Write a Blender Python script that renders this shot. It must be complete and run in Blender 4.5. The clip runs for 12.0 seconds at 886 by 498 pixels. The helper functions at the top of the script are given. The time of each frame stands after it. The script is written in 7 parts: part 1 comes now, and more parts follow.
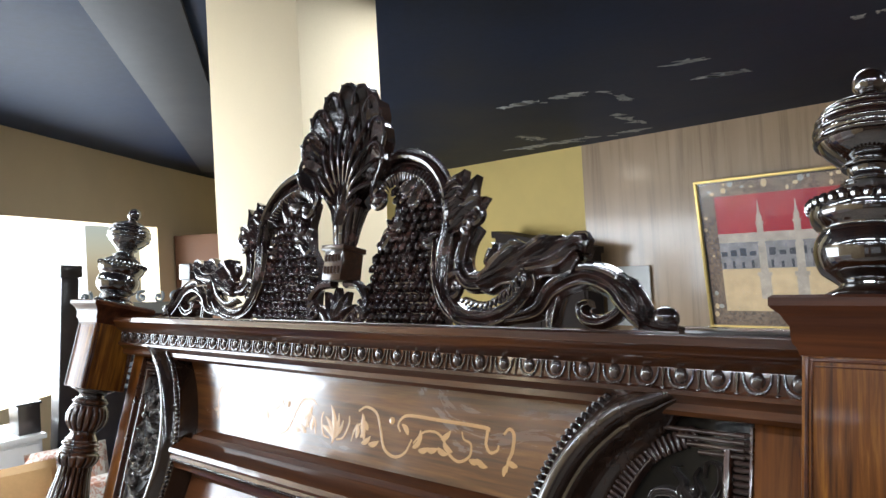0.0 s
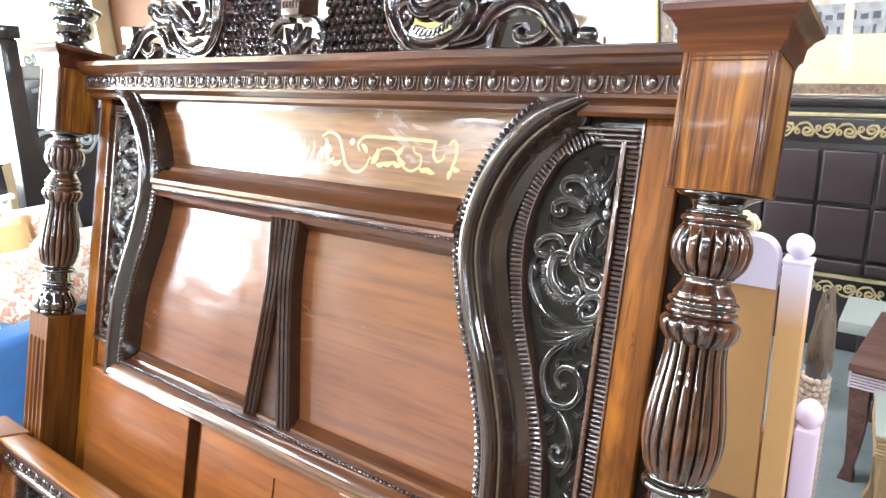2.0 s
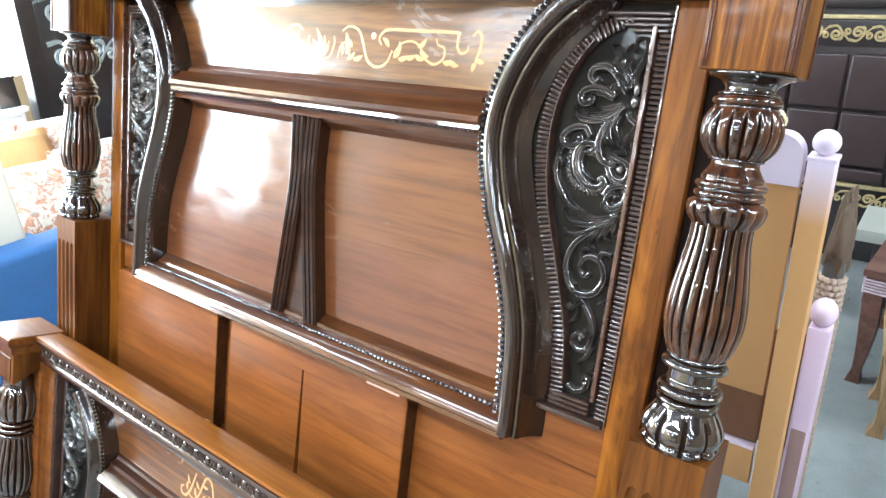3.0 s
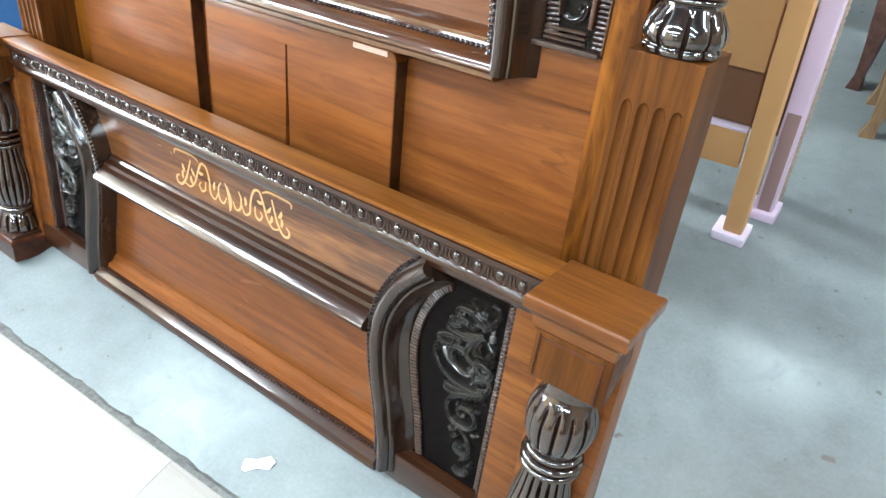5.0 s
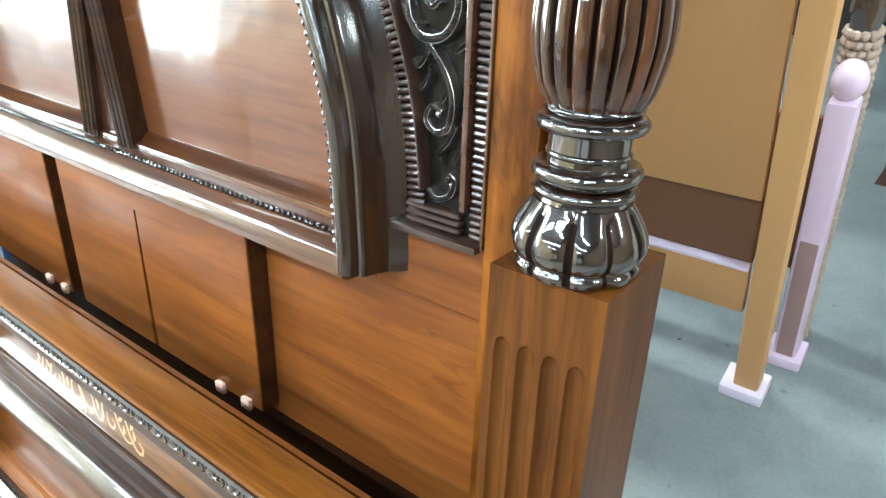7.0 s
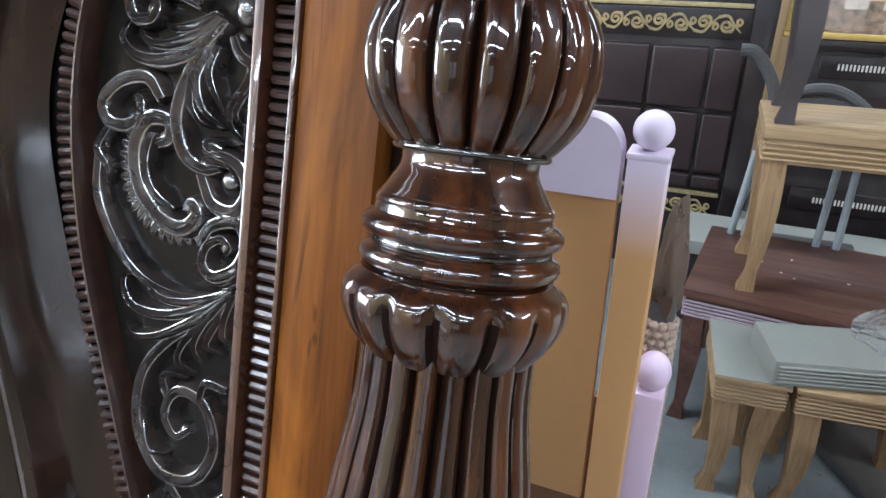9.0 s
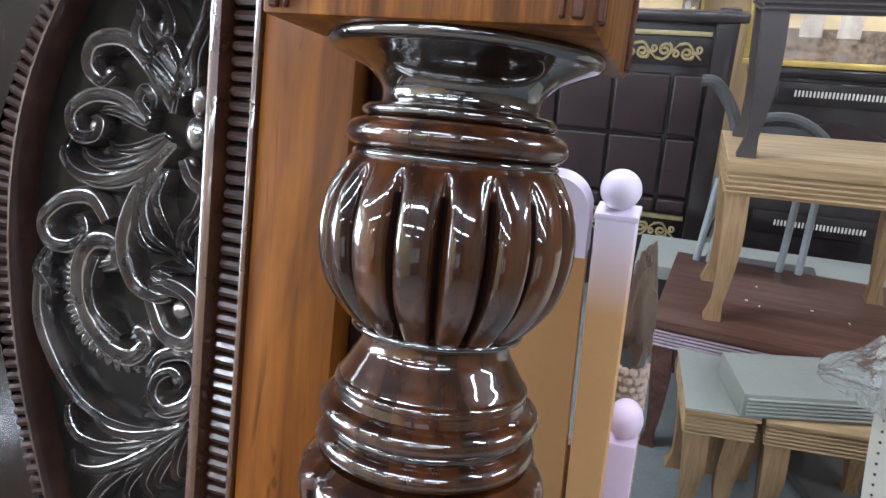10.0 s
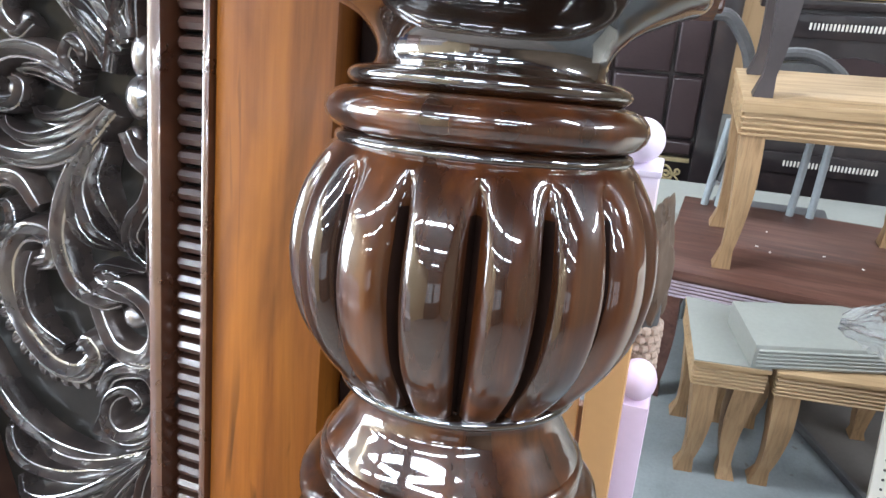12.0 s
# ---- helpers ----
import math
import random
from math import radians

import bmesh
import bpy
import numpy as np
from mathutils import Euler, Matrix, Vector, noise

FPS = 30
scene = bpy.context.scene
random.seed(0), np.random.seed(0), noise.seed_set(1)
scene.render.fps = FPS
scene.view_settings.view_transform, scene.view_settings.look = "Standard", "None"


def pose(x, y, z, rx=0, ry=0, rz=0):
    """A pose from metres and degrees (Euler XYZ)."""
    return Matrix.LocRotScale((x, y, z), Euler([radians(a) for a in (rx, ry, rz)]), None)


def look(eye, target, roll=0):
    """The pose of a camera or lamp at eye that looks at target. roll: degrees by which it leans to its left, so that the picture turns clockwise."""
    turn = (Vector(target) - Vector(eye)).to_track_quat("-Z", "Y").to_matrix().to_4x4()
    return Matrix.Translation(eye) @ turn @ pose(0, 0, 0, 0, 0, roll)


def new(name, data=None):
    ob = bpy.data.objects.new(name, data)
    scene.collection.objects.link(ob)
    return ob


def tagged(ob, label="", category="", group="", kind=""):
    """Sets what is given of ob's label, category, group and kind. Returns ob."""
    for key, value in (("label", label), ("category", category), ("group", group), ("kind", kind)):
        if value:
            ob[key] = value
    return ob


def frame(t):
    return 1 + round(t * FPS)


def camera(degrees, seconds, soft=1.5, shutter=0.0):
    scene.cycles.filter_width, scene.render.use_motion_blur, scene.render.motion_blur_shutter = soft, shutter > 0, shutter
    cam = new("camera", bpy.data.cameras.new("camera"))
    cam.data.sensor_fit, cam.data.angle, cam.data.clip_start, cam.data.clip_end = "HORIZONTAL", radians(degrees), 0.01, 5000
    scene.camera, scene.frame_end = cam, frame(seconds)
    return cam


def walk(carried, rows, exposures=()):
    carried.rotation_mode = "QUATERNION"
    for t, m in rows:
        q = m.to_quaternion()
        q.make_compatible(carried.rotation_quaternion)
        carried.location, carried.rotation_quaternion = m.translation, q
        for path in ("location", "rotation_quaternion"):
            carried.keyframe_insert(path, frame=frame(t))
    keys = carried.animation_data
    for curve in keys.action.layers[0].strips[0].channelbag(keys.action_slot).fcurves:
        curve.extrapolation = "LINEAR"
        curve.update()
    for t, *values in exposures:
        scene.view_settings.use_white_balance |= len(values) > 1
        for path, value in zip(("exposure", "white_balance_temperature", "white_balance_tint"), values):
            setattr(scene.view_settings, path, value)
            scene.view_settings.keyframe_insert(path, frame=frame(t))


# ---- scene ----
cam = camera(66.8, 12.0)
PATH = [
    (0, (0.183, -0.668, 1.894), (-1.11, 0.857, 1.919), -3.2),
    (0.3, (0.222, -0.7, 1.901), (-1.113, 0.789, 1.888), -4.6),
    (0.5, (0.247, -0.711, 1.908), (-1.115, 0.753, 1.922), -5.7),
    (0.7, (0.276, -0.73, 1.908), (-1.114, 0.708, 1.888), -6.1),
    (1, (0.319, -0.755, 1.879), (-1.077, 0.669, 1.722), -6.2),
    (1.2, (0.326, -0.75, 1.859), (-1.031, 0.692, 1.576), -5.8),
    (1.5, (0.313, -0.759, 1.82), (-0.969, 0.703, 1.351), -4.2),
    (1.7, (0.306, -0.781, 1.809), (-0.924, 0.703, 1.275), -3.8),
    (2, (0.308, -0.821, 1.804), (-0.849, 0.692, 1.193), -2.8),
    (2.2, (0.314, -0.841, 1.8), (-0.817, 0.67, 1.138), -2.6),
    (2.5, (0.315, -0.862, 1.79), (-0.811, 0.62, 1.057), -3.1),
    (2.7, (0.311, -0.862, 1.781), (-0.827, 0.589, 1.006), -3.5),
    (4.3, (0.29, -0.878, 1.616), (-0.766, 0.386, 0.481), -4.1),
    (4.5, (0.303, -0.891, 1.591), (-0.729, 0.323, 0.381), -5.0),
    (4.7, (0.324, -0.915, 1.564), (-0.683, 0.275, 0.311), -4.6),
    (5, (0.355, -0.945, 1.522), (-0.582, 0.173, 0.154), -5.4),
    (5.2, (0.378, -0.965, 1.508), (-0.485, 0.084, 0.04), -5.9),
    (5.5, (0.388, -0.974, 1.472), (-0.459, 0.004, -0.054), -8.9),
    (5.8, (0.4, -0.957, 1.451), (-0.428, 0.052, -0.064), -7.5),
    (6, (0.398, -0.902, 1.438), (-0.428, 0.12, -0.07), -7.9),
    (6.2, (0.392, -0.802, 1.424), (-0.496, 0.239, -0.034), -9.1),
    (6.5, (0.36, -0.605, 1.416), (-0.651, 0.444, 0.046), -11.9),
    (6.8, (0.318, -0.499, 1.422), (-0.762, 0.634, 0.176), -11.1),
    (7, (0.302, -0.431, 1.425), (-0.793, 0.743, 0.232), -10.0),
    (7.2, (0.274, -0.387, 1.419), (-0.795, 0.838, 0.254), -9.0),
    (7.5, (0.236, -0.321, 1.426), (-0.746, 1.028, 0.324), -5.8),
    (7.7, (0.214, -0.271, 1.431), (-0.707, 1.167, 0.39), -3.3),
    (9.3, (0.168, -0.152, 1.582), (-0.536, 1.55, 0.802), 0.6),
    (9.5, (0.168, -0.143, 1.602), (-0.531, 1.582, 0.87), 0.6),
    (9.7, (0.167, -0.145, 1.604), (-0.509, 1.607, 0.915), 0.4),
    (10, (0.151, -0.118, 1.603), (-0.481, 1.606, 0.809), 0.7),
    (10.2, (0.132, -0.104, 1.589), (-0.421, 1.638, 0.777), 1.3),
    (10.5, (0.118, -0.09, 1.585), (-0.341, 1.641, 0.694), 2.4),
    (10.8, (0.11, -0.063, 1.582), (-0.337, 1.671, 0.692), 1.8),
    (11, (0.109, -0.042, 1.586), (-0.337, 1.688, 0.686), 2.2),
    (11.2, (0.11, -0.028, 1.579), (-0.325, 1.715, 0.7), 2.0),
    (11.5, (0.116, -0.036, 1.589), (-0.418, 1.657, 0.667), 0.7),
    (11.8, (0.112, -0.04, 1.593), (-0.462, 1.619, 0.635), 0.6),
    (12, (0.113, -0.038, 1.592), (-0.485, 1.617, 0.641), 0.0),
]
EXPOSURES = [(0.0, -0.80, 6300, 10), (0.5, -0.52, 6300, 10), (1.0, -0.22, 6300, 10), (1.5, 0.58, 6250, 10), (2.0, 0.95, 6200, 7), (2.5, 0.80, 6000, 5), (4.5, 0.86, 6050, 2), (5.0, 0.72, 6050, 2), (5.5, 0.22, 6750, 10), (6.0, 0.06, 6900, 10), (6.5, 0.62, 6600, 7), (7.0, 0.74, 6000, -4), (7.5, 0.84, 5450, -6), (9.3, -0.02, 5900, 10), (9.5, 0.03, 5900, 10), (10.0, 0.08, 5950, 10), (10.5, 0.97, 6150, 10), (11.0, 0.88, 6150, 10), (11.5, 0.48, 5850, 8), (12.0, 0.74, 6050, 10)]
walk(cam, [(t, look(eye, target, roll)) for t, eye, target, roll in PATH], EXPOSURES)

# ---------------- world and light ----------------
world = bpy.data.worlds.new("shop_world")
scene.world = world
world.use_nodes = True
wn = world.node_tree.nodes
sky = wn.new("ShaderNodeTexSky")
sky.sky_type, sky.sun_disc, sky.sun_elevation, sky.sun_rotation = "NISHITA", False, radians(38), radians(250)
world.node_tree.links.new(sky.outputs[0], wn["Background"].inputs[0])
wn["Background"].inputs[1].default_value = 0.12

sun = new("sun", bpy.data.lights.new("sun", "SUN"))
sun.data.energy, sun.data.angle, sun.data.color = 1.2, radians(8), (1.0, 0.95, 0.88)
sun.matrix_world = look((-20, -9, 16), (0, 0, 0))


def area_lamp(name, eye, target, sx, sy, watts, colour):
    d = bpy.data.lights.new(name, "AREA")
    d.shape, d.size, d.size_y, d.energy, d.color = "RECTANGLE", sx, sy, watts, colour
    ob = new(name, d)
    ob.matrix_world = look(eye, target)
    return ob


# daylight through the wide shop window
area_lamp("window_daylight", (-5.26, 0.17, 1.72), (-2.81, 1.90, 1.72), 5.3, 1.30, 420, (0.84, 0.93, 1.0))
# rows of fluorescent tubes on the ceiling behind and beside the camera
for tx, ty in ((-2.9, -1.3), (-1.5, -1.3), (-0.1, -1.3), (1.3, -1.3), (-2.4, -2.7), (-1.0, -2.7), (0.4, -2.7), (1.8, -2.7), (-1.6, -4.1), (0.2, -4.1), (1.9, 0.3)):
    area_lamp("tube_and_fill_light", (tx, ty, 2.90), (tx, ty + 0.0001, 0), 1.05, 0.12, 29, (0.88, 0.95, 1.0))


# unseen tubes added to brighten the column side, back wall and window wall
for tx, ty, watts in ((-0.80, 1.25, 44), (0.6, 3.3, 36), (-3.3, -0.9, 46)):
    area_lamp("tube_and_fill_light", (tx, ty, 2.90), (tx + 0.0001, ty, 0), 1.2, 0.13, watts, (0.90, 0.96, 1.0))


# round ceiling lamp over the back corner
area_lamp("ceiling_lamp", (-4.02, 3.28, 2.93), (-4.02, 3.2801, 0), 0.30, 0.30, 16, (1.0, 0.90, 0.74))
# unseen tube added on the side wall to light the column side and picture
area_lamp("tube_and_fill_light", (3.12, 1.3, 2.55), (-2.0, 1.3, 1.7), 1.2, 0.07, 52, (0.92, 0.97, 1.0))


# ---------------- materials ----------------
def material(name):
    m = bpy.data.materials.new(name)
    m.use_nodes = True
    nt = m.node_tree
    return m, nt, nt.nodes["Principled BSDF"]


def mapped(nt, scale=(1, 1, 1), rot=(0, 0, 0)):
    tc, mp = nt.nodes.new("ShaderNodeTexCoord"), nt.nodes.new("ShaderNodeMapping")
    mp.inputs["Scale"].default_value = scale
    mp.inputs["Rotation"].default_value = rot
    nt.links.new(tc.outputs["Object"], mp.inputs[0])
    return mp.outputs[0]


def noise_tex(nt, vec, scale, detail=5.0, rough=0.55, distort=0.0):
    n = nt.nodes.new("ShaderNodeTexNoise")
    n.inputs["Scale"].default_value, n.inputs["Detail"].default_value = scale, detail
    n.inputs["Roughness"].default_value, n.inputs["Distortion"].default_value = rough, distort
    nt.links.new(vec, n.inputs["Vector"])
    return n.outputs["Fac"]


def ramp(nt, fac, stops):
    r = nt.nodes.new("ShaderNodeValToRGB")
    el = r.color_ramp.elements
    el[0].position, el[0].color = stops[0][0], (*stops[0][1], 1)
    el[1].position, el[1].color = stops[-1][0], (*stops[-1][1], 1)
    for p, c in stops[1:-1]:
        e = el.new(p)
        e.color = (*c, 1)
    nt.links.new(fac, r.inputs[0])
    return r.outputs[0]


def mixed(nt, fac, a, b, mode="MIX"):
    n = nt.nodes.new("ShaderNodeMix")
    n.data_type, n.blend_type = "RGBA", mode
    for sock, val in ((n.inputs[0], fac), (n.inputs[6], a), (n.inputs[7], b)):
        if isinstance(val, (int, float)):
            sock.default_value = val
        elif isinstance(val, tuple):
            sock.default_value = (*val, 1)
        else:
            nt.links.new(val, sock)
    return n.outputs[2]


def bumped(nt, bsdf, height, strength=0.2, dist=0.002, coat=False):
    b = nt.nodes.new("ShaderNodeBump")
    b.inputs["Strength"].default_value, b.inputs["Distance"].default_value = strength, dist
    nt.links.new(height, b.inputs["Height"])
    nt.links.new(b.outputs[0], bsdf.inputs["Normal"])
    if coat:
        nt.links.new(b.outputs[0], bsdf.inputs["Coat Normal"])


def value_ramp(nt, fac, lo, hi):
    r = nt.nodes.new("ShaderNodeMapRange")
    r.inputs[3].default_value, r.inputs[4].default_value = lo, hi
    nt.links.new(fac, r.inputs[0])
    return r.outputs[0]


def varnished(name, dark, mid, light, along="x", grain=1.0, coat=0.6, rough=0.3, coat_rough=0.06, wavy=0.012, swell=9.0, figure=0.0):
    """Clear-varnished timber: long grain lines, broad streaks, slight unevenness of the coat."""
    m, nt, b = material(name)
    s = {"x": (1.2, 26, 26), "z": (26, 26, 1.2), "y": (26, 1.2, 26)}[along]
    v = mapped(nt, tuple(k * grain for k in s))
    fine = noise_tex(nt, v, 3.0, 7, 0.65, 0.4)
    s2 = {"x": (0.5, 6, 6), "z": (6, 6, 0.5), "y": (6, 0.5, 6)}[along]
    broad = noise_tex(nt, mapped(nt, tuple(k * grain for k in s2)), 1.7, 4, 0.55, 2.4)
    blot = noise_tex(nt, mapped(nt), 3.5, 2, 0.5)
    c1 = ramp(nt, broad, [(0.36, dark), (0.5, mid), (0.64, light)])
    c2 = ramp(nt, fine, [(0.36, tuple(k * 0.5 for k in dark)), (0.5, mid), (0.66, light)])
    col = mixed(nt, 0.5, c1, c2)
    col = mixed(nt, value_ramp(nt, blot, 0.0, 0.45), col, tuple(k * 0.55 for k in mid), "MIX")
    if figure:
        stretch = {"x": (0.35, 2.2, 2.2), "z": (2.2, 2.2, 0.35), "y": (2.2, 0.35, 2.2)}[along]
        patch = noise_tex(nt, mapped(nt, stretch), 5.0, 5, 0.6, 1.8)
        knots = noise_tex(nt, mapped(nt, tuple(k * 1.6 for k in stretch), (0.3, 0.1, 0.2)), 9.0, 2, 0.5, 2.5)
        col = mixed(nt, ramp(nt, patch, [(0.48, (0, 0, 0)), (0.64, (figure,) * 3)]), col, tuple(k * 0.8 for k in dark))
        col = mixed(nt, ramp(nt, knots, [(0.66, (0, 0, 0)), (0.74, (figure,) * 3)]), col, tuple(k * 0.35 for k in dark))
        col = mixed(nt, ramp(nt, noise_tex(nt, mapped(nt, stretch, (0.5, 0.2, 0.1)), 4.0, 4, 0.6, 2.0), [(0.52, (0, 0, 0)), (0.68, (figure * 0.8,) * 3)]), col, light)
    nt.links.new(col, b.inputs["Base Color"])
    b.inputs["Roughness"].default_value = rough
    b.inputs["Coat Weight"].default_value, b.inputs["Coat Roughness"].default_value = coat, coat_rough
    b.inputs["Coat IOR"].default_value = 1.5
    low = noise_tex(nt, mapped(nt), swell, 2, 0.4)
    bumped(nt, b, low, 0.25, wavy, True)
    return m


def lacquer(name, base, worn, rough=0.22, coat=0.8, scale=30.0, wear=0.35, chisel=70.0, relief=0.18):
    """Dark glossy lacquer over carving, rubbed lighter here and there."""
    m, nt, b = material(name)
    v = mapped(nt)
    n = noise_tex(nt, v, scale, 4, 0.6)
    f = ramp(nt, n, [(0.42, base), (0.62, tuple(a + (c - a) * wear for a, c in zip(base, worn))), (0.78, worn)])
    nt.links.new(f, b.inputs["Base Color"])
    nt.links.new(value_ramp(nt, n, rough * 0.7, rough * 1.5), b.inputs["Roughness"])
    b.inputs["Coat Weight"].default_value, b.inputs["Coat Roughness"].default_value = coat, 0.07
    bumped(nt, b, noise_tex(nt, v, chisel, 3, 0.5), relief, 0.003, True)
    return m


def plain(name, colour, rough=0.5, metal=0.0, vary=0.12, scale=6.0, bump=0.1, grain=80.0, coat=0.0):
    m, nt, b = material(name)
    v = mapped(nt)
    n, n2 = noise_tex(nt, v, scale, 4, 0.6), noise_tex(nt, v, grain, 3, 0.6)
    lo, hi = tuple(c * (1 - vary) for c in colour), tuple(min(1, c * (1 + vary)) for c in colour)
    col = mixed(nt, 0.35, ramp(nt, n, [(0.3, lo), (0.7, hi)]), ramp(nt, n2, [(0.3, lo), (0.7, hi)]))
    nt.links.new(col, b.inputs["Base Color"])
    nt.links.new(value_ramp(nt, n, rough * 0.85, min(1, rough * 1.15)), b.inputs["Roughness"])
    b.inputs["Metallic"].default_value, b.inputs["Coat Weight"].default_value = metal, coat
    bumped(nt, b, n2, bump, 0.002)
    return m


PANEL = varnished("varnished_mahogany_panel", (0.095, 0.029, 0.010), (0.132, 0.044, 0.015), (0.17, 0.060, 0.021), "x", 0.7, 0.90, 0.34, 0.06, 0.030, 4.5, 0.22)
PANEL2 = varnished("orange_brown_panel", (0.092, 0.025, 0.005), (0.150, 0.044, 0.008), (0.21, 0.070, 0.012), "x", 0.55, 0.35, 0.32, 0.06, 0.014, 4.0, 0.45)
ZEBRA = varnished("streaked_walnut_panel", (0.034, 0.011, 0.005), (0.115, 0.040, 0.012), (0.25, 0.105, 0.030), "x", 1.3, 1.0, 0.30, 0.04, 0.004, 5.0)
BLOCK = varnished("streaked_block_wood", (0.022, 0.006, 0.002), (0.135, 0.042, 0.006), (0.38, 0.155, 0.020), "z", 1.5, 0.10, 0.42, 0.12, 0.003)
STILE = varnished("orange_brown_stile", (0.028, 0.006, 0.001), (0.132, 0.039, 0.004), (0.27, 0.093, 0.009), "z", 0.55, 0.05, 0.48, 0.2, 0.004, 9.0, 0.7)
POSTWOOD = varnished("brown_pedestal_wood", (0.032, 0.009, 0.002), (0.084, 0.027, 0.005), (0.155, 0.054, 0.009), "z", 0.8, 0.04, 0.42, 0.15, 0.004)
BOARD = varnished("red_brown_board", (0.115, 0.033, 0.008), (0.178, 0.054, 0.011), (0.25, 0.086, 0.018), "x", 0.6, 0.22, 0.40, 0.2, 0.010, 6.0, 0.38)
CROWN = varnished("dark_red_brown_cap", (0.022, 0.006, 0.003), (0.056, 0.016, 0.006), (0.115, 0.034, 0.010), "x", 0.9, 0.2, 0.34, 0.10, 0.004)
CORNICE = varnished("brown_walnut_cornice", (0.024, 0.007, 0.003), (0.064, 0.020, 0.006), (0.135, 0.046, 0.012), "x", 1.0, 0.95, 0.34, 0.05, 0.003)
DARKWOOD = varnished("dark_walnut_moulding", (0.014, 0.005, 0.003), (0.031, 0.011, 0.005), (0.068, 0.024, 0.009), "x", 1.0, 0.9, 0.30, 0.08, 0.003)
POSTCAP = varnished("red_brown_cap_wood", (0.070, 0.020, 0.004), (0.142, 0.044, 0.008), (0.215, 0.076, 0.013), "x", 0.9, 0.35, 0.36, 0.12, 0.004, 9.0, 0.35)
SERPWOOD = varnished("black_brown_serpentine", (0.009, 0.005, 0.003), (0.022, 0.011, 0.007), (0.045, 0.023, 0.014), "z", 1.0, 0.8, 0.34, 0.13, 0.003)
CAPWOOD = varnished("amber_cap_wood", (0.098, 0.028, 0.004), (0.192, 0.064, 0.009), (0.28, 0.104, 0.015), "x", 0.9, 0.25, 0.36, 0.10, 0.004, 9.0, 0.35)
CARVED = lacquer("black_brown_carving", (0.012, 0.007, 0.006), (0.080, 0.036, 0.028), 0.20, 1.0, 30.0, 0.45, 80.0, 0.22)
FIELDCARVE = lacquer("silvery_black_field_carving", (0.020, 0.015, 0.014), (0.11, 0.078, 0.064), 0.30, 1.0, 30.0, 0.35, 80.0, 0.22)
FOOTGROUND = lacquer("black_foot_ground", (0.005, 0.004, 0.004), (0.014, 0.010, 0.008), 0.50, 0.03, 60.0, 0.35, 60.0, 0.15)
FOOTCARVE = lacquer("black_foot_carving", (0.008, 0.007, 0.006), (0.034, 0.024, 0.018), 0.28, 1.0, 30.0, 0.35, 80.0, 0.22)
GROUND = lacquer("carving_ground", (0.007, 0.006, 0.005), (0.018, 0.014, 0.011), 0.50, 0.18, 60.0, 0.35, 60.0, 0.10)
TURNED = varnished("turned_walnut", (0.006, 0.003, 0.001), (0.040, 0.011, 0.003), (0.145, 0.044, 0.009), "z", 0.8, 1.0, 0.30, 0.03, 0.004, 22.0, 0.65)
FOOTTURNED = varnished("dark_turned_walnut", (0.004, 0.002, 0.001), (0.016, 0.006, 0.003), (0.055, 0.018, 0.006), "z", 0.8, 1.0, 0.30, 0.03, 0.003, 14.0, 0.4)
BLACKTURN = varnished("black_brown_turned_walnut", (0.003, 0.002, 0.001), (0.010, 0.004, 0.002), (0.034, 0.012, 0.004), "z", 0.8, 1.0, 0.28, 0.03, 0.003, 22.0, 0.4)
DENTIL = lacquer("brown_reeded_border", (0.026, 0.012, 0.009), (0.085, 0.040, 0.025), 0.30, 0.75, 40.0, 0.35, 90.0, 0.12)
EGGWOOD = lacquer("dark_brown_egg_carving", (0.018, 0.009, 0.006), (0.070, 0.032, 0.020), 0.24, 0.9, 30.0, 0.35, 80.0, 0.16)
RAISED = lacquer("red_brown_border_strip", (0.050, 0.018, 0.009), (0.11, 0.042, 0.020), 0.26, 0.9, 30.0, 0.35, 60.0, 0.08)
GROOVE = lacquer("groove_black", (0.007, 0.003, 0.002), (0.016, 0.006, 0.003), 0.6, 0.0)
for wood, level in ((BLOCK, 0.15), (STILE, 0.12), (BOARD, 0.18), (POSTWOOD, 0.14), (CAPWOOD, 0.2), (POSTCAP, 0.2), (PANEL2, 0.2), (PANEL, 0.18), (ZEBRA, 0.15), (CROWN, 0.15), (DARKWOOD, 0.2), (SERPWOOD, 0.1), (CORNICE, 0.15), (TURNED, 0.15), (FOOTTURNED, 0.15), (BLACKTURN, 0.2)):
    wood.node_tree.nodes["Principled BSDF"].inputs["Specular IOR Level"].default_value = level
for wood, level in ((CARVED, 0.07), (FIELDCARVE, 0.17), (GROUND, 0.07), (DENTIL, 0.18)):
    wood.node_tree.nodes["Principled BSDF"].inputs["Coat Roughness"].default_value = level
CARVED.node_tree.nodes["Principled BSDF"].inputs["Specular IOR Level"].default_value = 0.35
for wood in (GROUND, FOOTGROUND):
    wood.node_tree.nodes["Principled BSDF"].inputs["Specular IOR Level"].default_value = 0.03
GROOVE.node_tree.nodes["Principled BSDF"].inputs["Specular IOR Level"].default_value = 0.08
CARVED.node_tree.nodes["Principled BSDF"].inputs["Coat IOR"].default_value = 1.55
FIELDCARVE.node_tree.nodes["Principled BSDF"].inputs["Coat IOR"].default_value = 2.35
for wood, index in ((TURNED, 1.68), (BLACKTURN, 2.1), (FOOTTURNED, 2.1), (FOOTCARVE, 1.9), (ZEBRA, 1.7), (SERPWOOD, 1.85), (CORNICE, 1.6)):
    wood.node_tree.nodes["Principled BSDF"].inputs["Coat IOR"].default_value = index
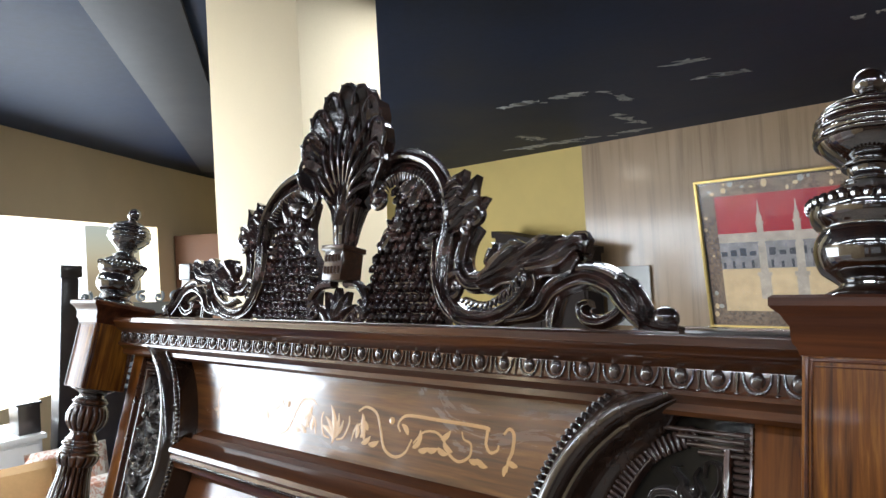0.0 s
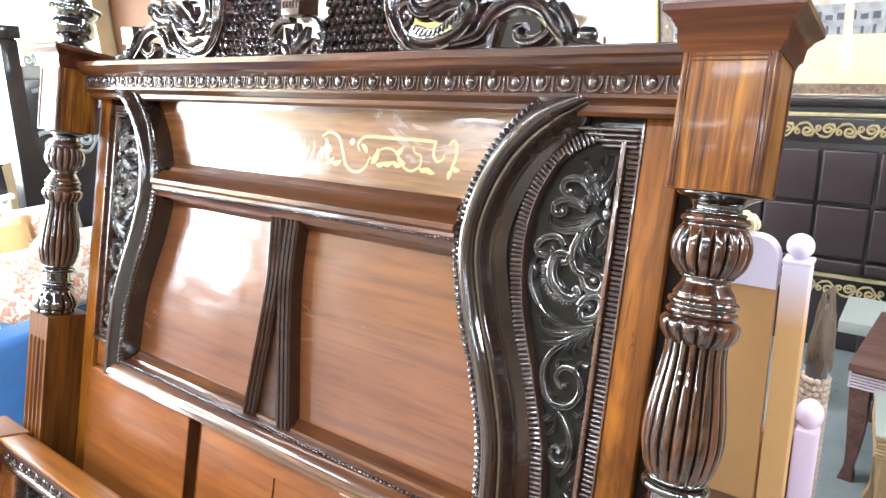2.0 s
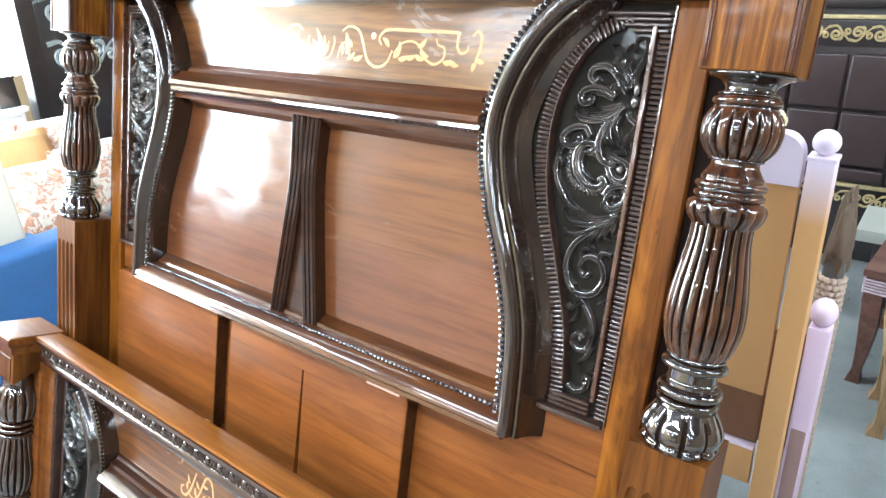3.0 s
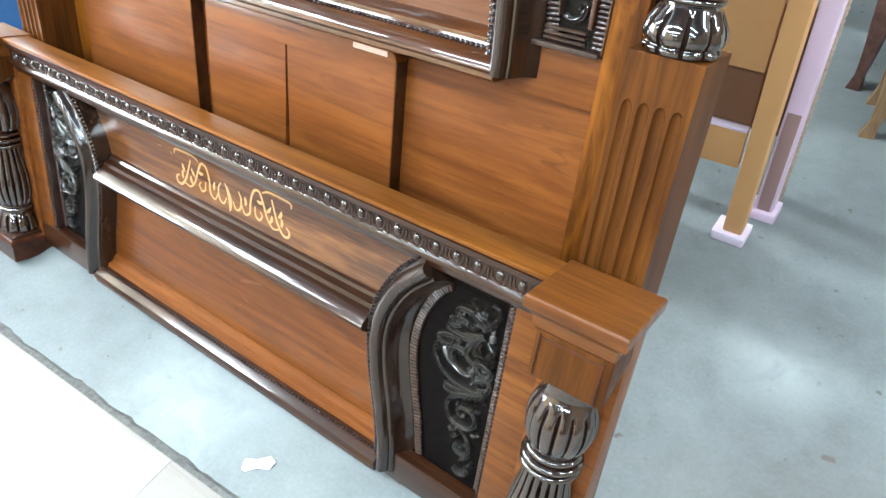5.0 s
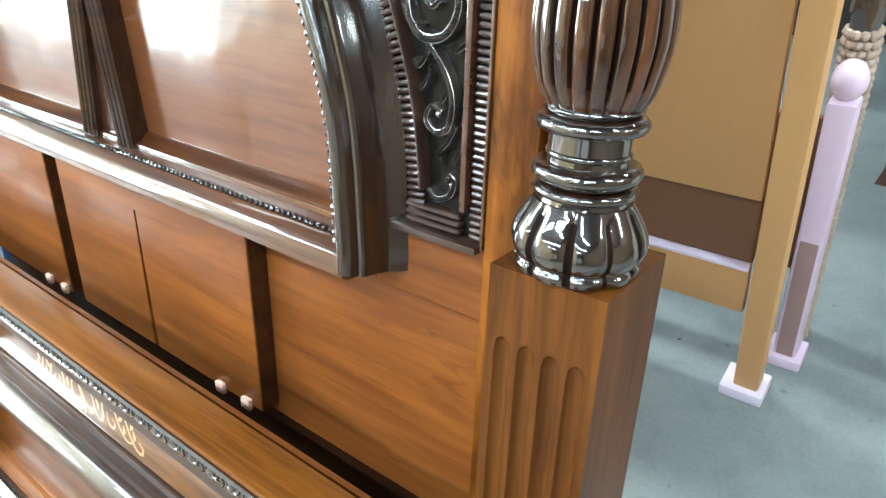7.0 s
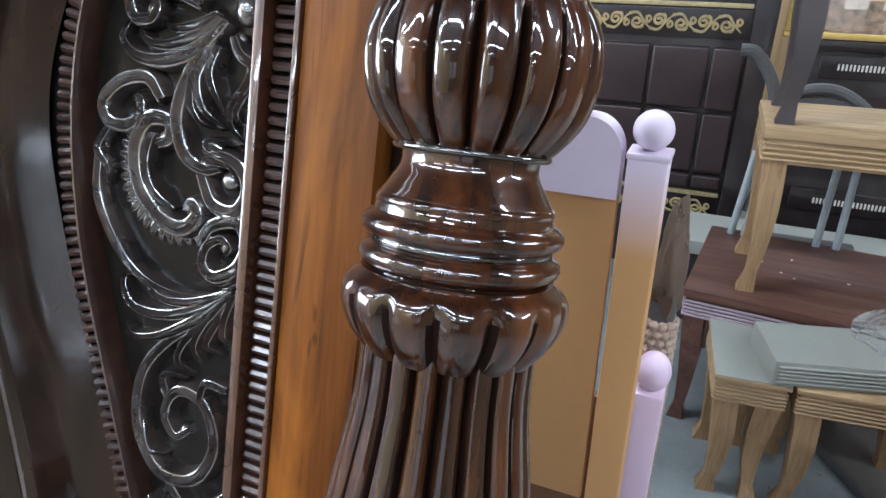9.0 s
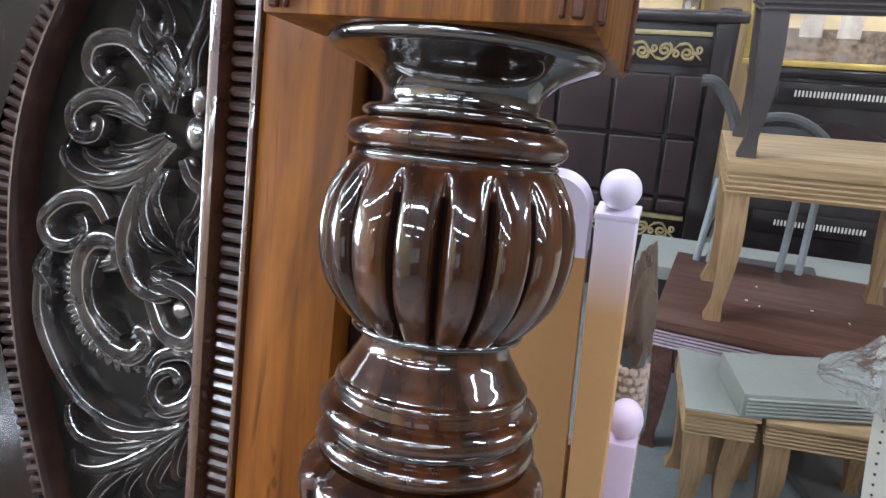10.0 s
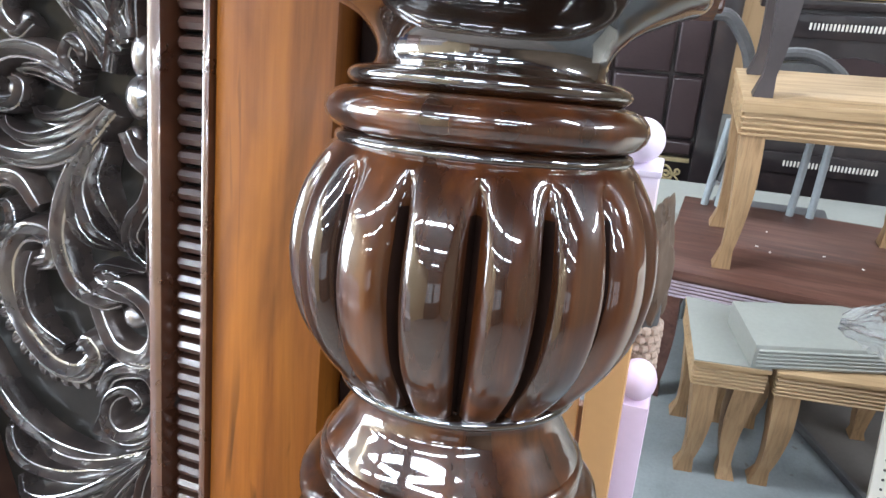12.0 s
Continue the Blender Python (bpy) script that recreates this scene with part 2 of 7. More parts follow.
# smudges and dust dull the varnish of the panels unevenly
for wood in (PANEL, ZEBRA, PANEL2):
    nt = wood.node_tree
    smear = ramp(nt, noise_tex(nt, mapped(nt, (1.5, 1.5, 4.0)), 3.0, 6, 0.65, 1.5), [(0.40, (0.05, 0.05, 0.05)), (0.58, (0.20, 0.20, 0.20)), (0.72, (0.34, 0.34, 0.34))])
    nt.links.new(smear, nt.nodes["Principled BSDF"].inputs["Coat Roughness"])
INLAY = plain("inlay_yellow", (0.46, 0.25, 0.095), 0.3, 0, 0.15, 20, 0.02, 80.0, 0.6)
PLASTER = plain("cream_plaster", (0.74, 0.585, 0.37), 0.8, 0, 0.06, 2.0, 0.15, 120)
COLUMN_A = plain("pale_cream_paint", (0.78, 0.65, 0.44), 0.7, 0, 0.04, 1.5, 0.1, 120)
CEIL = plain("black_ceiling", (0.010, 0.018, 0.042), 0.6, 0, 0.35, 1.2, 0.2, 20)
TAN = plain("tan_board", (0.55, 0.30, 0.12), 0.5, 0, 0.05, 3.0, 0.05, 60)
PINKLILAC = plain("pink_lilac_lacquer", (0.66, 0.51, 0.65), 0.4, 0, 0.05, 3.0, 0.03, 60)
LILAC = plain("lilac_lacquer", (0.74, 0.64, 0.77), 0.4, 0, 0.04, 3.0, 0.03, 60)
CEIL.node_tree.nodes["Principled BSDF"].inputs["Specular IOR Level"].default_value = 0.22


# ---------------- building helpers ----------------
def finish(bm, smooth=True, angle=35):
    bmesh.ops.recalc_face_normals(bm, faces=bm.faces)
    for f in bm.faces:
        f.smooth = smooth
    if smooth:
        lim = radians(angle)
        for e in bm.edges:
            if len(e.link_faces) != 2 or e.calc_face_angle(0) > lim:
                e.smooth = False
    return bm


def part(name, bm, mat, parent=None, label="", at=None, smooth=True):
    me = bpy.data.meshes.new(name)
    finish(bm, smooth)
    bm.to_mesh(me)
    bm.free()
    me.materials.append(mat)
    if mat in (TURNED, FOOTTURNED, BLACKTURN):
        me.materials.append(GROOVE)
    ob = new(name, me)
    ob.parent = parent
    if at is not None:
        ob.matrix_basis = at
    if label:
        ob["label"] = label
    if name in ("beading", "scroll_carving", "dentil_border", "border_strip", "field_frame", "arch_scroll", "leafy_back", "inner_leaf", "s_scroll", "acanthus_leaf", "tail_scroll", "lower_leaf", "finial_gadroon", "inlay_scroll", "inlay_flower", "block_beading", "shell", "urn", "pedestal"):
        ob["kind"] = "stuff"
    return ob


def thing(name, m, label, category, group="", kind=""):
    ob = new(name)
    ob.empty_display_size = 0.1
    ob.matrix_world = m
    return tagged(ob, label, category, group, kind)


def box(bm, x0, x1, y0, y1, z0, z1, bev=0.0, seg=2):
    vs = [bm.verts.new((x, y, z)) for x in (x0, x1) for y in (y0, y1) for z in (z0, z1)]
    q = [(0, 1, 3, 2), (4, 6, 7, 5), (0, 4, 5, 1), (2, 3, 7, 6), (0, 2, 6, 4), (1, 5, 7, 3)]
    fs = [bm.faces.new([vs[i] for i in f]) for f in q]
    if bev > 0:
        es = list({e for f in fs for e in f.edges})
        bmesh.ops.bevel(bm, geom=es, offset=bev, segments=seg, affect="EDGES", profile=0.6)
    return bm


def boxed(*a, **k):
    return box(bmesh.new(), *a, **k)


def smooth_curve(pts, n):
    """Catmull-Rom through a few control points."""
    p = [np.array(q, float) for q in pts]
    p = [2 * p[0] - p[1]] + p + [2 * p[-1] - p[-2]]
    out = []
    for i in range(1, len(p) - 2):
        for k in range(n):
            t = k / n
            a, b, c, d = p[i - 1], p[i], p[i + 1], p[i + 2]
            out.append(0.5 * (2 * b + (c - a) * t + (2 * a - 5 * b + 4 * c - d) * t * t + (3 * b - a - 3 * c + d) * t ** 3))
    out.append(p[-2])
    return [tuple(q) for q in out]


def lathe(bm, prof, n=48, flutes=None, cx=0.0, cy=0.0, turn=0.0):
    """Turn (z, r) about an upright axis. flutes: (z0, z1, count, depth) cuts that run out at both ends."""
    rings, deep = [], {}
    for z, r in prof:
        ring = []
        for k in range(n):
            a = 2 * math.pi * k / n
            rr = r
            for z0, z1, cnt, dep in flutes or ():
                if z0 < z < z1:
                    s = abs(math.sin(a * cnt / 2))
                    env = min(1.0, min(z - z0, z1 - z) / (0.18 * (z1 - z0))) ** 0.6
                    rr -= dep * env * (1 - s) ** 2.2
            ring.append(bm.verts.new((cx + rr * math.cos(a + turn), cy + rr * math.sin(a + turn), z)))
            deep[ring[-1]] = r - rr
        rings.append(ring)
    # faces in the deeper half of a flute take the black groove slot
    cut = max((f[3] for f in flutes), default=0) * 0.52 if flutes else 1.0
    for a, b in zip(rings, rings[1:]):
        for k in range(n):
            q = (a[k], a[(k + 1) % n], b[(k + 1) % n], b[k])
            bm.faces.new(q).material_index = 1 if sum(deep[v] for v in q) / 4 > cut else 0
    bm.faces.new(rings[0][::-1])
    bm.faces.new(rings[-1])
    return bm


def dense(prof, step=0.004):
    """Fills a profile so that curves and flutes stay round."""
    out = []
    sm = smooth_curve(prof, 4)
    for (z0, r0), (z1, r1) in zip(sm, sm[1:]):
        k = max(1, int(abs(z1 - z0) / step))
        out += [(z0 + (z1 - z0) * i / k, r0 + (r1 - r0) * i / k) for i in range(k)]
    return out + [sm[-1]]


def torus_ring(bm, z, r, t, h, n=48, m=8, cx=0.0, cy=0.0):
    prof = [(z + h * math.sin(math.pi * (k / m - 0.5)), r + t * math.cos(math.pi * (k / m - 0.5))) for k in range(m + 1)]
    return lathe(bm, prof, n, None, cx, cy)


def sweep(bm, path, prof, closed_ends=True, side=1.0):
    """Carry a profile of (outward, y) along an (x, z) path; outward lies to the path's right times side."""
    rings = []
    P = [np.array(q, float) for q in path]
    for i, q in enumerate(P):
        d = P[min(i + 1, len(P) - 1)] - P[max(i - 1, 0)]
        d /= max(1e-9, np.linalg.norm(d))
        nrm = np.array([d[1], -d[0]]) * side
        rings.append([bm.verts.new((q[0] + nrm[0] * o, y, q[1] + nrm[1] * o)) for o, y in prof])
    for a, b in zip(rings, rings[1:]):
        for k in range(len(prof) - 1):
            bm.faces.new((a[k], a[k + 1], b[k + 1], b[k]))
    if closed_ends:
        bm.faces.new(rings[0])
        bm.faces.new(rings[-1][::-1])
    return bm


def run_x(bm, x0, x1, prof, n=1):
    """A straight moulding along x with a closed (y, z) outline."""
    rings = [[bm.verts.new((x0 + (x1 - x0) * i / n, y, z)) for y, z in prof] for i in range(n + 1)]
    m = len(prof)
    for a, b in zip(rings, rings[1:]):
        for k in range(m):
            bm.faces.new((a[k], a[(k + 1) % m], b[(k + 1) % m], b[k]))
    bm.faces.new(rings[0])
    bm.faces.new(rings[-1][::-1])
    return bm


def slab(bm, outline, y0, y1):
    """A flat board with an (x, z) outline."""
    a = [bm.verts.new((x, y0, z)) for x, z in outline]
    b = [bm.verts.new((x, y1, z)) for x, z in outline]
    n = len(a)
    bm.faces.new(a)
    bm.faces.new(b[::-1])
    for k in range(n):
        bm.faces.new((a[k], a[(k + 1) % n], b[(k + 1) % n], b[k]))
    return bm


def mirror_x(bm, xc):
    for v in bm.verts:
        v.co.x = 2 * xc - v.co.x
    bmesh.ops.reverse_faces(bm, faces=bm.faces)
    return bm


def ball(bm, c, r, sy=1.0, sz=1.0, u=8, v=6):
    ret = bmesh.ops.create_uvsphere(bm, u_segments=u, v_segments=v, radius=r)
    for w in ret["verts"]:
        w.co = Vector((c[0] + w.co.x, c[1] + w.co.y * sy, c[2] + w.co.z * sz))
    return bm


def bead_chain(bm, path, y, r, gap):
    """Little half balls set along an (x, z) path."""
    left = 0.0
    for (x0, z0), (x1, z1) in zip(path, path[1:]):
        L = math.hypot(x1 - x0, z1 - z0)
        s = left
        while s < L:
            t = s / L
            ball(bm, (x0 + (x1 - x0) * t, y, z0 + (z1 - z0) * t), r, 1, 1, 6, 4)
            s += gap
        left = s - L
    return bm


def tube(bm, path, radii, y=0.0, ysq=0.7, n=8, bulge=0.0):
    """A tapering rounded strand along an (x, z) path, pressed flat in y."""
    P = [np.array(q, float) for q in path]
    rings = []
    m = len(P)
    for i, q in enumerate(P):
        d = P[min(i + 1, m - 1)] - P[max(i - 1, 0)]
        d /= max(1e-9, np.linalg.norm(d))
        nrm = np.array([d[1], -d[0]])
        r = radii(i / (m - 1))
        yy = y - bulge * math.sin(math.pi * i / (m - 1))
        rings.append([bm.verts.new((q[0] + nrm[0] * r * math.cos(a), yy + ysq * r * math.sin(a), q[1] + nrm[1] * r * math.cos(a)))
                      for a in (2 * math.pi * k / n for k in range(n))])
    for a, b in zip(rings, rings[1:]):
        for k in range(n):
            bm.faces.new((a[k], a[(k + 1) % n], b[(k + 1) % n], b[k]))
    bm.faces.new(rings[0][::-1])
    bm.faces.new(rings[-1])
    return bm


def spiral(cx, cz, r0, r1, a0, turns, n=34):
    """Points of a volute, from its wide mouth to its eye."""
    return [(cx + (r0 + (r1 - r0) * t ** 0.8) * math.cos(a0 + 2 * math.pi * turns * t),
             cz + (r0 + (r1 - r0) * t ** 0.8) * math.sin(a0 + 2 * math.pi * turns * t)) for t in (i / (n - 1) for i in range(n))]


def blade(bm, pts, width, y, depth=0.016, ribs=4, lobes=4, back=0.012, n=5):
    """A ribbed carved leaf along an (x, z) path: lobed outline, swelling face, pointed tip."""
    P = [np.array(q, float) for q in smooth_curve(pts, n)]
    m = len(P)
    rings = []
    for i, q in enumerate(P):
        t = i / (m - 1)
        d = P[min(i + 1, m - 1)] - P[max(i - 1, 0)]
        d /= max(1e-9, np.linalg.norm(d))
        nrm = np.array([d[1], -d[0]])
        w = width * (0.30 + 0.70 * math.sin(math.pi * min(1.0, 0.12 + 0.80 * t))) * (1 + 0.20 * math.sin(2 * math.pi * lobes * t)) * (1 - t ** 5)+ 0.0015
        row = []
        for j in range(13):
            u = j / 12 * 2 - 1
            yy = y - depth * (1 - u * u) * math.sin(math.pi * min(1, 0.25 + 0.65 * t)) - 0.0032 * math.cos(math.pi * ribs * u)
            row.append(bm.verts.new((q[0] + nrm[0] * w * u, yy, q[1] + nrm[1] * w * u)))
        row += [bm.verts.new((q[0] + nrm[0] * w * u, y + back, q[1] + nrm[1] * w * u)) for u in (1, -1)]
        rings.append(row)
    k = len(rings[0])
    for a, b in zip(rings, rings[1:]):
        for j in range(k):
            bm.faces.new((a[j], a[(j + 1) % k], b[(j + 1) % k], b[j]))
    bm.faces.new(rings[0][::-1])
    bm.faces.new(rings[-1])


HEAD_LEAN, HEAD_Z = 15.88, 0.868
FOOT_LEAN = 18.5
XC = -0.915
HEAD = pose(0, 0, HEAD_Z, -HEAD_LEAN, 0, 0)
FOOT = pose(0, -0.43, 0.02, -FOOT_LEAN, 0, 0)
POST_X, POST_Y = 0.0585, -0.0365

# ---------------- the headboard ----------------
headboard = thing("bed_headboard", HEAD, "carved dark walnut bed headboard leaning back, glossy varnish, turned posts", "headboard")

SERP = smooth_curve([(-0.150, 0.868), (-0.205, 0.866), (-0.272, 0.845), (-0.345, 0.770), (-0.392, 0.668), (-0.403, 0.570), (-0.377, 0.455), (-0.335, 0.345), (-0.302, 0.225), (-0.292, 0.075), (-0.292, 0.030)], 6)
SERP_OUT = smooth_curve([(-0.165, 0.822), (-0.246, 0.776), (-0.298, 0.695), (-0.316, 0.600), (-0.304, 0.490), (-0.266, 0.368), (-0.230, 0.250), (-0.211, 0.098)], 6)


def serp_moulding(curve, tip=0):
    """The moulding of the serpentine frame; over its first tip points it runs out into a point."""
    bm = bmesh.new()
    prof = [(-0.004, 0.064), (-0.004, -0.004)] + smooth_curve([(0.002, -0.008), (0.010, -0.011), (0.014, -0.018), (0.019, -0.028), (0.026, -0.034), (0.034, -0.0345), (0.041, -0.030), (0.046, -0.020)], 3)
    prof += [(0.048, -0.016), (0.050, -0.020), (0.054, -0.0195)] + smooth_curve([(0.057, -0.016), (0.061, -0.003), (0.067, 0.012), (0.075, 0.022), (0.086, 0.034)], 3)
    rings = []
    P = [np.array(q, float) for q in curve]
    for i, q in enumerate(P):
        d = P[min(i + 1, len(P) - 1)] - P[max(i - 1, 0)]
        d /= np.linalg.norm(d)
        k = min(1.0, 0.10 + 0.90 * (i / tip) ** 0.75) if tip else 1.0
        rings.append([bm.verts.new((q[0] - d[1] * o * k, y if y > 0 else y * (0.4 + 0.6 * k), q[1] + d[0] * o * k)) for o, y in prof])
    for a, b in zip(rings, rings[1:]):
        for j in range(len(prof) - 1):
            bm.faces.new((a[j], a[j + 1], b[j + 1], b[j]))
    bm.faces.new(rings[0])
    bm.faces.new(rings[-1][::-1])
    return bm


def half_pairs(build):
    """Builds a part on one half and its mirror image on the other."""
    build(False)
    build(True)


def stem(bm, pts, r0, r1, y, n=8):
    path = smooth_curve(pts, n)
    tube(bm, path, lambda t: r0 + (r1 - r0) * t, y, 1.0, 8, 0.002)
    tube(bm, [(px + r0 * 0.9, pz + r0 * 0.3) for px, pz in path], lambda t: (r0 + (r1 - r0) * t) * 0.5, y + 0.001, 1.0, 6)


def curl(bm, cx, cz, r, a0, turns, y, thick=None):
    th = thick or r * 0.17
    tube(bm, spiral(cx, cz, r, r * 0.22, a0, turns, 40), lambda t: th * (1 - 0.35 * t), y, 1.0, 8, 0.002)
    tube(bm, spiral(cx, cz, r * 0.80, r * 0.18, a0, turns, 34), lambda t: th * 0.5, y + 0.001, 1.0, 6)
    ball(bm, (cx, y - 0.002, cz), r * 0.27, 0.9, 1, 10, 8)


SECTION = [(u, math.sqrt(max(0.0, 1 - u * u)) * (0.70 + 0.30 * abs(math.cos(1.5 * math.pi * u)))) for u in (math.sin(math.pi * (j / 18 - 0.5)) for j in range(19))]


def frond(bm, pts, w0, w1, y, tall=0.0175, n=6):
    """A carved strand with three ridges and two valleys; it swells early and thins to its tip."""
    P = [np.array(q, float) for q in smooth_curve([(FIELD[0] + FIELD[1] * px, FIELD[2] + FIELD[3] * pz) for px, pz in pts], n)]
    m = len(P)
    rows = []
    for i, q in enumerate(P):
        t = i / (m - 1)
        d = P[min(i + 1, m - 1)] - P[max(i - 1, 0)]
        d /= max(1e-9, np.linalg.norm(d))
        nx, nz = d[1], -d[0]
        w = 1.55 * (w0 + (w1 - w0) * t) * (0.55 + 0.6 * math.sin(math.pi * min(1, 0.12 + 0.86 * t)))
        h = tall * (0.55 + 0.45 * math.sin(math.pi * (0.15 + 0.75 * t))) * (0.55 + 0.45 * min(1, w / 0.004))
        rows.append([bm.verts.new((q[0] + nx * w * u, y - h * k, q[1] + nz * w * u)) for u, k in SECTION])
    for a, b in zip(rows, rows[1:]):
        for j in range(len(SECTION)):
            bm.faces.new((a[j], a[(j + 1) % len(SECTION)], b[(j + 1) % len(SECTION)], b[j]))
    bm.faces.new(rows[0][::-1])
    bm.faces.new(rows[-1])


def knob(bm, x, z, r, y, sz=1.0):
    ball(bm, (FIELD[0] + FIELD[1] * x, y, FIELD[2] + FIELD[3] * z), r, 0.9, sz, 12, 9)


FIELD = [0.0, 1.0, 0.0, 1.0]


def head_scrolls(bm, y):
    """Bud, leaves, volutes and the serrated C-scroll of the tall carved field."""
    frond(bm, [(-0.152, 0.683), (-0.170, 0.707), (-0.189, 0.722), (-0.213, 0.719), (-0.219, 0.704), (-0.209, 0.694), (-0.200, 0.700)], 0.0050, 0.0040, y)
    frond(bm, [(-0.145, 0.688), (-0.163, 0.707), (-0.182, 0.717), (-0.202, 0.713)], 0.0040, 0.0014, y)
    frond(bm, [(-0.141, 0.692), (-0.156, 0.713), (-0.173, 0.729), (-0.181, 0.749)], 0.0044, 0.0016, y)
    frond(bm, [(-0.139, 0.695), (-0.149, 0.715), (-0.157, 0.728), (-0.160, 0.743)], 0.0040, 0.0014, y)
    frond(bm, [(-0.136, 0.696), (-0.134, 0.715), (-0.126, 0.732), (-0.124, 0.748)], 0.0040, 0.0016, y)
    frond(bm, [(-0.170, 0.676), (-0.176, 0.684), (-0.171, 0.692), (-0.165, 0.687), (-0.168, 0.681)], 0.0036, 0.0030, y)
    frond(bm, [(-0.170, 0.672), (-0.191, 0.684), (-0.214, 0.685), (-0.231, 0.674), (-0.227, 0.659), (-0.212, 0.659), (-0.208, 0.668), (-0.217, 0.671)], 0.0046, 0.0036, y)
    frond(bm, [(-0.170, 0.669), (-0.189, 0.676), (-0.204, 0.676), (-0.209, 0.672)], 0.0040, 0.0014, y)
    frond(bm, [(-0.150, 0.662), (-0.171, 0.641), (-0.198, 0.631), (-0.225, 0.633), (-0.239, 0.646), (-0.235, 0.660)], 0.0062, 0.0016, y)
    frond(bm, [(-0.153, 0.663), (-0.174, 0.648), (-0.199, 0.641), (-0.218, 0.645), (-0.226, 0.654)], 0.0050, 0.0014, y)
    frond(bm, [(-0.155, 0.664), (-0.174, 0.655), (-0.192, 0.653), (-0.204, 0.657)], 0.0044, 0.0012, y)
    frond(bm, [(-0.158, 0.651), (-0.177, 0.623), (-0.185, 0.593), (-0.176, 0.568), (-0.159, 0.560), (-0.147, 0.562)], 0.0050, 0.0044, y)
    frond(bm, [(-0.164, 0.557), (-0.151, 0.537), (-0.131, 0.534), (-0.121, 0.548), (-0.127, 0.564), (-0.145, 0.571), (-0.161, 0.567), (-0.164, 0.558)], 0.0052, 0.0030, y)
    frond(bm, [(-0.147, 0.573), (-0.157, 0.577), (-0.152, 0.580), (-0.134, 0.579)], 0.0042, 0.0012, y)
    frond(bm, [(-0.164, 0.570), (-0.152, 0.567), (-0.138, 0.564), (-0.132, 0.553)], 0.0036, 0.0010, y)
    frond(bm, [(-0.162, 0.643), (-0.170, 0.621), (-0.162, 0.600), (-0.147, 0.589)], 0.0056, 0.0010, y)
    frond(bm, [(-0.155, 0.644), (-0.159, 0.626), (-0.152, 0.609), (-0.149, 0.598)], 0.0040, 0.0010, y)
    frond(bm, [(-0.168, 0.632), (-0.174, 0.609), (-0.166, 0.592), (-0.153, 0.588)], 0.0036, 0.0010, y)
    frond(bm, [(-0.143, 0.650), (-0.135, 0.639), (-0.124, 0.632), (-0.128, 0.618), (-0.138, 0.607), (-0.140, 0.592), (-0.132, 0.583)], 0.0040, 0.0020, y)
    frond(bm, [(-0.124, 0.623), (-0.132, 0.608), (-0.134, 0.597), (-0.126, 0.587)], 0.0040, 0.0010, y)
    frond(bm, [(-0.127, 0.605), (-0.123, 0.595), (-0.123, 0.577), (-0.120, 0.563)], 0.0036, 0.0010, y)
    frond(bm, [(-0.202, 0.604), (-0.215, 0.618), (-0.238, 0.614), (-0.254, 0.599), (-0.249, 0.585), (-0.232, 0.583), (-0.219, 0.592), (-0.221, 0.603), (-0.230, 0.603)], 0.0050, 0.0034, y)
    frond(bm, [(-0.249, 0.583), (-0.258, 0.565), (-0.250, 0.551), (-0.253, 0.538)], 0.0034, 0.0010, y)
    frond(bm, [(-0.204, 0.573), (-0.192, 0.578), (-0.194, 0.590), (-0.211, 0.589), (-0.222, 0.570), (-0.217, 0.542), (-0.196, 0.520), (-0.175, 0.516), (-0.164, 0.527), (-0.170, 0.534), (-0.176, 0.529)], 0.0046, 0.0060, y)
    frond(bm, [(-0.209, 0.580), (-0.212, 0.561), (-0.206, 0.541), (-0.188, 0.527)], 0.0030, 0.0030, y)
    frond(bm, [(-0.161, 0.506), (-0.151, 0.521), (-0.129, 0.527), (-0.119, 0.515), (-0.125, 0.496), (-0.144, 0.486), (-0.155, 0.493), (-0.153, 0.506), (-0.142, 0.513), (-0.135, 0.508), (-0.141, 0.501)], 0.0050, 0.0030, y)
    frond(bm, [(-0.118, 0.511), (-0.122, 0.492), (-0.137, 0.481), (-0.165, 0.476)], 0.0040, 0.0014, y)
    frond(bm, [(-0.157, 0.498), (-0.160, 0.486), (-0.150, 0.480)], 0.0030, 0.0010, y)
    frond(bm, [(-0.260, 0.565), (-0.259, 0.533), (-0.246, 0.507), (-0.224, 0.482), (-0.197, 0.469), (-0.164, 0.467), (-0.128, 0.479)], 0.0046, 0.0016, y)
    frond(bm, [(-0.128, 0.479), (-0.158, 0.459), (-0.190, 0.449), (-0.218, 0.451), (-0.230, 0.468), (-0.223, 0.479)], 0.0050, 0.0014, y)
    frond(bm, [(-0.128, 0.479), (-0.159, 0.451), (-0.192, 0.432), (-0.219, 0.427), (-0.229, 0.435)], 0.0050, 0.0014, y)
    frond(bm, [(-0.128, 0.478), (-0.158, 0.465), (-0.185, 0.461), (-0.204, 0.467), (-0.209, 0.477)], 0.0040, 0.0012, y)
    frond(bm, [(-0.129, 0.477), (-0.150, 0.452), (-0.159, 0.431), (-0.156, 0.418)], 0.0040, 0.0014, y)
    frond(bm, [(-0.128, 0.476), (-0.133, 0.457), (-0.132, 0.442), (-0.122, 0.439)], 0.0036, 0.0012, y)
    frond(bm, [(-0.152, 0.679), (-0.144, 0.706), (-0.127, 0.741), (-0.129, 0.767), (-0.146, 0.768), (-0.149, 0.749)], 0.0036, 0.0016, y)
    frond(bm, [(-0.152, 0.691), (-0.168, 0.709), (-0.152, 0.729), (-0.161, 0.748), (-0.155, 0.762)], 0.0034, 0.0014, y)
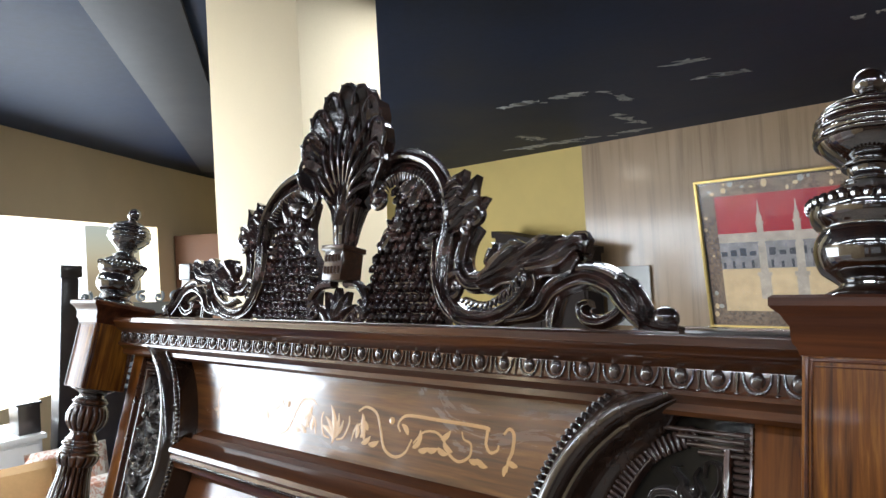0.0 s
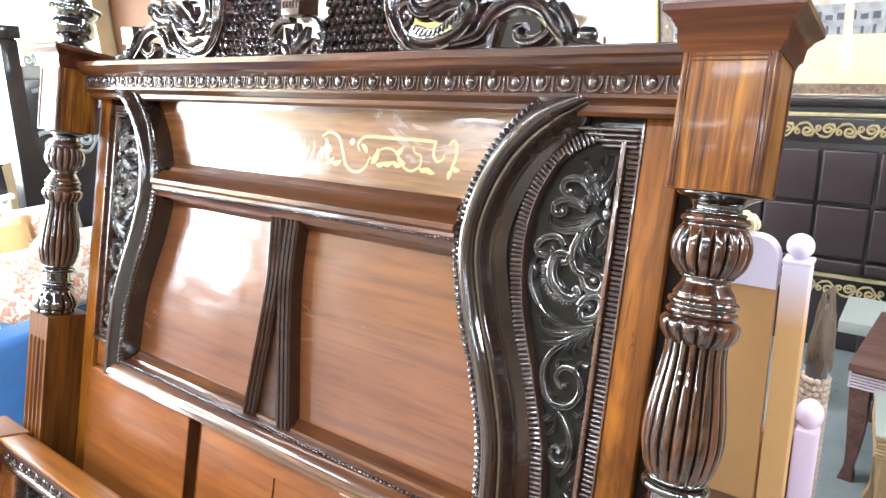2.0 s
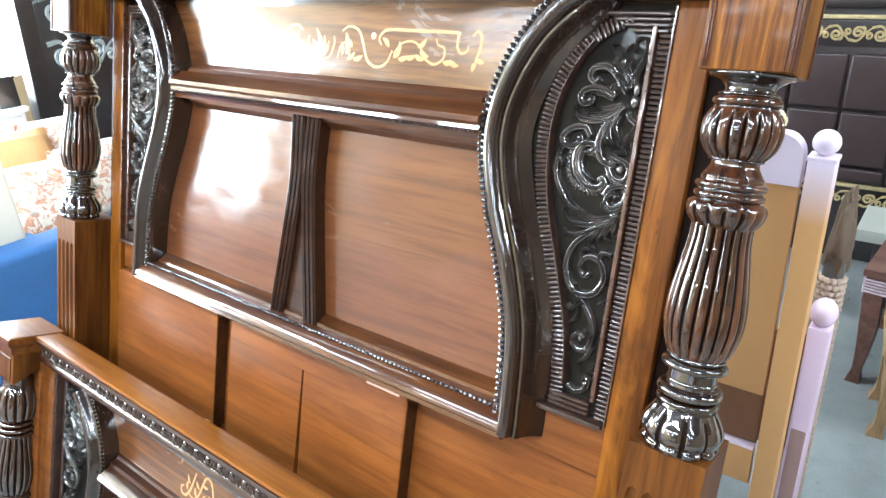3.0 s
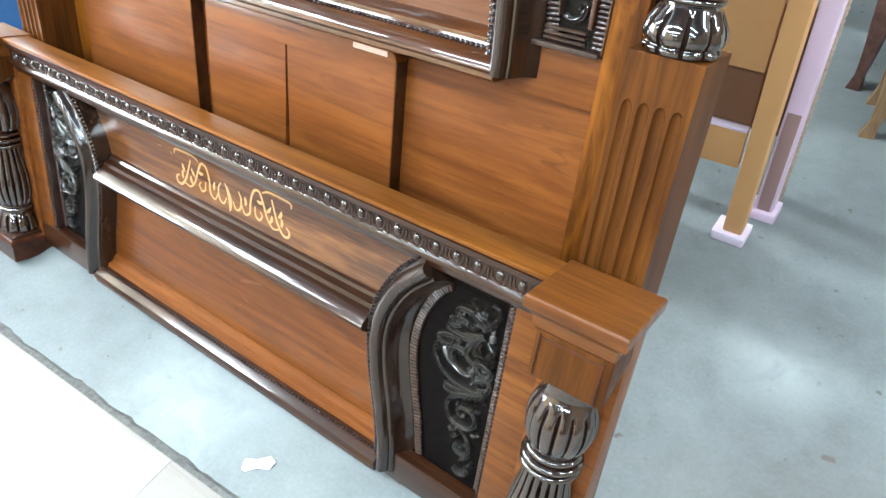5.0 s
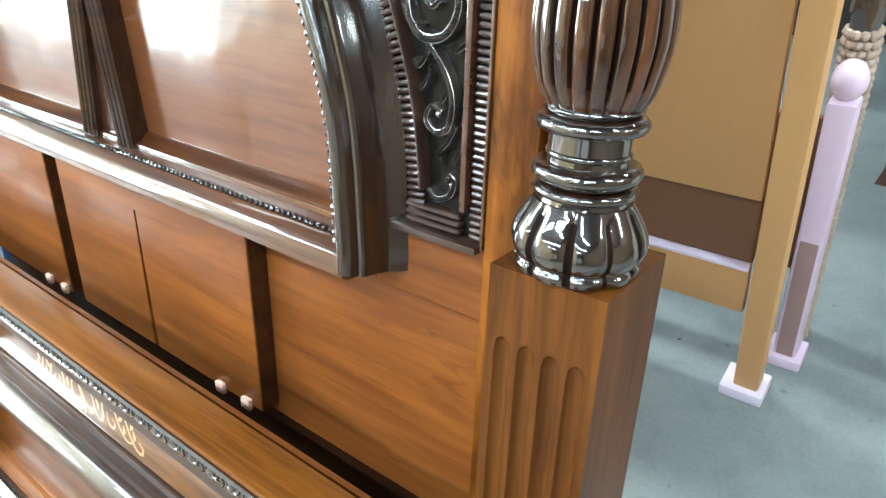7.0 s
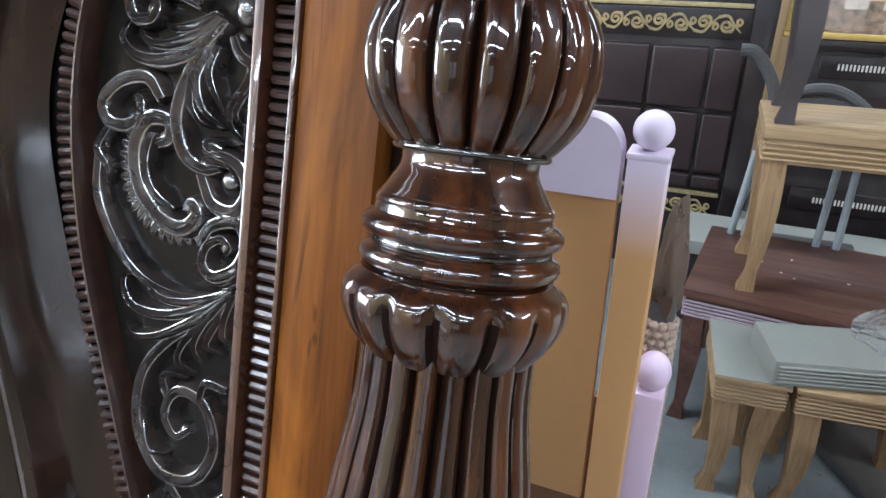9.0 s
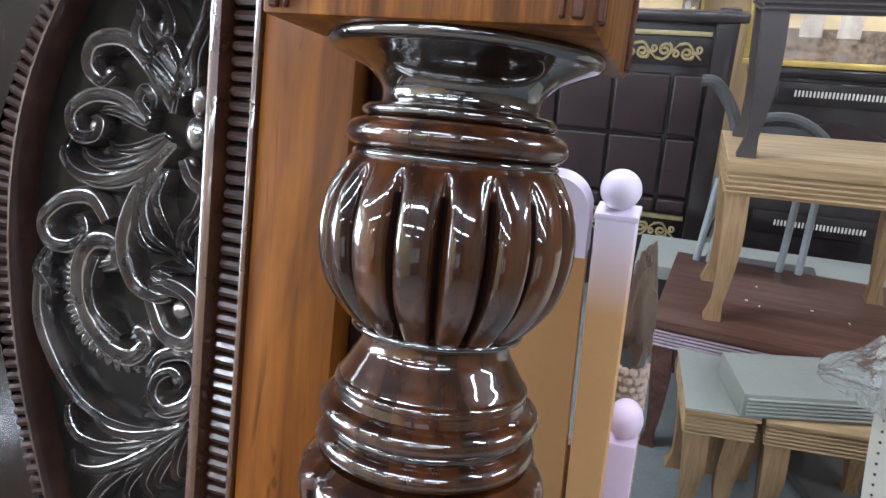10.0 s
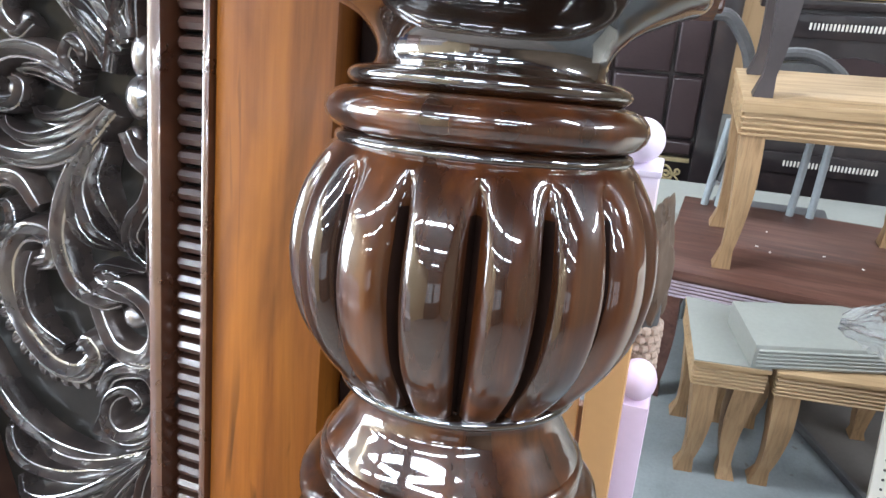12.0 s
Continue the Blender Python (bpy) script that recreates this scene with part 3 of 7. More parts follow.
    frond(bm, [(-0.160, 0.688), (-0.180, 0.723), (-0.176, 0.739), (-0.192, 0.756), (-0.180, 0.760)], 0.0034, 0.0014, y)
    frond(bm, [(-0.145, 0.454), (-0.179, 0.434), (-0.206, 0.401), (-0.209, 0.358), (-0.186, 0.326), (-0.152, 0.329), (-0.135, 0.359), (-0.146, 0.389), (-0.171, 0.394), (-0.184, 0.374), (-0.174, 0.357), (-0.162, 0.364)], 0.0044, 0.0040, y)
    frond(bm, [(-0.142, 0.463), (-0.168, 0.432), (-0.172, 0.415), (-0.162, 0.409)], 0.0036, 0.0010, y)
    frond(bm, [(-0.137, 0.460), (-0.147, 0.436), (-0.137, 0.428)], 0.0036, 0.0010, y)
    frond(bm, [(-0.129, 0.404), (-0.146, 0.406), (-0.151, 0.392), (-0.164, 0.389)], 0.0036, 0.0012, y)
    frond(bm, [(-0.183, 0.386), (-0.184, 0.404), (-0.168, 0.403)], 0.0034, 0.0010, y)
    frond(bm, [(-0.208, 0.364), (-0.197, 0.340), (-0.183, 0.338)], 0.0034, 0.0010, y)
    frond(bm, [(-0.198, 0.299), (-0.188, 0.293), (-0.176, 0.309), (-0.183, 0.323)], 0.0034, 0.0014, y)
    frond(bm, [(-0.180, 0.321), (-0.153, 0.292), (-0.140, 0.262), (-0.144, 0.230), (-0.163, 0.222), (-0.177, 0.235), (-0.170, 0.250), (-0.157, 0.245)], 0.0040, 0.0030, y)
    frond(bm, [(-0.123, 0.324), (-0.136, 0.314), (-0.148, 0.319)], 0.0032, 0.0010, y)
    frond(bm, [(-0.188, 0.266), (-0.176, 0.280), (-0.177, 0.296)], 0.0034, 0.0010, y)
    frond(bm, [(-0.157, 0.256), (-0.147, 0.268), (-0.145, 0.284)], 0.0032, 0.0010, y)
    frond(bm, [(-0.135, 0.233), (-0.145, 0.212), (-0.157, 0.197), (-0.152, 0.181)], 0.0034, 0.0012, y)
    frond(bm, [(-0.173, 0.150), (-0.158, 0.142), (-0.138, 0.151), (-0.132, 0.168), (-0.142, 0.174), (-0.147, 0.163)], 0.0036, 0.0024, y)
    frond(bm, [(-0.130, 0.202), (-0.135, 0.187), (-0.125, 0.184)], 0.0030, 0.0010, y)
    knob(bm, -0.134, 0.668, 0.0086, y - 0.006, 1.3)
    knob(bm, -0.134, 0.688, 0.0058, y - 0.006, 1.9)
    for kx, kz, kr in ((-0.217, 0.665, 0.0055), (-0.206, 0.700, 0.0055), (-0.141, 0.554, 0.0070), (-0.225, 0.600, 0.0052), (-0.201, 0.578, 0.0050), (-0.172, 0.528, 0.0050), (-0.141, 0.507, 0.0055), (-0.140, 0.649, 0.0050), (-0.164, 0.731, 0.0060),
                       (-0.168, 0.361, 0.0052), (-0.164, 0.241, 0.0046), (-0.141, 0.160, 0.0046)):
        knob(bm, kx, kz, kr, y - 0.004)
    for k in range(19):
        a = math.radians(128 + 168 * k / 18)
        c, s_ = math.cos(a), math.sin(a)
        frond(bm, [(-0.192 + 0.044 * c, 0.556 + 0.044 * s_), (-0.192 + 0.049 * c, 0.556 + 0.050 * s_), (-0.192 + 0.055 * c, 0.556 + 0.056 * s_)], 0.0030, 0.0022, y, 0.0060, 3)


def reeds(bm, path, length, gap, y):
    """Little round bars set across a path, each reaching to its right."""
    left = 0.0
    for (x0, z0), (x1, z1) in zip(path, path[1:]):
        L = math.hypot(x1 - x0, z1 - z0)
        d = ((x1 - x0) / L, (z1 - z0) / L)
        nx, nz = (d[1], -d[0]) if d[1] > 0 else (-d[1], d[0])
        s = left
        while s < L:
            px, pz = x0 + d[0] * s, z0 + d[1] * s
            tube(bm, [(px, pz), (px + nx * length * 0.1, pz + nz * length * 0.1), (px + nx * length * 0.9, pz + nz * length * 0.9), (px + nx * length, pz + nz * length)],
                 lambda t: gap * (0.26 if t in (0, 1) else 0.43), y, 1.25, 8)
            s += gap
        left = s - L


def headboard_half(mirrored):
    def put(name, bm, mat, label=""):
        if mirrored:
            mirror_x(bm, XC)
        return part(name, bm, mat, headboard, label)

    # upright stile between post and carved field
    put("stile", boxed(-0.0835, -0.0235, 0.022, 0.050, -0.86, 0.832, 0.003), STILE, "orange-brown varnished upright")
    put("post_tongue", boxed(-0.0230, 0.001, 0.030, 0.050, -0.86, 0.150, 0.002), STILE)
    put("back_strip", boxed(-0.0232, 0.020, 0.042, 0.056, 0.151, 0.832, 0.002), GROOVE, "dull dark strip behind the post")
    put("serpentine_moulding", serp_moulding(SERP, 11), SERPWOOD, "dark glossy serpentine moulding")
    bm = bmesh.new()
    bead_chain(bm, SERP, -0.010, 0.0052, 0.0118)
    ob = put("beading", bm, CARVED, "row of small dark turned beads")
    # carved field: backing, dentil border, scrolls
    bm = bmesh.new()
    slab(bm, [(-0.086, 0.832), (-0.086, 0.092)] + [(x - 0.055, z) for x, z in SERP_OUT[::-1]] + [(-0.165, 0.832)], 0.040, 0.050)
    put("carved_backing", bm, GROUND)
    bm = bmesh.new()
    box(bm, -0.0878, -0.0838, 0.019, 0.042, 0.098, 0.822, 0.0015)
    box(bm, -0.1212, -0.1128, 0.022, 0.042, 0.136, 0.790, 0.003)
    put("border_strip", bm, RAISED, "red-brown rounded strip beside the reeding")
    bm = bmesh.new()
    box(bm, -0.22, -0.090, 0.014, 0.042, 0.092, 0.101, 0.002)
    inner = [(x + 0.039, z) for x, z in SERP_OUT if 0.136 < z < 0.775]
    sweep(bm, inner, [(-0.003, 0.041), (-0.003, 0.024), (-0.001, 0.020), (0.001, 0.020), (0.003, 0.024), (0.003, 0.041)], True)
    put("field_frame", bm, DENTIL)
    bm = bmesh.new()
    reeds(bm, [(-0.1112, 0.106), (-0.1112, 0.818)], 0.0232, 0.0088, 0.034)
    reeds(bm, [(x + 0.010, z) for x, z in SERP_OUT if z < 0.818], 0.026, 0.0088, 0.034)
    for j in range(4):
        box(bm, -0.205 + 0.016 * j, -0.095, 0.026, 0.041, 0.806 - 0.0090 * j, 0.8120 - 0.0090 * j, 0.002, 1)
    for j in range(3):
        box(bm, -0.205, -0.122, 0.026, 0.041, 0.104 + 0.0095 * j, 0.1105 + 0.0095 * j, 0.002, 1)
    put("dentil_border", bm, DENTIL, "ribbed dark brown border strip")
    bm = bmesh.new()
    head_scrolls(bm, 0.0405)
    put("scroll_carving", bm, FIELDCARVE, "dark carved acanthus scrolls")


half_pairs(headboard_half)

# frame bottom rail, middle rail and cornice
FB0, FB1 = -1.565, -0.265
bm = run_x(bmesh.new(), FB0, FB1, [(0.062, 0.072), (0.004, 0.072), (-0.004, 0.066), (-0.018, 0.058), (-0.030, 0.046), (-0.032, 0.036), (-0.026, 0.030), (-0.028, 0.022), (-0.020, 0.016), (0.0, 0.014), (0.062, 0.014)])
part("bottom_rail", bm, CORNICE, headboard, "dark glossy moulded rail")
part("beading", bead_chain(bmesh.new(), [(FB0 + 0.03, 0.070), (FB1 - 0.03, 0.070)], -0.004, 0.005, 0.0118), CARVED, headboard)
bm = run_x(bmesh.new(), -1.425, -0.405, [(0.062, 0.640), (0.012, 0.640), (0.004, 0.632), (-0.010, 0.622), (-0.022, 0.614), (-0.024, 0.604), (-0.016, 0.597), (-0.018, 0.590), (-0.008, 0.582), (-0.002, 0.568), (0.062, 0.568)])
part("middle_rail", bm, CORNICE, headboard, "dark glossy moulded rail")
part("beading", bead_chain(bmesh.new(), [(-1.415, 0.586), (-0.41, 0.586)], -0.014, 0.0045, 0.0105), CARVED, headboard)
CORN = [(0.060, 0.826), (0.000, 0.826), (-0.006, 0.832), (-0.006, 0.842), (-0.014, 0.848), (-0.024, 0.852), (-0.024, 0.858), (-0.018, 0.862), (-0.018, 0.888), (-0.026, 0.892), (-0.036, 0.896), (-0.046, 0.904), (-0.052, 0.912), (-0.056, 0.914), (-0.056, 0.926), (-0.050, 0.930), (0.070, 0.930)]
part("cornice", run_x(bmesh.new(), -1.832, 0.002, CORN), CORNICE, headboard, "dark varnished moulded cornice")
EGG = bmesh.new()
ball(EGG, (0, 0.002, 0.002), 0.0098, 0.75, 1.15, 12, 8)
for side in (-1, 1):
    tube(EGG, smooth_curve([(0.0, -0.0145), (side * 0.010, -0.011), (side * 0.0155, -0.001), (side * 0.0170, 0.011)], 4), lambda t: 0.0024 - 0.0008 * t, 0.0, 1.0, 6)
    ball(EGG, (side * 0.0085, 0.001, -0.0165), 0.0026, 1, 1, 6, 5)
tube(EGG, [(-0.0238, 0.011), (-0.0238, 0.003), (-0.0238, -0.006), (-0.0238, -0.013)], lambda t: 0.0030 * (1 - 0.6 * t), 0.0, 1.0, 6)
ball(EGG, (-0.0238, 0.001, -0.0160), 0.0034, 1, 1, 6, 5)
egg_first = part("egg_ornament", EGG, EGGWOOD, headboard, "", pose(-1.808, -0.020, 0.876))
for k in range(1, 38):
    o = bpy.data.objects.new("egg_ornament", egg_first.data)
    scene.collection.objects.link(o)
    o.parent = headboard
    o.matrix_basis = pose(-1.808 + 0.0483 * k, -0.020, 0.876)

# panels
def shaped_panel(curve, xc, z0, z1, inset, y0, y1, x_left=None):
    """A panel whose sides follow the serpentine mouldings."""
    side = [(x + inset, z) for x, z in curve if z0 < z < z1]
    ztop, zbot = side[0], side[-1]
    side = [(ztop[0], z1)] + side + [(zbot[0], z0)]
    left = [(2 * xc - x, z) for x, z in side[::-1]] if x_left is None else [(x_left, z0), (x_left, z1)]
    return slab(bmesh.new(), side + left, y0, y1)


part("upper_panel", shaped_panel(SERP, XC, 0.620, 0.832, 0.030, 0.048, 0.060), ZEBRA, headboard, "glossy streaked walnut panel with yellow inlay")
low = shaped_panel(SERP, XC, 0.060, 0.585, 0.030, 0.053, 0.064, -0.915)
part("lower_panel", low, PANEL, headboard, "glossy red-brown mahogany panel")
low = mirror_x(shaped_panel(SERP, XC, 0.060, 0.585, 0.030, 0.053, 0.064, -0.9155), XC)
part("lower_panel", low, PANEL, headboard, "glossy red-brown mahogany panel")


def mullion_side(mirrored):
    """One bowed strip of the centre mullion, three round ridges wide; the two part towards the foot."""
    bm = bmesh.new()
    path = smooth_curve([(-0.9420, 0.572), (-0.9385, 0.500), (-0.9370, 0.430), (-0.9430, 0.350), (-0.9545, 0.250), (-0.9675, 0.150), (-0.9780, 0.066)], 8)
    prof = [(-0.0215, 0.060), (-0.0215, 0.020)]
    for c in (-0.0143, 0.0, 0.0143):
        prof += [(c + 0.0060 * math.sin(a), 0.0195 - 0.0085 * math.cos(a)) for a in (radians(d) for d in (-85, -50, 0, 50, 85))] + [(c + 0.0068, 0.0245), (c + 0.0075, 0.0245)]
    prof = prof[:-2] + [(0.0215, 0.020), (0.0215, 0.060)]
    sweep(bm, path, prof, True, 1.0)
    if mirrored:
        mirror_x(bm, XC)
    part("mullion_strip", bm, DARKWOOD, headboard, "dark fluted bowed strip")


half_pairs(mullion_side)
part("mullion_infill", slab(bmesh.new(), [(-0.966, 0.064), (2 * XC + 0.966, 0.064), (2 * XC + 0.942, 0.250), (XC, 0.400), (-0.942, 0.250)], 0.030, 0.052), DARKWOOD, headboard)
# narrow sloping fillets round the sunk panels
part("panel_fillet", run_x(bmesh.new(), -1.53, -0.30, [(0.060, 0.071), (0.022, 0.071), (0.024, 0.080), (0.036, 0.084), (0.046, 0.094), (0.053, 0.097), (0.060, 0.097)]), CORNICE, headboard)
part("panel_fillet", run_x(bmesh.new(), -1.40, -0.43, [(0.060, 0.569), (0.024, 0.569), (0.028, 0.560), (0.040, 0.556), (0.046, 0.548), (0.053, 0.545), (0.060, 0.545)]), CORNICE, headboard)
part("panel_fillet", run_x(bmesh.new(), -1.40, -0.43, [(0.060, 0.639), (0.016, 0.639), (0.022, 0.650), (0.038, 0.656), (0.048, 0.664), (0.060, 0.664)]), CORNICE, headboard)
part("panel_backing", boxed(-1.62, -0.21, 0.066, 0.074, 0.012, 0.86, 0.0), BOARD, headboard)

# lower boards behind the footboard
part("lower_backing", boxed(-1.80, -0.030, 0.052, 0.062, -0.368, 0.020, 0.0), BOARD, headboard, "red-brown varnished board")


# added dark board, its colour stands in for the shade below the boards
part("lower_rail", boxed(-1.79, -0.012, 0.072, 0.095, -0.640, -0.372, 0.003), DARKWOOD, headboard)


def proud_board(x0, x1, slot=None):
    """A thick board with rounded upper corners; slot: a narrow groove down its face."""
    r, z0, z1 = 0.020, -0.346, 0.006
    out = [(x0, z0), (x0, z1 - r)] + [(x0 + r - r * math.cos(a), z1 - r + r * math.sin(a)) for a in (radians(d) for d in (25, 50, 75))]
    out += [(x1 - r + r * math.sin(a), z1 - r + r * math.cos(a)) for a in (radians(d) for d in (15, 40, 65))] + [(x1, z1 - r), (x1, z0)]
    if slot:
        out += [(slot + 0.0055, z0), (slot + 0.0055, -0.050), (slot, -0.043), (slot - 0.0055, -0.050), (slot - 0.0055, z0)]
    bm = slab(bmesh.new(), out, 0.014, 0.0515)
    rim = [e for e in bm.edges if all(v.co.y < 0.0141 for v in e.verts)]
    bmesh.ops.bevel(bm, geom=rim, offset=0.003, segments=2, affect="EDGES", profile=0.6)
    # dark strip puts the stain and the gap's shade into the edge colour
    part("board_edge", boxed(x1 - 0.0005, x1 + 0.0012, 0.0165, 0.0510, z0 + 0.002, z1 - r, 0.0), DARKWOOD, headboard, "board edge darkened for stain and gap shade")
    return part("lower_board", bm, BOARD, headboard, "red-brown varnished board")


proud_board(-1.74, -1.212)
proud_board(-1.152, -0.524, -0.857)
part("ledge", boxed(-0.262, -0.086, 0.034, 0.0515, -0.004, 0.092, 0.004), BOARD, headboard)
part("ledge", boxed(-1.744, -1.568, 0.034, 0.0515, 0.007, 0.092, 0.004), BOARD, headboard)

# posts
HEAD_TURN = [(0.140, 0.060), (0.146, 0.062), (0.151, 0.059), (0.156, 0.063), (0.166, 0.066), (0.180, 0.063), (0.194, 0.055), (0.206, 0.047)]
VASE = [(0.288, 0.040), (0.294, 0.046), (0.310, 0.053), (0.345, 0.060), (0.385, 0.0585), (0.430, 0.052), (0.470, 0.046), (0.505, 0.045)]
BULB = [(0.590, 0.036), (0.596, 0.044), (0.612, 0.055), (0.634, 0.0595), (0.654, 0.057), (0.668, 0.050), (0.674, 0.044)]


def skirt(bm, prof, lobes, depth, n=96):
    """A ring of overlapping petals."""
    return lathe(bm, dense(prof), n, [(prof[0][0] - 0.01, prof[-1][0] + 0.001, lobes, depth)])


BULB_TURN = radians(-74.3)


def fluted_pedestal(x0, x1, y0, y1, z0, z1):
    """Square pedestal with four round channels down its face that end in round heads."""
    bm = bmesh.new()
    n, w, dep = 4, 0.0095, 0.0070
    cs = [x0 + (x1 - x0) * (k + 0.75) / (n + 0.5) for k in range(n)]

    def outline(f):
        o = [(x0, y0)]
        for c in cs:
            o += [(c - w * f - 0.0004, y0)] + [(c + w * f * math.sin(a), y0 + dep * f * math.cos(a)) for a in (radians(d) for d in (-80, -50, -20, 20, 50, 80))] + [(c + w * f + 0.0004, y0)]
        return o + [(x1, y0), (x1, y1), (x0, y1)]
    rings = [[bm.verts.new((x, y, z)) for x, y in outline(f)] for z, f in ((z0, 1.0), (z1 - 0.032, 1.0), (z1 - 0.024, 0.94), (z1 - 0.018, 0.78), (z1 - 0.014, 0.50), (z1 - 0.012, 0.03), (z1, 0.03))]
    for a, b in zip(rings, rings[1:]):
        for k in range(len(a)):
            bm.faces.new((a[k], a[(k + 1) % len(a)], b[(k + 1) % len(a)], b[k]))
    bm.faces.new(rings[0][::-1])
    bm.faces.new(rings[-1])
    return bm


def head_post(px, name_label, side=1.0):
    at = Matrix.Translation((px, POST_Y, 0))
    x0, x1 = sorted((-0.0640 * side, 0.0560 * side))
    post = part("post", fluted_pedestal(x0, x1, -0.0470, 0.0860, -0.890, 0.085), POSTWOOD, headboard, name_label, at)

    def sub(name, bm, mat, label=""):
        return part(name, bm, mat, post, label)

    def turned(prof, k=0.95):
        """Settles a turned profile on the pedestal and under the block."""
        return [(z + float(np.interp(z, (0.14, 0.50, 0.60, 0.665, 0.70, 0.95), (0.010, 0.0055, 0.0055, -0.0015, -0.004, -0.006))), r * k) for z, r in prof]

    def rings(rows, k=0.95, mat=TURNED):
        for zz, rr, tt, hh in rows:
            (zz, rr), = turned([(zz, rr)], k)
            sub("turned_ring", torus_ring(bmesh.new(), zz, rr, tt * k, hh), mat)

    sub("pedestal_block", boxed(x0, x1, -0.0470, 0.0860, 0.0850, 0.146), POSTWOOD)
    sub("petal_base", skirt(bmesh.new(), turned(HEAD_TURN), 10, 0.006), BLACKTURN, "dark petal collar")
    sub("lower_neck", lathe(bmesh.new(), turned([(0.204, 0.044), (0.220, 0.038), (0.292, 0.038)]), 40), BLACKTURN)
    rings(((0.216, 0.040, 0.010, 0.006), (0.233, 0.042, 0.010, 0.008), (0.249, 0.034, 0.006, 0.004), (0.276, 0.040, 0.012, 0.008), (0.289, 0.038, 0.008, 0.004)), 0.95, BLACKTURN)
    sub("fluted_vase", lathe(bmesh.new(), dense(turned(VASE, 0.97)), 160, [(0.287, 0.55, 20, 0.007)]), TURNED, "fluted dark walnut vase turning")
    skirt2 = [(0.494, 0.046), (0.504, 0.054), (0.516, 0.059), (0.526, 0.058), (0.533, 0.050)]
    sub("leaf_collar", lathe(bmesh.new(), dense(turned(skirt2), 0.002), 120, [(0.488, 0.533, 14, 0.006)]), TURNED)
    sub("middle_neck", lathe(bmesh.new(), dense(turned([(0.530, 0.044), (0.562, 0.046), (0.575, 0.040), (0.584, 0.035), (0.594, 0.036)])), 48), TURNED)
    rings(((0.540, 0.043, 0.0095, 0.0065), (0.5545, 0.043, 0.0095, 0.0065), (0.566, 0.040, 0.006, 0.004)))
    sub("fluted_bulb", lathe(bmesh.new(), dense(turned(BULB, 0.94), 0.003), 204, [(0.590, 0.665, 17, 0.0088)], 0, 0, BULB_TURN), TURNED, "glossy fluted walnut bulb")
    neck = lathe(bmesh.new(), dense(turned([(0.670, 0.044), (0.690, 0.040), (0.697, 0.036), (0.703, 0.037), (0.709, 0.043), (0.714, 0.054), (0.7165, 0.0605), (0.7195, 0.0620), (0.7225, 0.0600)], 0.94)), 56)
    sub("neck", neck, BLACKTURN)
    rings(((0.6815, 0.042, 0.009, 0.0065),), 0.94)
    # thin black rings set into the crevices between the turnings
    rings(((0.6725, 0.0440, 0.003, 0.002), (0.6915, 0.039, 0.005, 0.003), (0.5915, 0.0375, 0.003, 0.002), (0.5475, 0.0455, 0.002, 0.002)), 0.95, BLACKTURN)
    sub("upper_block", boxed(-0.0605, 0.0605, -0.0605, 0.0605, 0.7168, 0.907, 0.002), BLOCK, "streaked walnut block with thin raised frame")
    bm = bmesh.new()
    for s in (-1, 1):
        for o, w in ((0.0550, 0.0020), (0.0500, 0.0010)):
            box(bm, s * o - w, s * o + w, -0.0625, -0.0600, 0.7190, 0.902, 0.0006, 1)
            box(bm, 0.0600, 0.0625, s * o - w, s * o + w, 0.7190, 0.902, 0.0006, 1)
    box(bm, -0.053, 0.053, -0.0625, -0.0600, 0.897, 0.9010, 0.0010, 1)
    box(bm, -0.049, 0.049, -0.0622, -0.0600, 0.8915, 0.8930, 0.0005, 1)
    sub("block_beading", bm, CROWN)
    # stepped crown
    bm = bmesh.new()
    prof = [(0.0620, 0.903), (0.064, 0.910), (0.069, 0.916), (0.071, 0.934), (0.074, 0.938), (0.079, 0.946), (0.086, 0.951), (0.089, 0.954), (0.089, 0.963), (0.085, 0.967)]
    rings = [[bm.verts.new((sx * o, sy * o, z)) for sx, sy in ((-1, -1), (1, -1), (1, 1), (-1, 1))] for o, z in prof]
    for a, b in zip(rings, rings[1:]):
        for k in range(4):
            bm.faces.new((a[k], a[(k + 1) % 4], b[(k + 1) % 4], b[k]))
    bm.faces.new(rings[0][::-1])
    bm.faces.new(rings[-1])
    sub("crown", bm, CROWN, "stepped square post cap")
    def urn(rows):
        return [(0.964 + (z - 0.974) * 0.985, r * 0.955) for z, r in rows]

    bm = bmesh.new()
    lathe(bm, dense(urn([(0.974, 0.060), (0.984, 0.060), (0.992, 0.050), (1.001, 0.036), (1.009, 0.042), (1.020, 0.057), (1.040, 0.064), (1.056, 0.062), (1.067, 0.057), (1.074, 0.062), (1.082, 0.067), (1.096, 0.068), (1.106, 0.062), (1.116, 0.048), (1.128, 0.030), (1.140, 0.025),
                         (1.151, 0.030), (1.160, 0.042), (1.172, 0.054), (1.188, 0.062), (1.202, 0.063), (1.214, 0.058), (1.226, 0.049), (1.236, 0.026), (1.243, 0.012)]), 0.003), 56)
    sub("finial", bm, BLACKTURN, "black-brown glossy turned urn finial")
    for zz, rr, tt, hh in ((1.128, 0.027, 0.007, 0.004), (1.150, 0.028, 0.005, 0.003), (1.184, 0.0595, 0.0050, 0.0045), (1.196, 0.0605, 0.0050, 0.0045), (1.208, 0.0580, 0.0050, 0.0045), (1.220, 0.0510, 0.0055, 0.0045)):
        (zz, rr), = urn([(zz, rr)])
        sub("finial_ring", torus_ring(bmesh.new(), zz, rr, tt, hh), BLACKTURN)
    bm = bmesh.new()
    (zz, rr), = urn([(1.099, 0.069)])
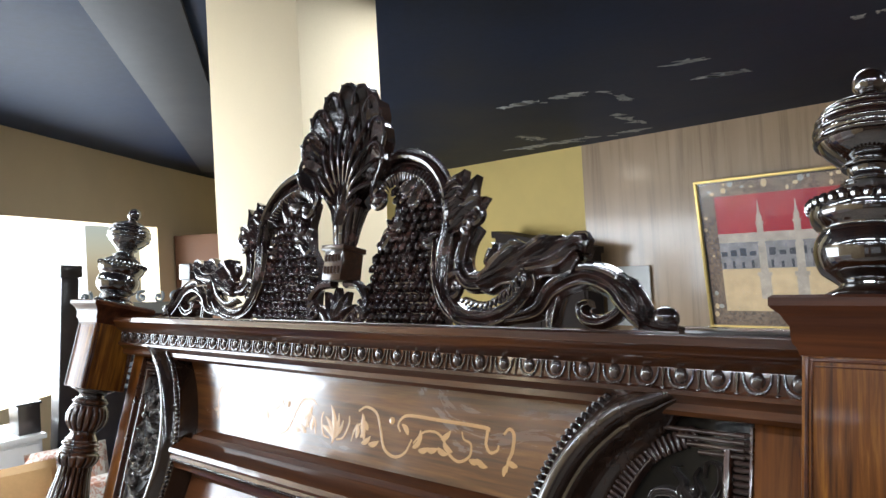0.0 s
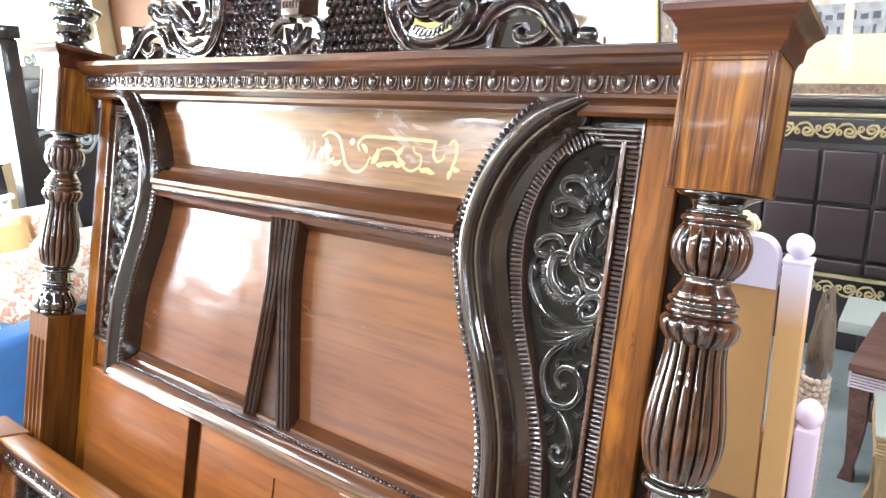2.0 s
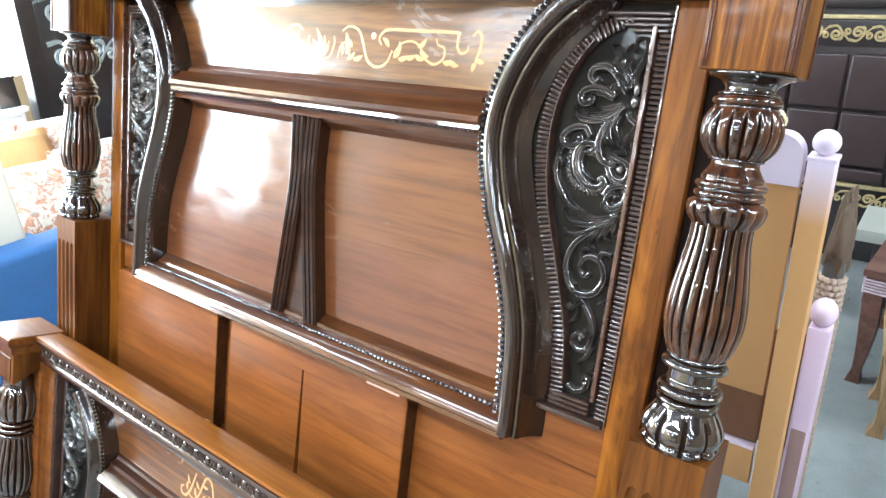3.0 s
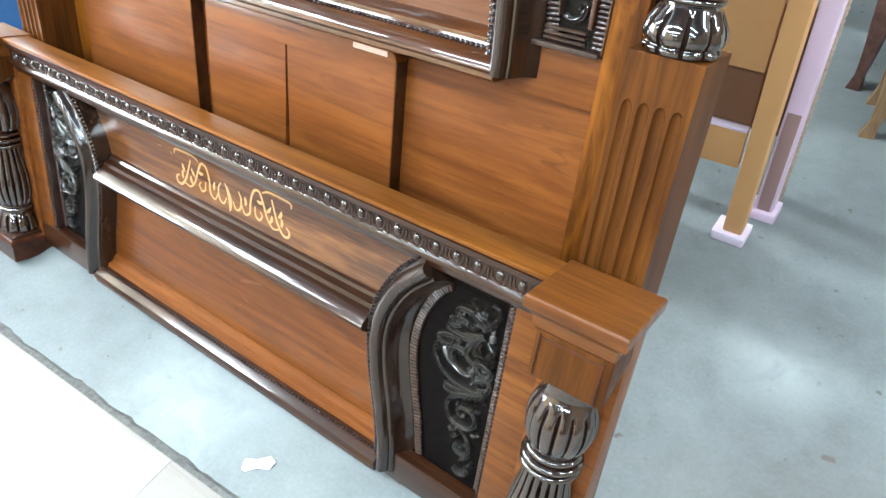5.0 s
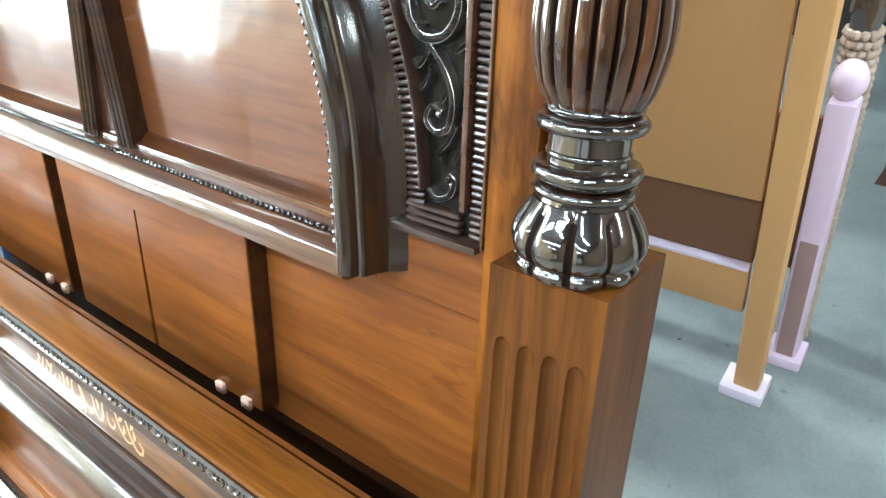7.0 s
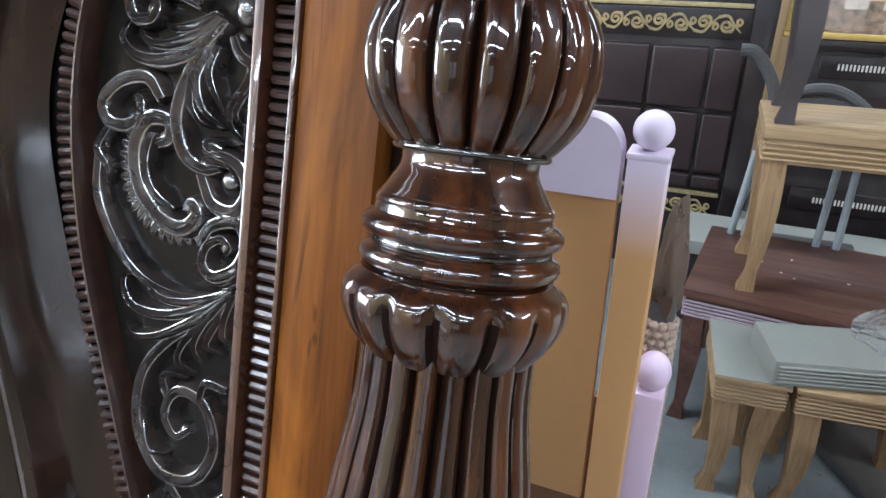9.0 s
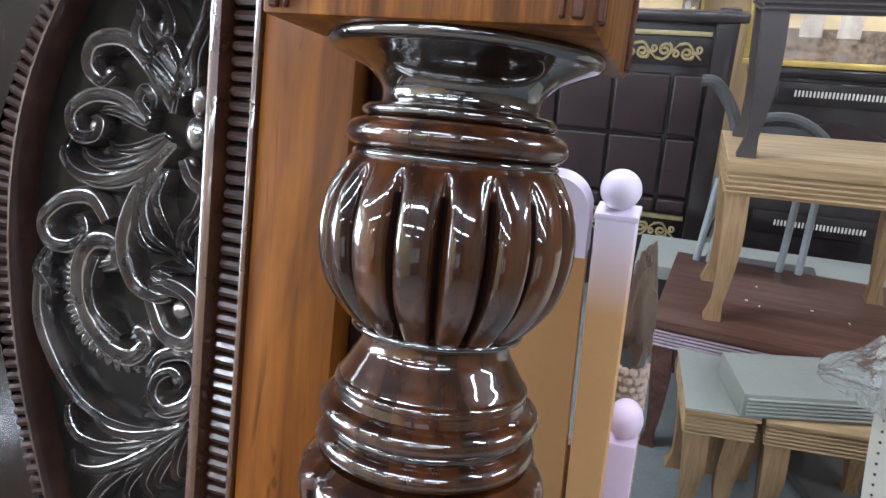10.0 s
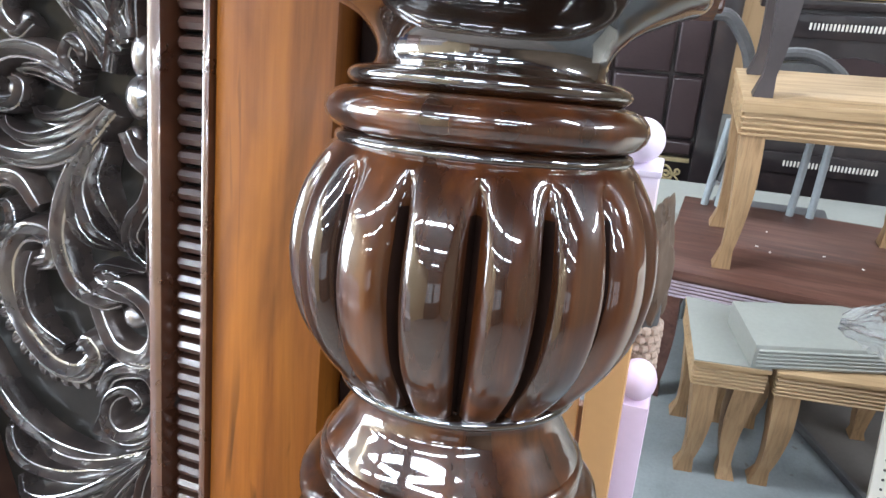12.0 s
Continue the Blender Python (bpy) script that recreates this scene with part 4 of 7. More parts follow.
    for k in range(34):
        a = 2 * math.pi * k / 34
        ball(bm, (rr * math.cos(a), rr * math.sin(a), zz), 0.0055, 1, 1.25, 6, 5)
    sub("finial_gadroon", bm, BLACKTURN)
    (zz, rr), = urn([(1.262, 0.0)])
    sub("finial_knob", ball(bmesh.new(), (0, 0, zz), 0.0195, 1, 1, 16, 12), BLACKTURN)


head_post(POST_X, "tall turned and fluted walnut post")
head_post(2 * XC - POST_X, "tall turned and fluted walnut post", -1.0)


# carved crest on the cornice
CREST = HEAD.inverted() @ HEAD @ pose(XC, 0.020, 0.930, 3, 0, 0)
crest = part("crest", boxed(-0.745, 0.745, -0.040, 0.030, -0.006, 0.010, 0.003), DARKWOOD, headboard, "pierced carved crest with a shell", CREST)


def crest_part(name, bm, mat=CARVED, label="", slim=1.0):
    for v in bm.verts:
        v.co.x *= slim
    return part(name, bm, mat, crest, label)


def shell_piece():
    """A fan of hollow ribs that curls forward at the rim."""
    bm = bmesh.new()
    n = 9
    for k in range(n):
        a = radians(90 + (k - 4) * 13.5)
        L = 0.285 - 0.0062 * abs(k - 4) ** 2
        pts = [(L * t * math.cos(a) * (0.75 + 0.25 * t), 0.245 + L * t * math.sin(a)) for t in (i / 12 for i in range(13))]
        rings = []
        for i, (x, z) in enumerate(pts):
            t = i / 12
            w = 0.007 + 0.029 * t ** 0.9
            if t > 0.86:
                w *= math.sqrt(max(0.05, 1 - ((t - 0.86) / 0.16) ** 2))
            c, s_ = math.cos(a), math.sin(a)
            yy = -0.010 - 0.055 * t ** 2.6
            row = []
            for j in range(9):
                u = j / 8 * 2 - 1
                row.append(bm.verts.new((x + u * w * s_, yy + 0.013 * (1 - u * u) - 0.0035 * math.cos(3 * math.pi * u) * (1 - abs(u)), z - u * w * c)))
            back = [bm.verts.new((x + u * w * s_, yy + 0.030, z - u * w * c)) for u in (1, 0, -1)]
            rings.append(row + back)
        m = len(rings[0])
        for p, q in zip(rings, rings[1:]):
            for j in range(m):
                bm.faces.new((p[j], p[(j + 1) % m], q[(j + 1) % m], q[j]))
        bm.faces.new(rings[0][::-1])
        bm.faces.new(rings[-1])
        # raised scallop round each lobe
        t0 = 0.86
        cx, cz, w = L * t0 * math.cos(a) * (0.75 + 0.25 * t0), 0.245 + L * t0 * math.sin(a), 0.032
        rim = [(cx + w * math.cos(a + g) * 1.05, cz + w * math.sin(a + g) * 1.25) for g in (radians(d) for d in range(-100, 101, 20))]
        tube(bm, rim, lambda t: 0.0040, -0.052, 1.3, 6, 0.006)
    for k in range(10):
        a = radians(90 + (k - 4.5) * 13.5)
        L = 0.262 - 0.0060 * abs(k - 4.5) ** 2
        pts = [(L * t * math.cos(a) * (0.75 + 0.25 * t), 0.245 + L * t * math.sin(a)) for t in (i / 10 for i in range(11))]
        tube(bm, pts, lambda t: 0.0034 + 0.0026 * t, -0.020, 1.0, 6, 0.030)
    return bm


crest_part("shell", shell_piece(), CARVED, "dark carved scallop shell", 0.85)

bm = bmesh.new()
box(bm, -0.044, 0.040, -0.040, 0.020, 0.096, 0.164, 0.004)
box(bm, -0.052, 0.048, -0.046, 0.022, 0.160, 0.172, 0.003)
for r in range(2):
    for k in range(5):
        ball(bm, (-0.032 + 0.0150 * k, -0.040, 0.118 + 0.026 * r), 0.0068, 0.8, 1.3, 8, 6)
crest_part("pedestal", bm, DARKWOOD, "", 0.70)
bm = bmesh.new()
lathe(bm, dense([(0.170, 0.034), (0.185, 0.040), (0.205, 0.044), (0.230, 0.052), (0.255, 0.062)]), 60, [(0.165, 0.26, 12, 0.006)])
for v in bm.verts:
    v.co.y = v.co.y * 0.6 - 0.012
for k in range(7):
    a, L = radians(36 + 18 * k), 0.080 + 0.045 * math.sin(math.pi * k / 6)
    blade(bm, [(0.010 * (3 - k) / 3, 0.215), (0.5 * L * math.cos(a) * 0.8, 0.225 + 0.5 * L * math.sin(a)), (L * math.cos(a), 0.225 + L * math.sin(a))], 0.014, -0.034, 0.012, 2, 1)
crest_part("urn", bm, CARVED, "", 0.76)
bm = bmesh.new()
for s in (-1, 1):
    tube(bm, [(s * px, pz) for px, pz in smooth_curve([(0.020, 0.092), (0.060, 0.088), (0.088, 0.060), (0.085, 0.020)], 8)], lambda t: 0.010, -0.012, 1.3)
    tube(bm, [(s * px, pz) for px, pz in spiral(0.070, 0.030, 0.024, 0.005, 1.5, -1.3)], lambda t: 0.007, -0.016, 1.2)
for k in range(5):
    a = radians(30 + 30 * k)
    blade(bm, [(0.0, 0.008), (0.035 * math.cos(a), 0.008 + 0.040 * math.sin(a)), (0.072 * math.cos(a), 0.010 + 0.074 * math.sin(a))], 0.017, -0.016, 0.012, 2, 1)
crest_part("lower_leaf", bm, CARVED)


def limb(bm, pts, w0, w1, y, deep=0.020, ridges=3, n=7, back=0.014):
    """A carved scroll limb: ridged, rounded face on a thick body, with its width eased along the way."""
    P = [np.array(q, float) for q in smooth_curve(pts, n)]
    m = len(P)
    rows = []
    for i, q in enumerate(P):
        t = i / (m - 1)
        d = P[min(i + 1, m - 1)] - P[max(i - 1, 0)]
        d /= max(1e-9, np.linalg.norm(d))
        w = w0 + (w1 - w0) * math.sin(math.pi * t)
        k = 6 * ridges
        row = []
        for j in range(k + 1):
            u = j / k * 2 - 1
            dip = 0.5 + 0.5 * math.cos(2 * math.pi * ridges * (u + 1) / 2)
            row.append(bm.verts.new((q[0] + d[1] * w * u, y - deep * math.sqrt(max(0.0, 1 - u * u)) + 0.30 * deep * dip * (1 if abs(u) < 0.99 else 0), q[1] - d[0] * w * u)))
        row += [bm.verts.new((q[0] + d[1] * w * u, y + back, q[1] - d[0] * w * u)) for u in (0.8, -0.8)]
        rows.append(row)
    c = len(rows[0])
    for a, b in zip(rows, rows[1:]):
        for j in range(c):
            bm.faces.new((a[j], a[(j + 1) % c], b[(j + 1) % c], b[j]))
    bm.faces.new(rows[0][::-1])
    bm.faces.new(rows[-1])


def feathers(bm, path, start, stop, gap, length, y, slant=0.9, r=0.0050):
    """Short overlapping barbs set along a path, swept back like a feather."""
    left = 0.0
    for (x0, z0), (x1, z1) in list(zip(path, path[1:]))[start:stop]:
        L = math.hypot(x1 - x0, z1 - z0)
        a = math.atan2(z1 - z0, x1 - x0)
        s_ = left
        while s_ < L:
            px, pz = x0 + (x1 - x0) * s_ / L, z0 + (z1 - z0) * s_ / L
            pts = [(px + length * t * math.cos(a + slant - 0.7 * t), pz + length * t * math.sin(a + slant - 0.7 * t)) for t in (0, 0.25, 0.5, 0.75, 1.0)]
            tube(bm, pts, lambda t: r * (0.7 + 0.6 * math.sin(math.pi * t)) * (1 - 0.6 * t), y - 0.002, 1.2, 6, 0.006)
            s_ += gap
        left = s_ - L


def crest_side(mirrored):
    def put(name, bm, label=""):
        if mirrored:
            mirror_x(bm, 0.0)
        return crest_part(name, bm, CARVED, label)

    # arch: a broad C-scroll with a leafy back
    bm = bmesh.new()
    arch = smooth_curve([(0.110, 0.245), (0.088, 0.285), (0.110, 0.330), (0.165, 0.348), (0.235, 0.325), (0.285, 0.270), (0.300, 0.200), (0.292, 0.130), (0.300, 0.070), (0.330, 0.030)], 7)
    tube(bm, arch[:44], lambda t: 0.0075, -0.030, 1.1, 8)
    limb(bm, [(0.104, 0.300), (0.132, 0.334), (0.180, 0.342), (0.232, 0.318), (0.276, 0.268)], 0.010, 0.018, -0.010, 0.014, 2)
    limb(bm, [(0.276, 0.272), (0.300, 0.210), (0.293, 0.135), (0.300, 0.072), (0.336, 0.026)], 0.012, 0.024, -0.010, 0.022, 3)
    feathers(bm, arch, 8, 40, 0.0085, 0.044, -0.016)
    feathers(bm, [(x * 0.94 + 0.012, z - 0.020) for x, z in arch], 10, 34, 0.0095, 0.030, -0.020, -0.9, 0.0042)
    curl(bm, 0.116, 0.262, 0.026, 2.0, 1.2, -0.030, 0.008)
    ball(bm, (0.116, -0.036, 0.262), 0.013, 0.9, 1, 12, 8)
    put("arch_scroll", bm)
    bm = bmesh.new()
    blade(bm, [(0.300, 0.200), (0.330, 0.240), (0.362, 0.285)], 0.024, -0.024, 0.014, 3, 2)
    blade(bm, [(0.315, 0.190), (0.350, 0.222), (0.388, 0.240)], 0.024, -0.026, 0.014, 3, 2)
    blade(bm, [(0.290, 0.230), (0.310, 0.270), (0.330, 0.300)], 0.022, -0.022, 0.014, 3, 2)
    curl(bm, 0.366, 0.212, 0.022, 3.4, 1.2, -0.026, 0.009)
    curl(bm, 0.352, 0.190, 0.014, 5.0, -1.2, -0.030, 0.007)
    for k in range(5):
        blade(bm, [(0.286 + 0.006 * k, 0.262 - 0.020 * k), (0.316 + 0.006 * k, 0.276 - 0.018 * k), (0.334 + 0.008 * k, 0.262 - 0.016 * k)], 0.011, -0.028 - 0.003 * (k % 2), 0.010, 2, 1)
    put("leafy_back", bm)
    # fish-scale field
    bm = bmesh.new()
    out = [(0.082, 0.010), (0.298, 0.010), (0.275, 0.090), (0.272, 0.180), (0.262, 0.255), (0.215, 0.310), (0.165, 0.320), (0.128, 0.285), (0.138, 0.235), (0.126, 0.180), (0.100, 0.150), (0.088, 0.110)]
    slab(bm, out, -0.004, 0.018)
    put("scale_ground", bm)
    bm = bmesh.new()
    jit = random.Random(7)
    for r in range(15):
        for c in range(12):
            x, z = 0.0835 + 0.0205 * c + (0.010 if r % 2 else 0), 0.020 + 0.0200 * r
            inside = False
            for (xa, za), (xb, zb) in zip(out, out[1:] + out[:1]):
                if (za > z) != (zb > z) and x < (xb - xa) * (z - za) / (zb - za) + xa:
                    inside = not inside
            if inside:
                a = 0.72 + jit.uniform(-0.30, 0.30)
                L, rr = 0.0125, 0.0050 * jit.uniform(0.85, 1.15)
                pts = [(x + L * s_ * math.cos(a + 0.5 * s_), z + L * s_ * math.sin(a + 0.5 * s_)) for s_ in (1, 0.6, 0.2, -0.2, -0.6, -1)]
                tube(bm, pts, lambda t: rr * (0.35 + 1.0 * math.sin(math.pi * min(1, 0.25 + 0.7 * t))), -0.006 - jit.uniform(0, 0.004), 1.5, 7, 0.005)
    ob = put("fish_scale", bm, "rows of carved fish scales")
    ob["kind"] = "stuff"
    # curl that hangs inside the arch
    bm = bmesh.new()
    stem(bm, [(0.160, 0.240), (0.150, 0.200), (0.125, 0.165), (0.108, 0.172)], 0.010, 0.007, -0.014)
    blade(bm, [(0.175, 0.215), (0.150, 0.205), (0.128, 0.222)], 0.014, -0.016, 0.010, 2, 1)
    blade(bm, [(0.165, 0.190), (0.135, 0.190), (0.118, 0.176)], 0.014, -0.016, 0.010, 2, 1)
    blade(bm, [(0.205, 0.300), (0.180, 0.280), (0.150, 0.285)], 0.018, -0.020, 0.012, 2, 2)
    blade(bm, [(0.220, 0.290), (0.205, 0.260), (0.180, 0.245)], 0.018, -0.020, 0.012, 2, 2)
    blade(bm, [(0.270, 0.180), (0.245, 0.170), (0.225, 0.190)], 0.014, -0.016, 0.012, 2, 1)
    put("inner_leaf", bm)
    # great S-scroll with leaf, then the low tail scroll
    bm = bmesh.new()
    limb(bm, [(0.362, 0.190), (0.340, 0.160), (0.334, 0.118), (0.358, 0.090), (0.410, 0.096), (0.462, 0.128), (0.540, 0.142), (0.586, 0.132)], 0.010, 0.021, -0.010, 0.020, 3)
    limb(bm, [(0.268, 0.170), (0.280, 0.095), (0.318, 0.040), (0.385, 0.022), (0.452, 0.042), (0.496, 0.092), (0.540, 0.128)], 0.009, 0.022, -0.008, 0.022, 3)
    feathers(bm, smooth_curve([(0.345, 0.050), (0.400, 0.040), (0.450, 0.062), (0.486, 0.104)], 7), 0, 21, 0.011, 0.032, -0.022, 1.0, 0.0045)
    curl(bm, 0.322, 0.080, 0.030, 1.2, 1.2, -0.016, 0.010)
    put("s_scroll", bm)
    bm = bmesh.new()
    blade(bm, [(0.385, 0.085), (0.440, 0.105), (0.500, 0.140), (0.545, 0.160)], 0.030, -0.022, 0.018, 5, 3)
    blade(bm, [(0.400, 0.100), (0.440, 0.135), (0.480, 0.150)], 0.024, -0.020, 0.016, 3, 2)
    blade(bm, [(0.470, 0.110), (0.530, 0.118), (0.575, 0.142), (0.590, 0.128)], 0.028, -0.026, 0.016, 4, 3)
    blade(bm, [(0.460, 0.130), (0.490, 0.085), (0.465, 0.048)], 0.018, -0.022, 0.014, 3, 2)
    blade(bm, [(0.392, 0.118), (0.410, 0.145), (0.402, 0.158)], 0.014, -0.018, 0.012, 2, 1)
    put("acanthus_leaf", bm)
    bm = bmesh.new()
    limb(bm, [(0.440, 0.022), (0.500, 0.038), (0.528, 0.074), (0.580, 0.096), (0.630, 0.082), (0.660, 0.048), (0.690, 0.020), (0.735, 0.012)], 0.008, 0.024, -0.008, 0.022, 3)
    limb(bm, [(0.645, 0.066), (0.642, 0.040), (0.614, 0.024), (0.586, 0.028), (0.578, 0.046), (0.592, 0.052)], 0.007, 0.012, -0.008, 0.016, 2)
    limb(bm, [(0.525, 0.008), (0.527, 0.040), (0.538, 0.072)], 0.010, 0.013, -0.006, 0.016, 2)
    blade(bm, [(0.640, 0.088), (0.668, 0.066), (0.684, 0.030), (0.680, 0.010)], 0.014, -0.020, 0.010, 3, 2)
    ball(bm, (0.714, -0.012, 0.030), 0.020, 0.9, 0.9, 14, 10)
    put("tail_scroll", bm)


half_pairs(crest_side)


# yellow inlay line work
def inlay(bm, pts, y, r=0.0030, n=8):
    path = smooth_curve(pts, n)
    tube(bm, path, lambda t: r * 0.72 * (0.75 + 0.5 * math.sin(math.pi * t)), y, 0.06, 8)


def inlay_leaf(bm, x, z, a, L, w, y):
    pts = [(x + L * t * math.cos(a + 0.5 * t), z + L * t * math.sin(a + 0.5 * t)) for t in (i / 6 for i in range(7))]
    tube(bm, pts, lambda t: w * math.sin(math.pi * min(0.97, 0.08 + 0.9 * t)) + 0.0006, y, 0.05, 8)


def head_inlay(mirrored):
    bm = bmesh.new()
    y = 0.0478

    def spot(d, z):
        return XC + 1.0205 * d - 0.020, 1.0205 * z - 0.0139

    def at(pts):
        return [spot(d, z) for d, z in pts]
    inlay(bm, at([(0.03, 0.702), (0.05, 0.708), (0.062, 0.735), (0.060, 0.752)]), y)
    inlay(bm, at([(0.075, 0.704), (0.082, 0.730), (0.098, 0.742)]), y)
    inlay(bm, at([(0.085, 0.764), (0.105, 0.774), (0.135, 0.766), (0.152, 0.738), (0.168, 0.704), (0.196, 0.692), (0.222, 0.702), (0.236, 0.728)]), y, 0.0036)
    for d, z, a in ((0.088, 0.712, 1.2), (0.100, 0.715, 0.8), (0.110, 0.712, 1.6), (0.105, 0.705, 0.1), (0.125, 0.706, -0.2), (0.118, 0.730, 2.0), (0.100, 0.733, 1.2)):
        inlay_leaf(bm, *spot(d, z), a, 0.028, 0.0052, y)
    ball(bm, (XC + 0.1640, y, 0.7575), 0.0075, 0.15, 1, 10, 8)
    inlay(bm, at([(0.205, 0.738), (0.197, 0.750), (0.206, 0.764), (0.228, 0.770), (0.300, 0.7695), (0.398, 0.7685), (0.404, 0.762), (0.404, 0.742), (0.414, 0.730), (0.428, 0.735), (0.430, 0.744)]), y, 0.0036)
    inlay(bm, at([(0.240, 0.722), (0.262, 0.744), (0.290, 0.748), (0.310, 0.738), (0.326, 0.716), (0.350, 0.706), (0.372, 0.718), (0.372, 0.738), (0.356, 0.744), (0.350, 0.756)]), y)
    for d, z, a in ((0.240, 0.715, 0.3), (0.255, 0.712, -0.2), (0.250, 0.722, 0.9), (0.275, 0.716, -0.3), (0.312, 0.732, -1.0), (0.305, 0.738, 0.2), (0.300, 0.722, -0.8), (0.372, 0.712, -0.4), (0.388, 0.716, -0.9), (0.225, 0.735, 1.9)):
        inlay_leaf(bm, *spot(d, z), a, 0.026, 0.0050, y)
    inlay(bm, at([(0.438, 0.762), (0.448, 0.772), (0.458, 0.764), (0.458, 0.738), (0.452, 0.722), (0.450, 0.704)]), y, 0.0038)
    for d, z, a in ((0.452, 0.722, -0.8), (0.452, 0.715, -2.4)):
        inlay_leaf(bm, *spot(d, z), a, 0.020, 0.0045, y)
    if mirrored:
        mirror_x(bm, XC)
    part("inlay_scroll", bm, INLAY, headboard, "yellow inlaid scroll line work")


half_pairs(head_inlay)
bm = bmesh.new()
inlay_leaf(bm, XC, 0.694, radians(76), 0.078, 0.0068, 0.0478)
for a0, L in ((28, 0.046), (52, 0.052), (100, 0.052), (124, 0.046)):
    inlay_leaf(bm, XC, 0.704, radians(a0), L, 0.0048, 0.0478)
part("inlay_flower", bm, INLAY, headboard)

# ---------------- the footboard ----------------
footboard = thing("bed_footboard", FOOT, "carved walnut bed footboard propped against the headboard, amber top", "footboard")
FX = -0.937
FSERP = smooth_curve([(-0.285, 0.628), (-0.345, 0.567), (-0.392, 0.480), (-0.407, 0.390), (-0.397, 0.296), (-0.375, 0.200), (-0.358, 0.105), (-0.354, 0.030)], 6)
FSERP_OUT = smooth_curve([(-0.190, 0.600), (-0.262, 0.560), (-0.308, 0.480), (-0.324, 0.390), (-0.314, 0.296), (-0.292, 0.200), (-0.276, 0.105), (-0.272, 0.085)], 6)


def footboard_half(mirrored):
    def put(name, bm, mat, label=""):
        if mirrored:
            mirror_x(bm, FX)
        return part(name, bm, mat, footboard, label)

    put("stile", boxed(-0.074, 0.010, -0.002, 0.036, 0.010, 0.610, 0.003), POSTCAP, "red-brown upright beside the post")
    put("serpentine_moulding", serp_moulding(FSERP), SERPWOOD, "dark glossy serpentine moulding")
    put("beading", bead_chain(bmesh.new(), FSERP, -0.010, 0.005, 0.0118), CARVED)
    bm = bmesh.new()
    slab(bm, [(-0.074, 0.612), (-0.074, 0.070)] + [(x - 0.055, z) for x, z in FSERP_OUT[::-1]] + [(-0.19, 0.612)], 0.034, 0.044)
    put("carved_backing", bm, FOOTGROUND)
    bm = bmesh.new()
    box(bm, -0.082, -0.074, 0.004, 0.036, 0.085, 0.600, 0.002)
    reeds(bm, [(-0.100, 0.095), (-0.100, 0.592)], 0.016, 0.0088, 0.028)
    reeds(bm, [(x + 0.008, z) for x, z in FSERP_OUT if z < 0.57], 0.020, 0.0088, 0.028)
    put("dentil_border", bm, DENTIL)
    put("beading", bead_chain(bmesh.new(), [(-0.078, 0.092), (-0.078, 0.596)], 0.003, 0.0042, 0.0112), CARVED)
    bm = bmesh.new()
    FIELD[:] = [0.014, 1.02, 0.006, 0.725]
    head_scrolls(bm, 0.0345)
    FIELD[:] = [0.0, 1.0, 0.0, 1.0]
    put("scroll_carving", bm, FOOTCARVE, "dark carved acanthus scrolls")
    put("bottom_block", boxed(-0.345, 0.004, -0.010, 0.030, 0.006, 0.086, 0.005), DARKWOOD)

    # post: a flat pilaster behind a turned half column, block and cap above, plinth below
    post = put("post", boxed(-0.002, 0.148, -0.012, 0.056, -0.010, 0.650, 0.003), BOARD, "short turned and fluted walnut post")
    px, py = 0.075, -0.046
    if mirrored:
        px = 2 * FX - px

    def sub(name, bm, mat, label=""):
        bmesh.ops.translate(bm, verts=bm.verts, vec=(px, 0, 0))
        return part(name, bm, mat, post, label)

    def stepped(prof, y_mid, squeeze):
        bm = bmesh.new()
        rings = [[bm.verts.new((sx * o, y_mid + sy * (o - squeeze), z)) for sx, sy in ((-1, -1), (1, -1), (1, 1), (-1, 1))] for o, z in prof]
        for a, b in zip(rings, rings[1:]):
            for k in range(4):
                bm.faces.new((a[k], a[(k + 1) % 4], b[(k + 1) % 4], b[k]))
        bm.faces.new(rings[0][::-1])
        bm.faces.new(rings[-1])
        return bm

    sub("plinth", stepped([(0.076, -0.036), (0.078, -0.032), (0.078, 0.020), (0.082, 0.026), (0.082, 0.034), (0.078, 0.040), (0.074, 0.043)], -0.050, 0.012), CROWN)
    sub("plinth_cap", boxed(-0.068, 0.068, -0.108, 0.006, 0.0425, 0.052, 0.003), DARKWOOD)
    bm = boxed(-0.066, 0.073, -0.092, 0.0, 0.552, 0.652, 0.003)
    for v in bm.verts:
        if v.co.z < 0.60 and v.co.y > -0.05:
            v.co.z += 0.045
    sub("upper_block", bm, POSTWOOD)
    bm = bmesh.new()
    for s_ in (-1, 1):
        box(bm, s_ * 0.057 - 0.0018, s_ * 0.057 + 0.0018, -0.0945, -0.0915, 0.556, 0.640, 0.0008, 1)
    box(bm, -0.055, 0.055, -0.0945, -0.0915, 0.632, 0.636, 0.0008, 1)
    sub("block_beading", bm, CROWN)
    sub("cap", stepped([(0.066, 0.640), (0.069, 0.648), (0.073, 0.652), (0.075, 0.670), (0.078, 0.676), (0.084, 0.683), (0.088, 0.686), (0.090, 0.690), (0.090, 0.708), (0.087, 0.712)], -0.030, 0.006), POSTCAP, "red-brown varnished square cap")
    bm = bmesh.new()
    lathe(bm, dense([(0.050, 0.060), (0.062, 0.066), (0.084, 0.064), (0.104, 0.056), (0.122, 0.046), (0.134, 0.050), (0.146, 0.048)]), 96, [(0.052, 0.116, 12, 0.006)], 0, py)
    torus_ring(bm, 0.136, 0.047, 0.011, 0.008, 48, 8, 0, py)
    sub("petal_base", bm, FOOTTURNED)
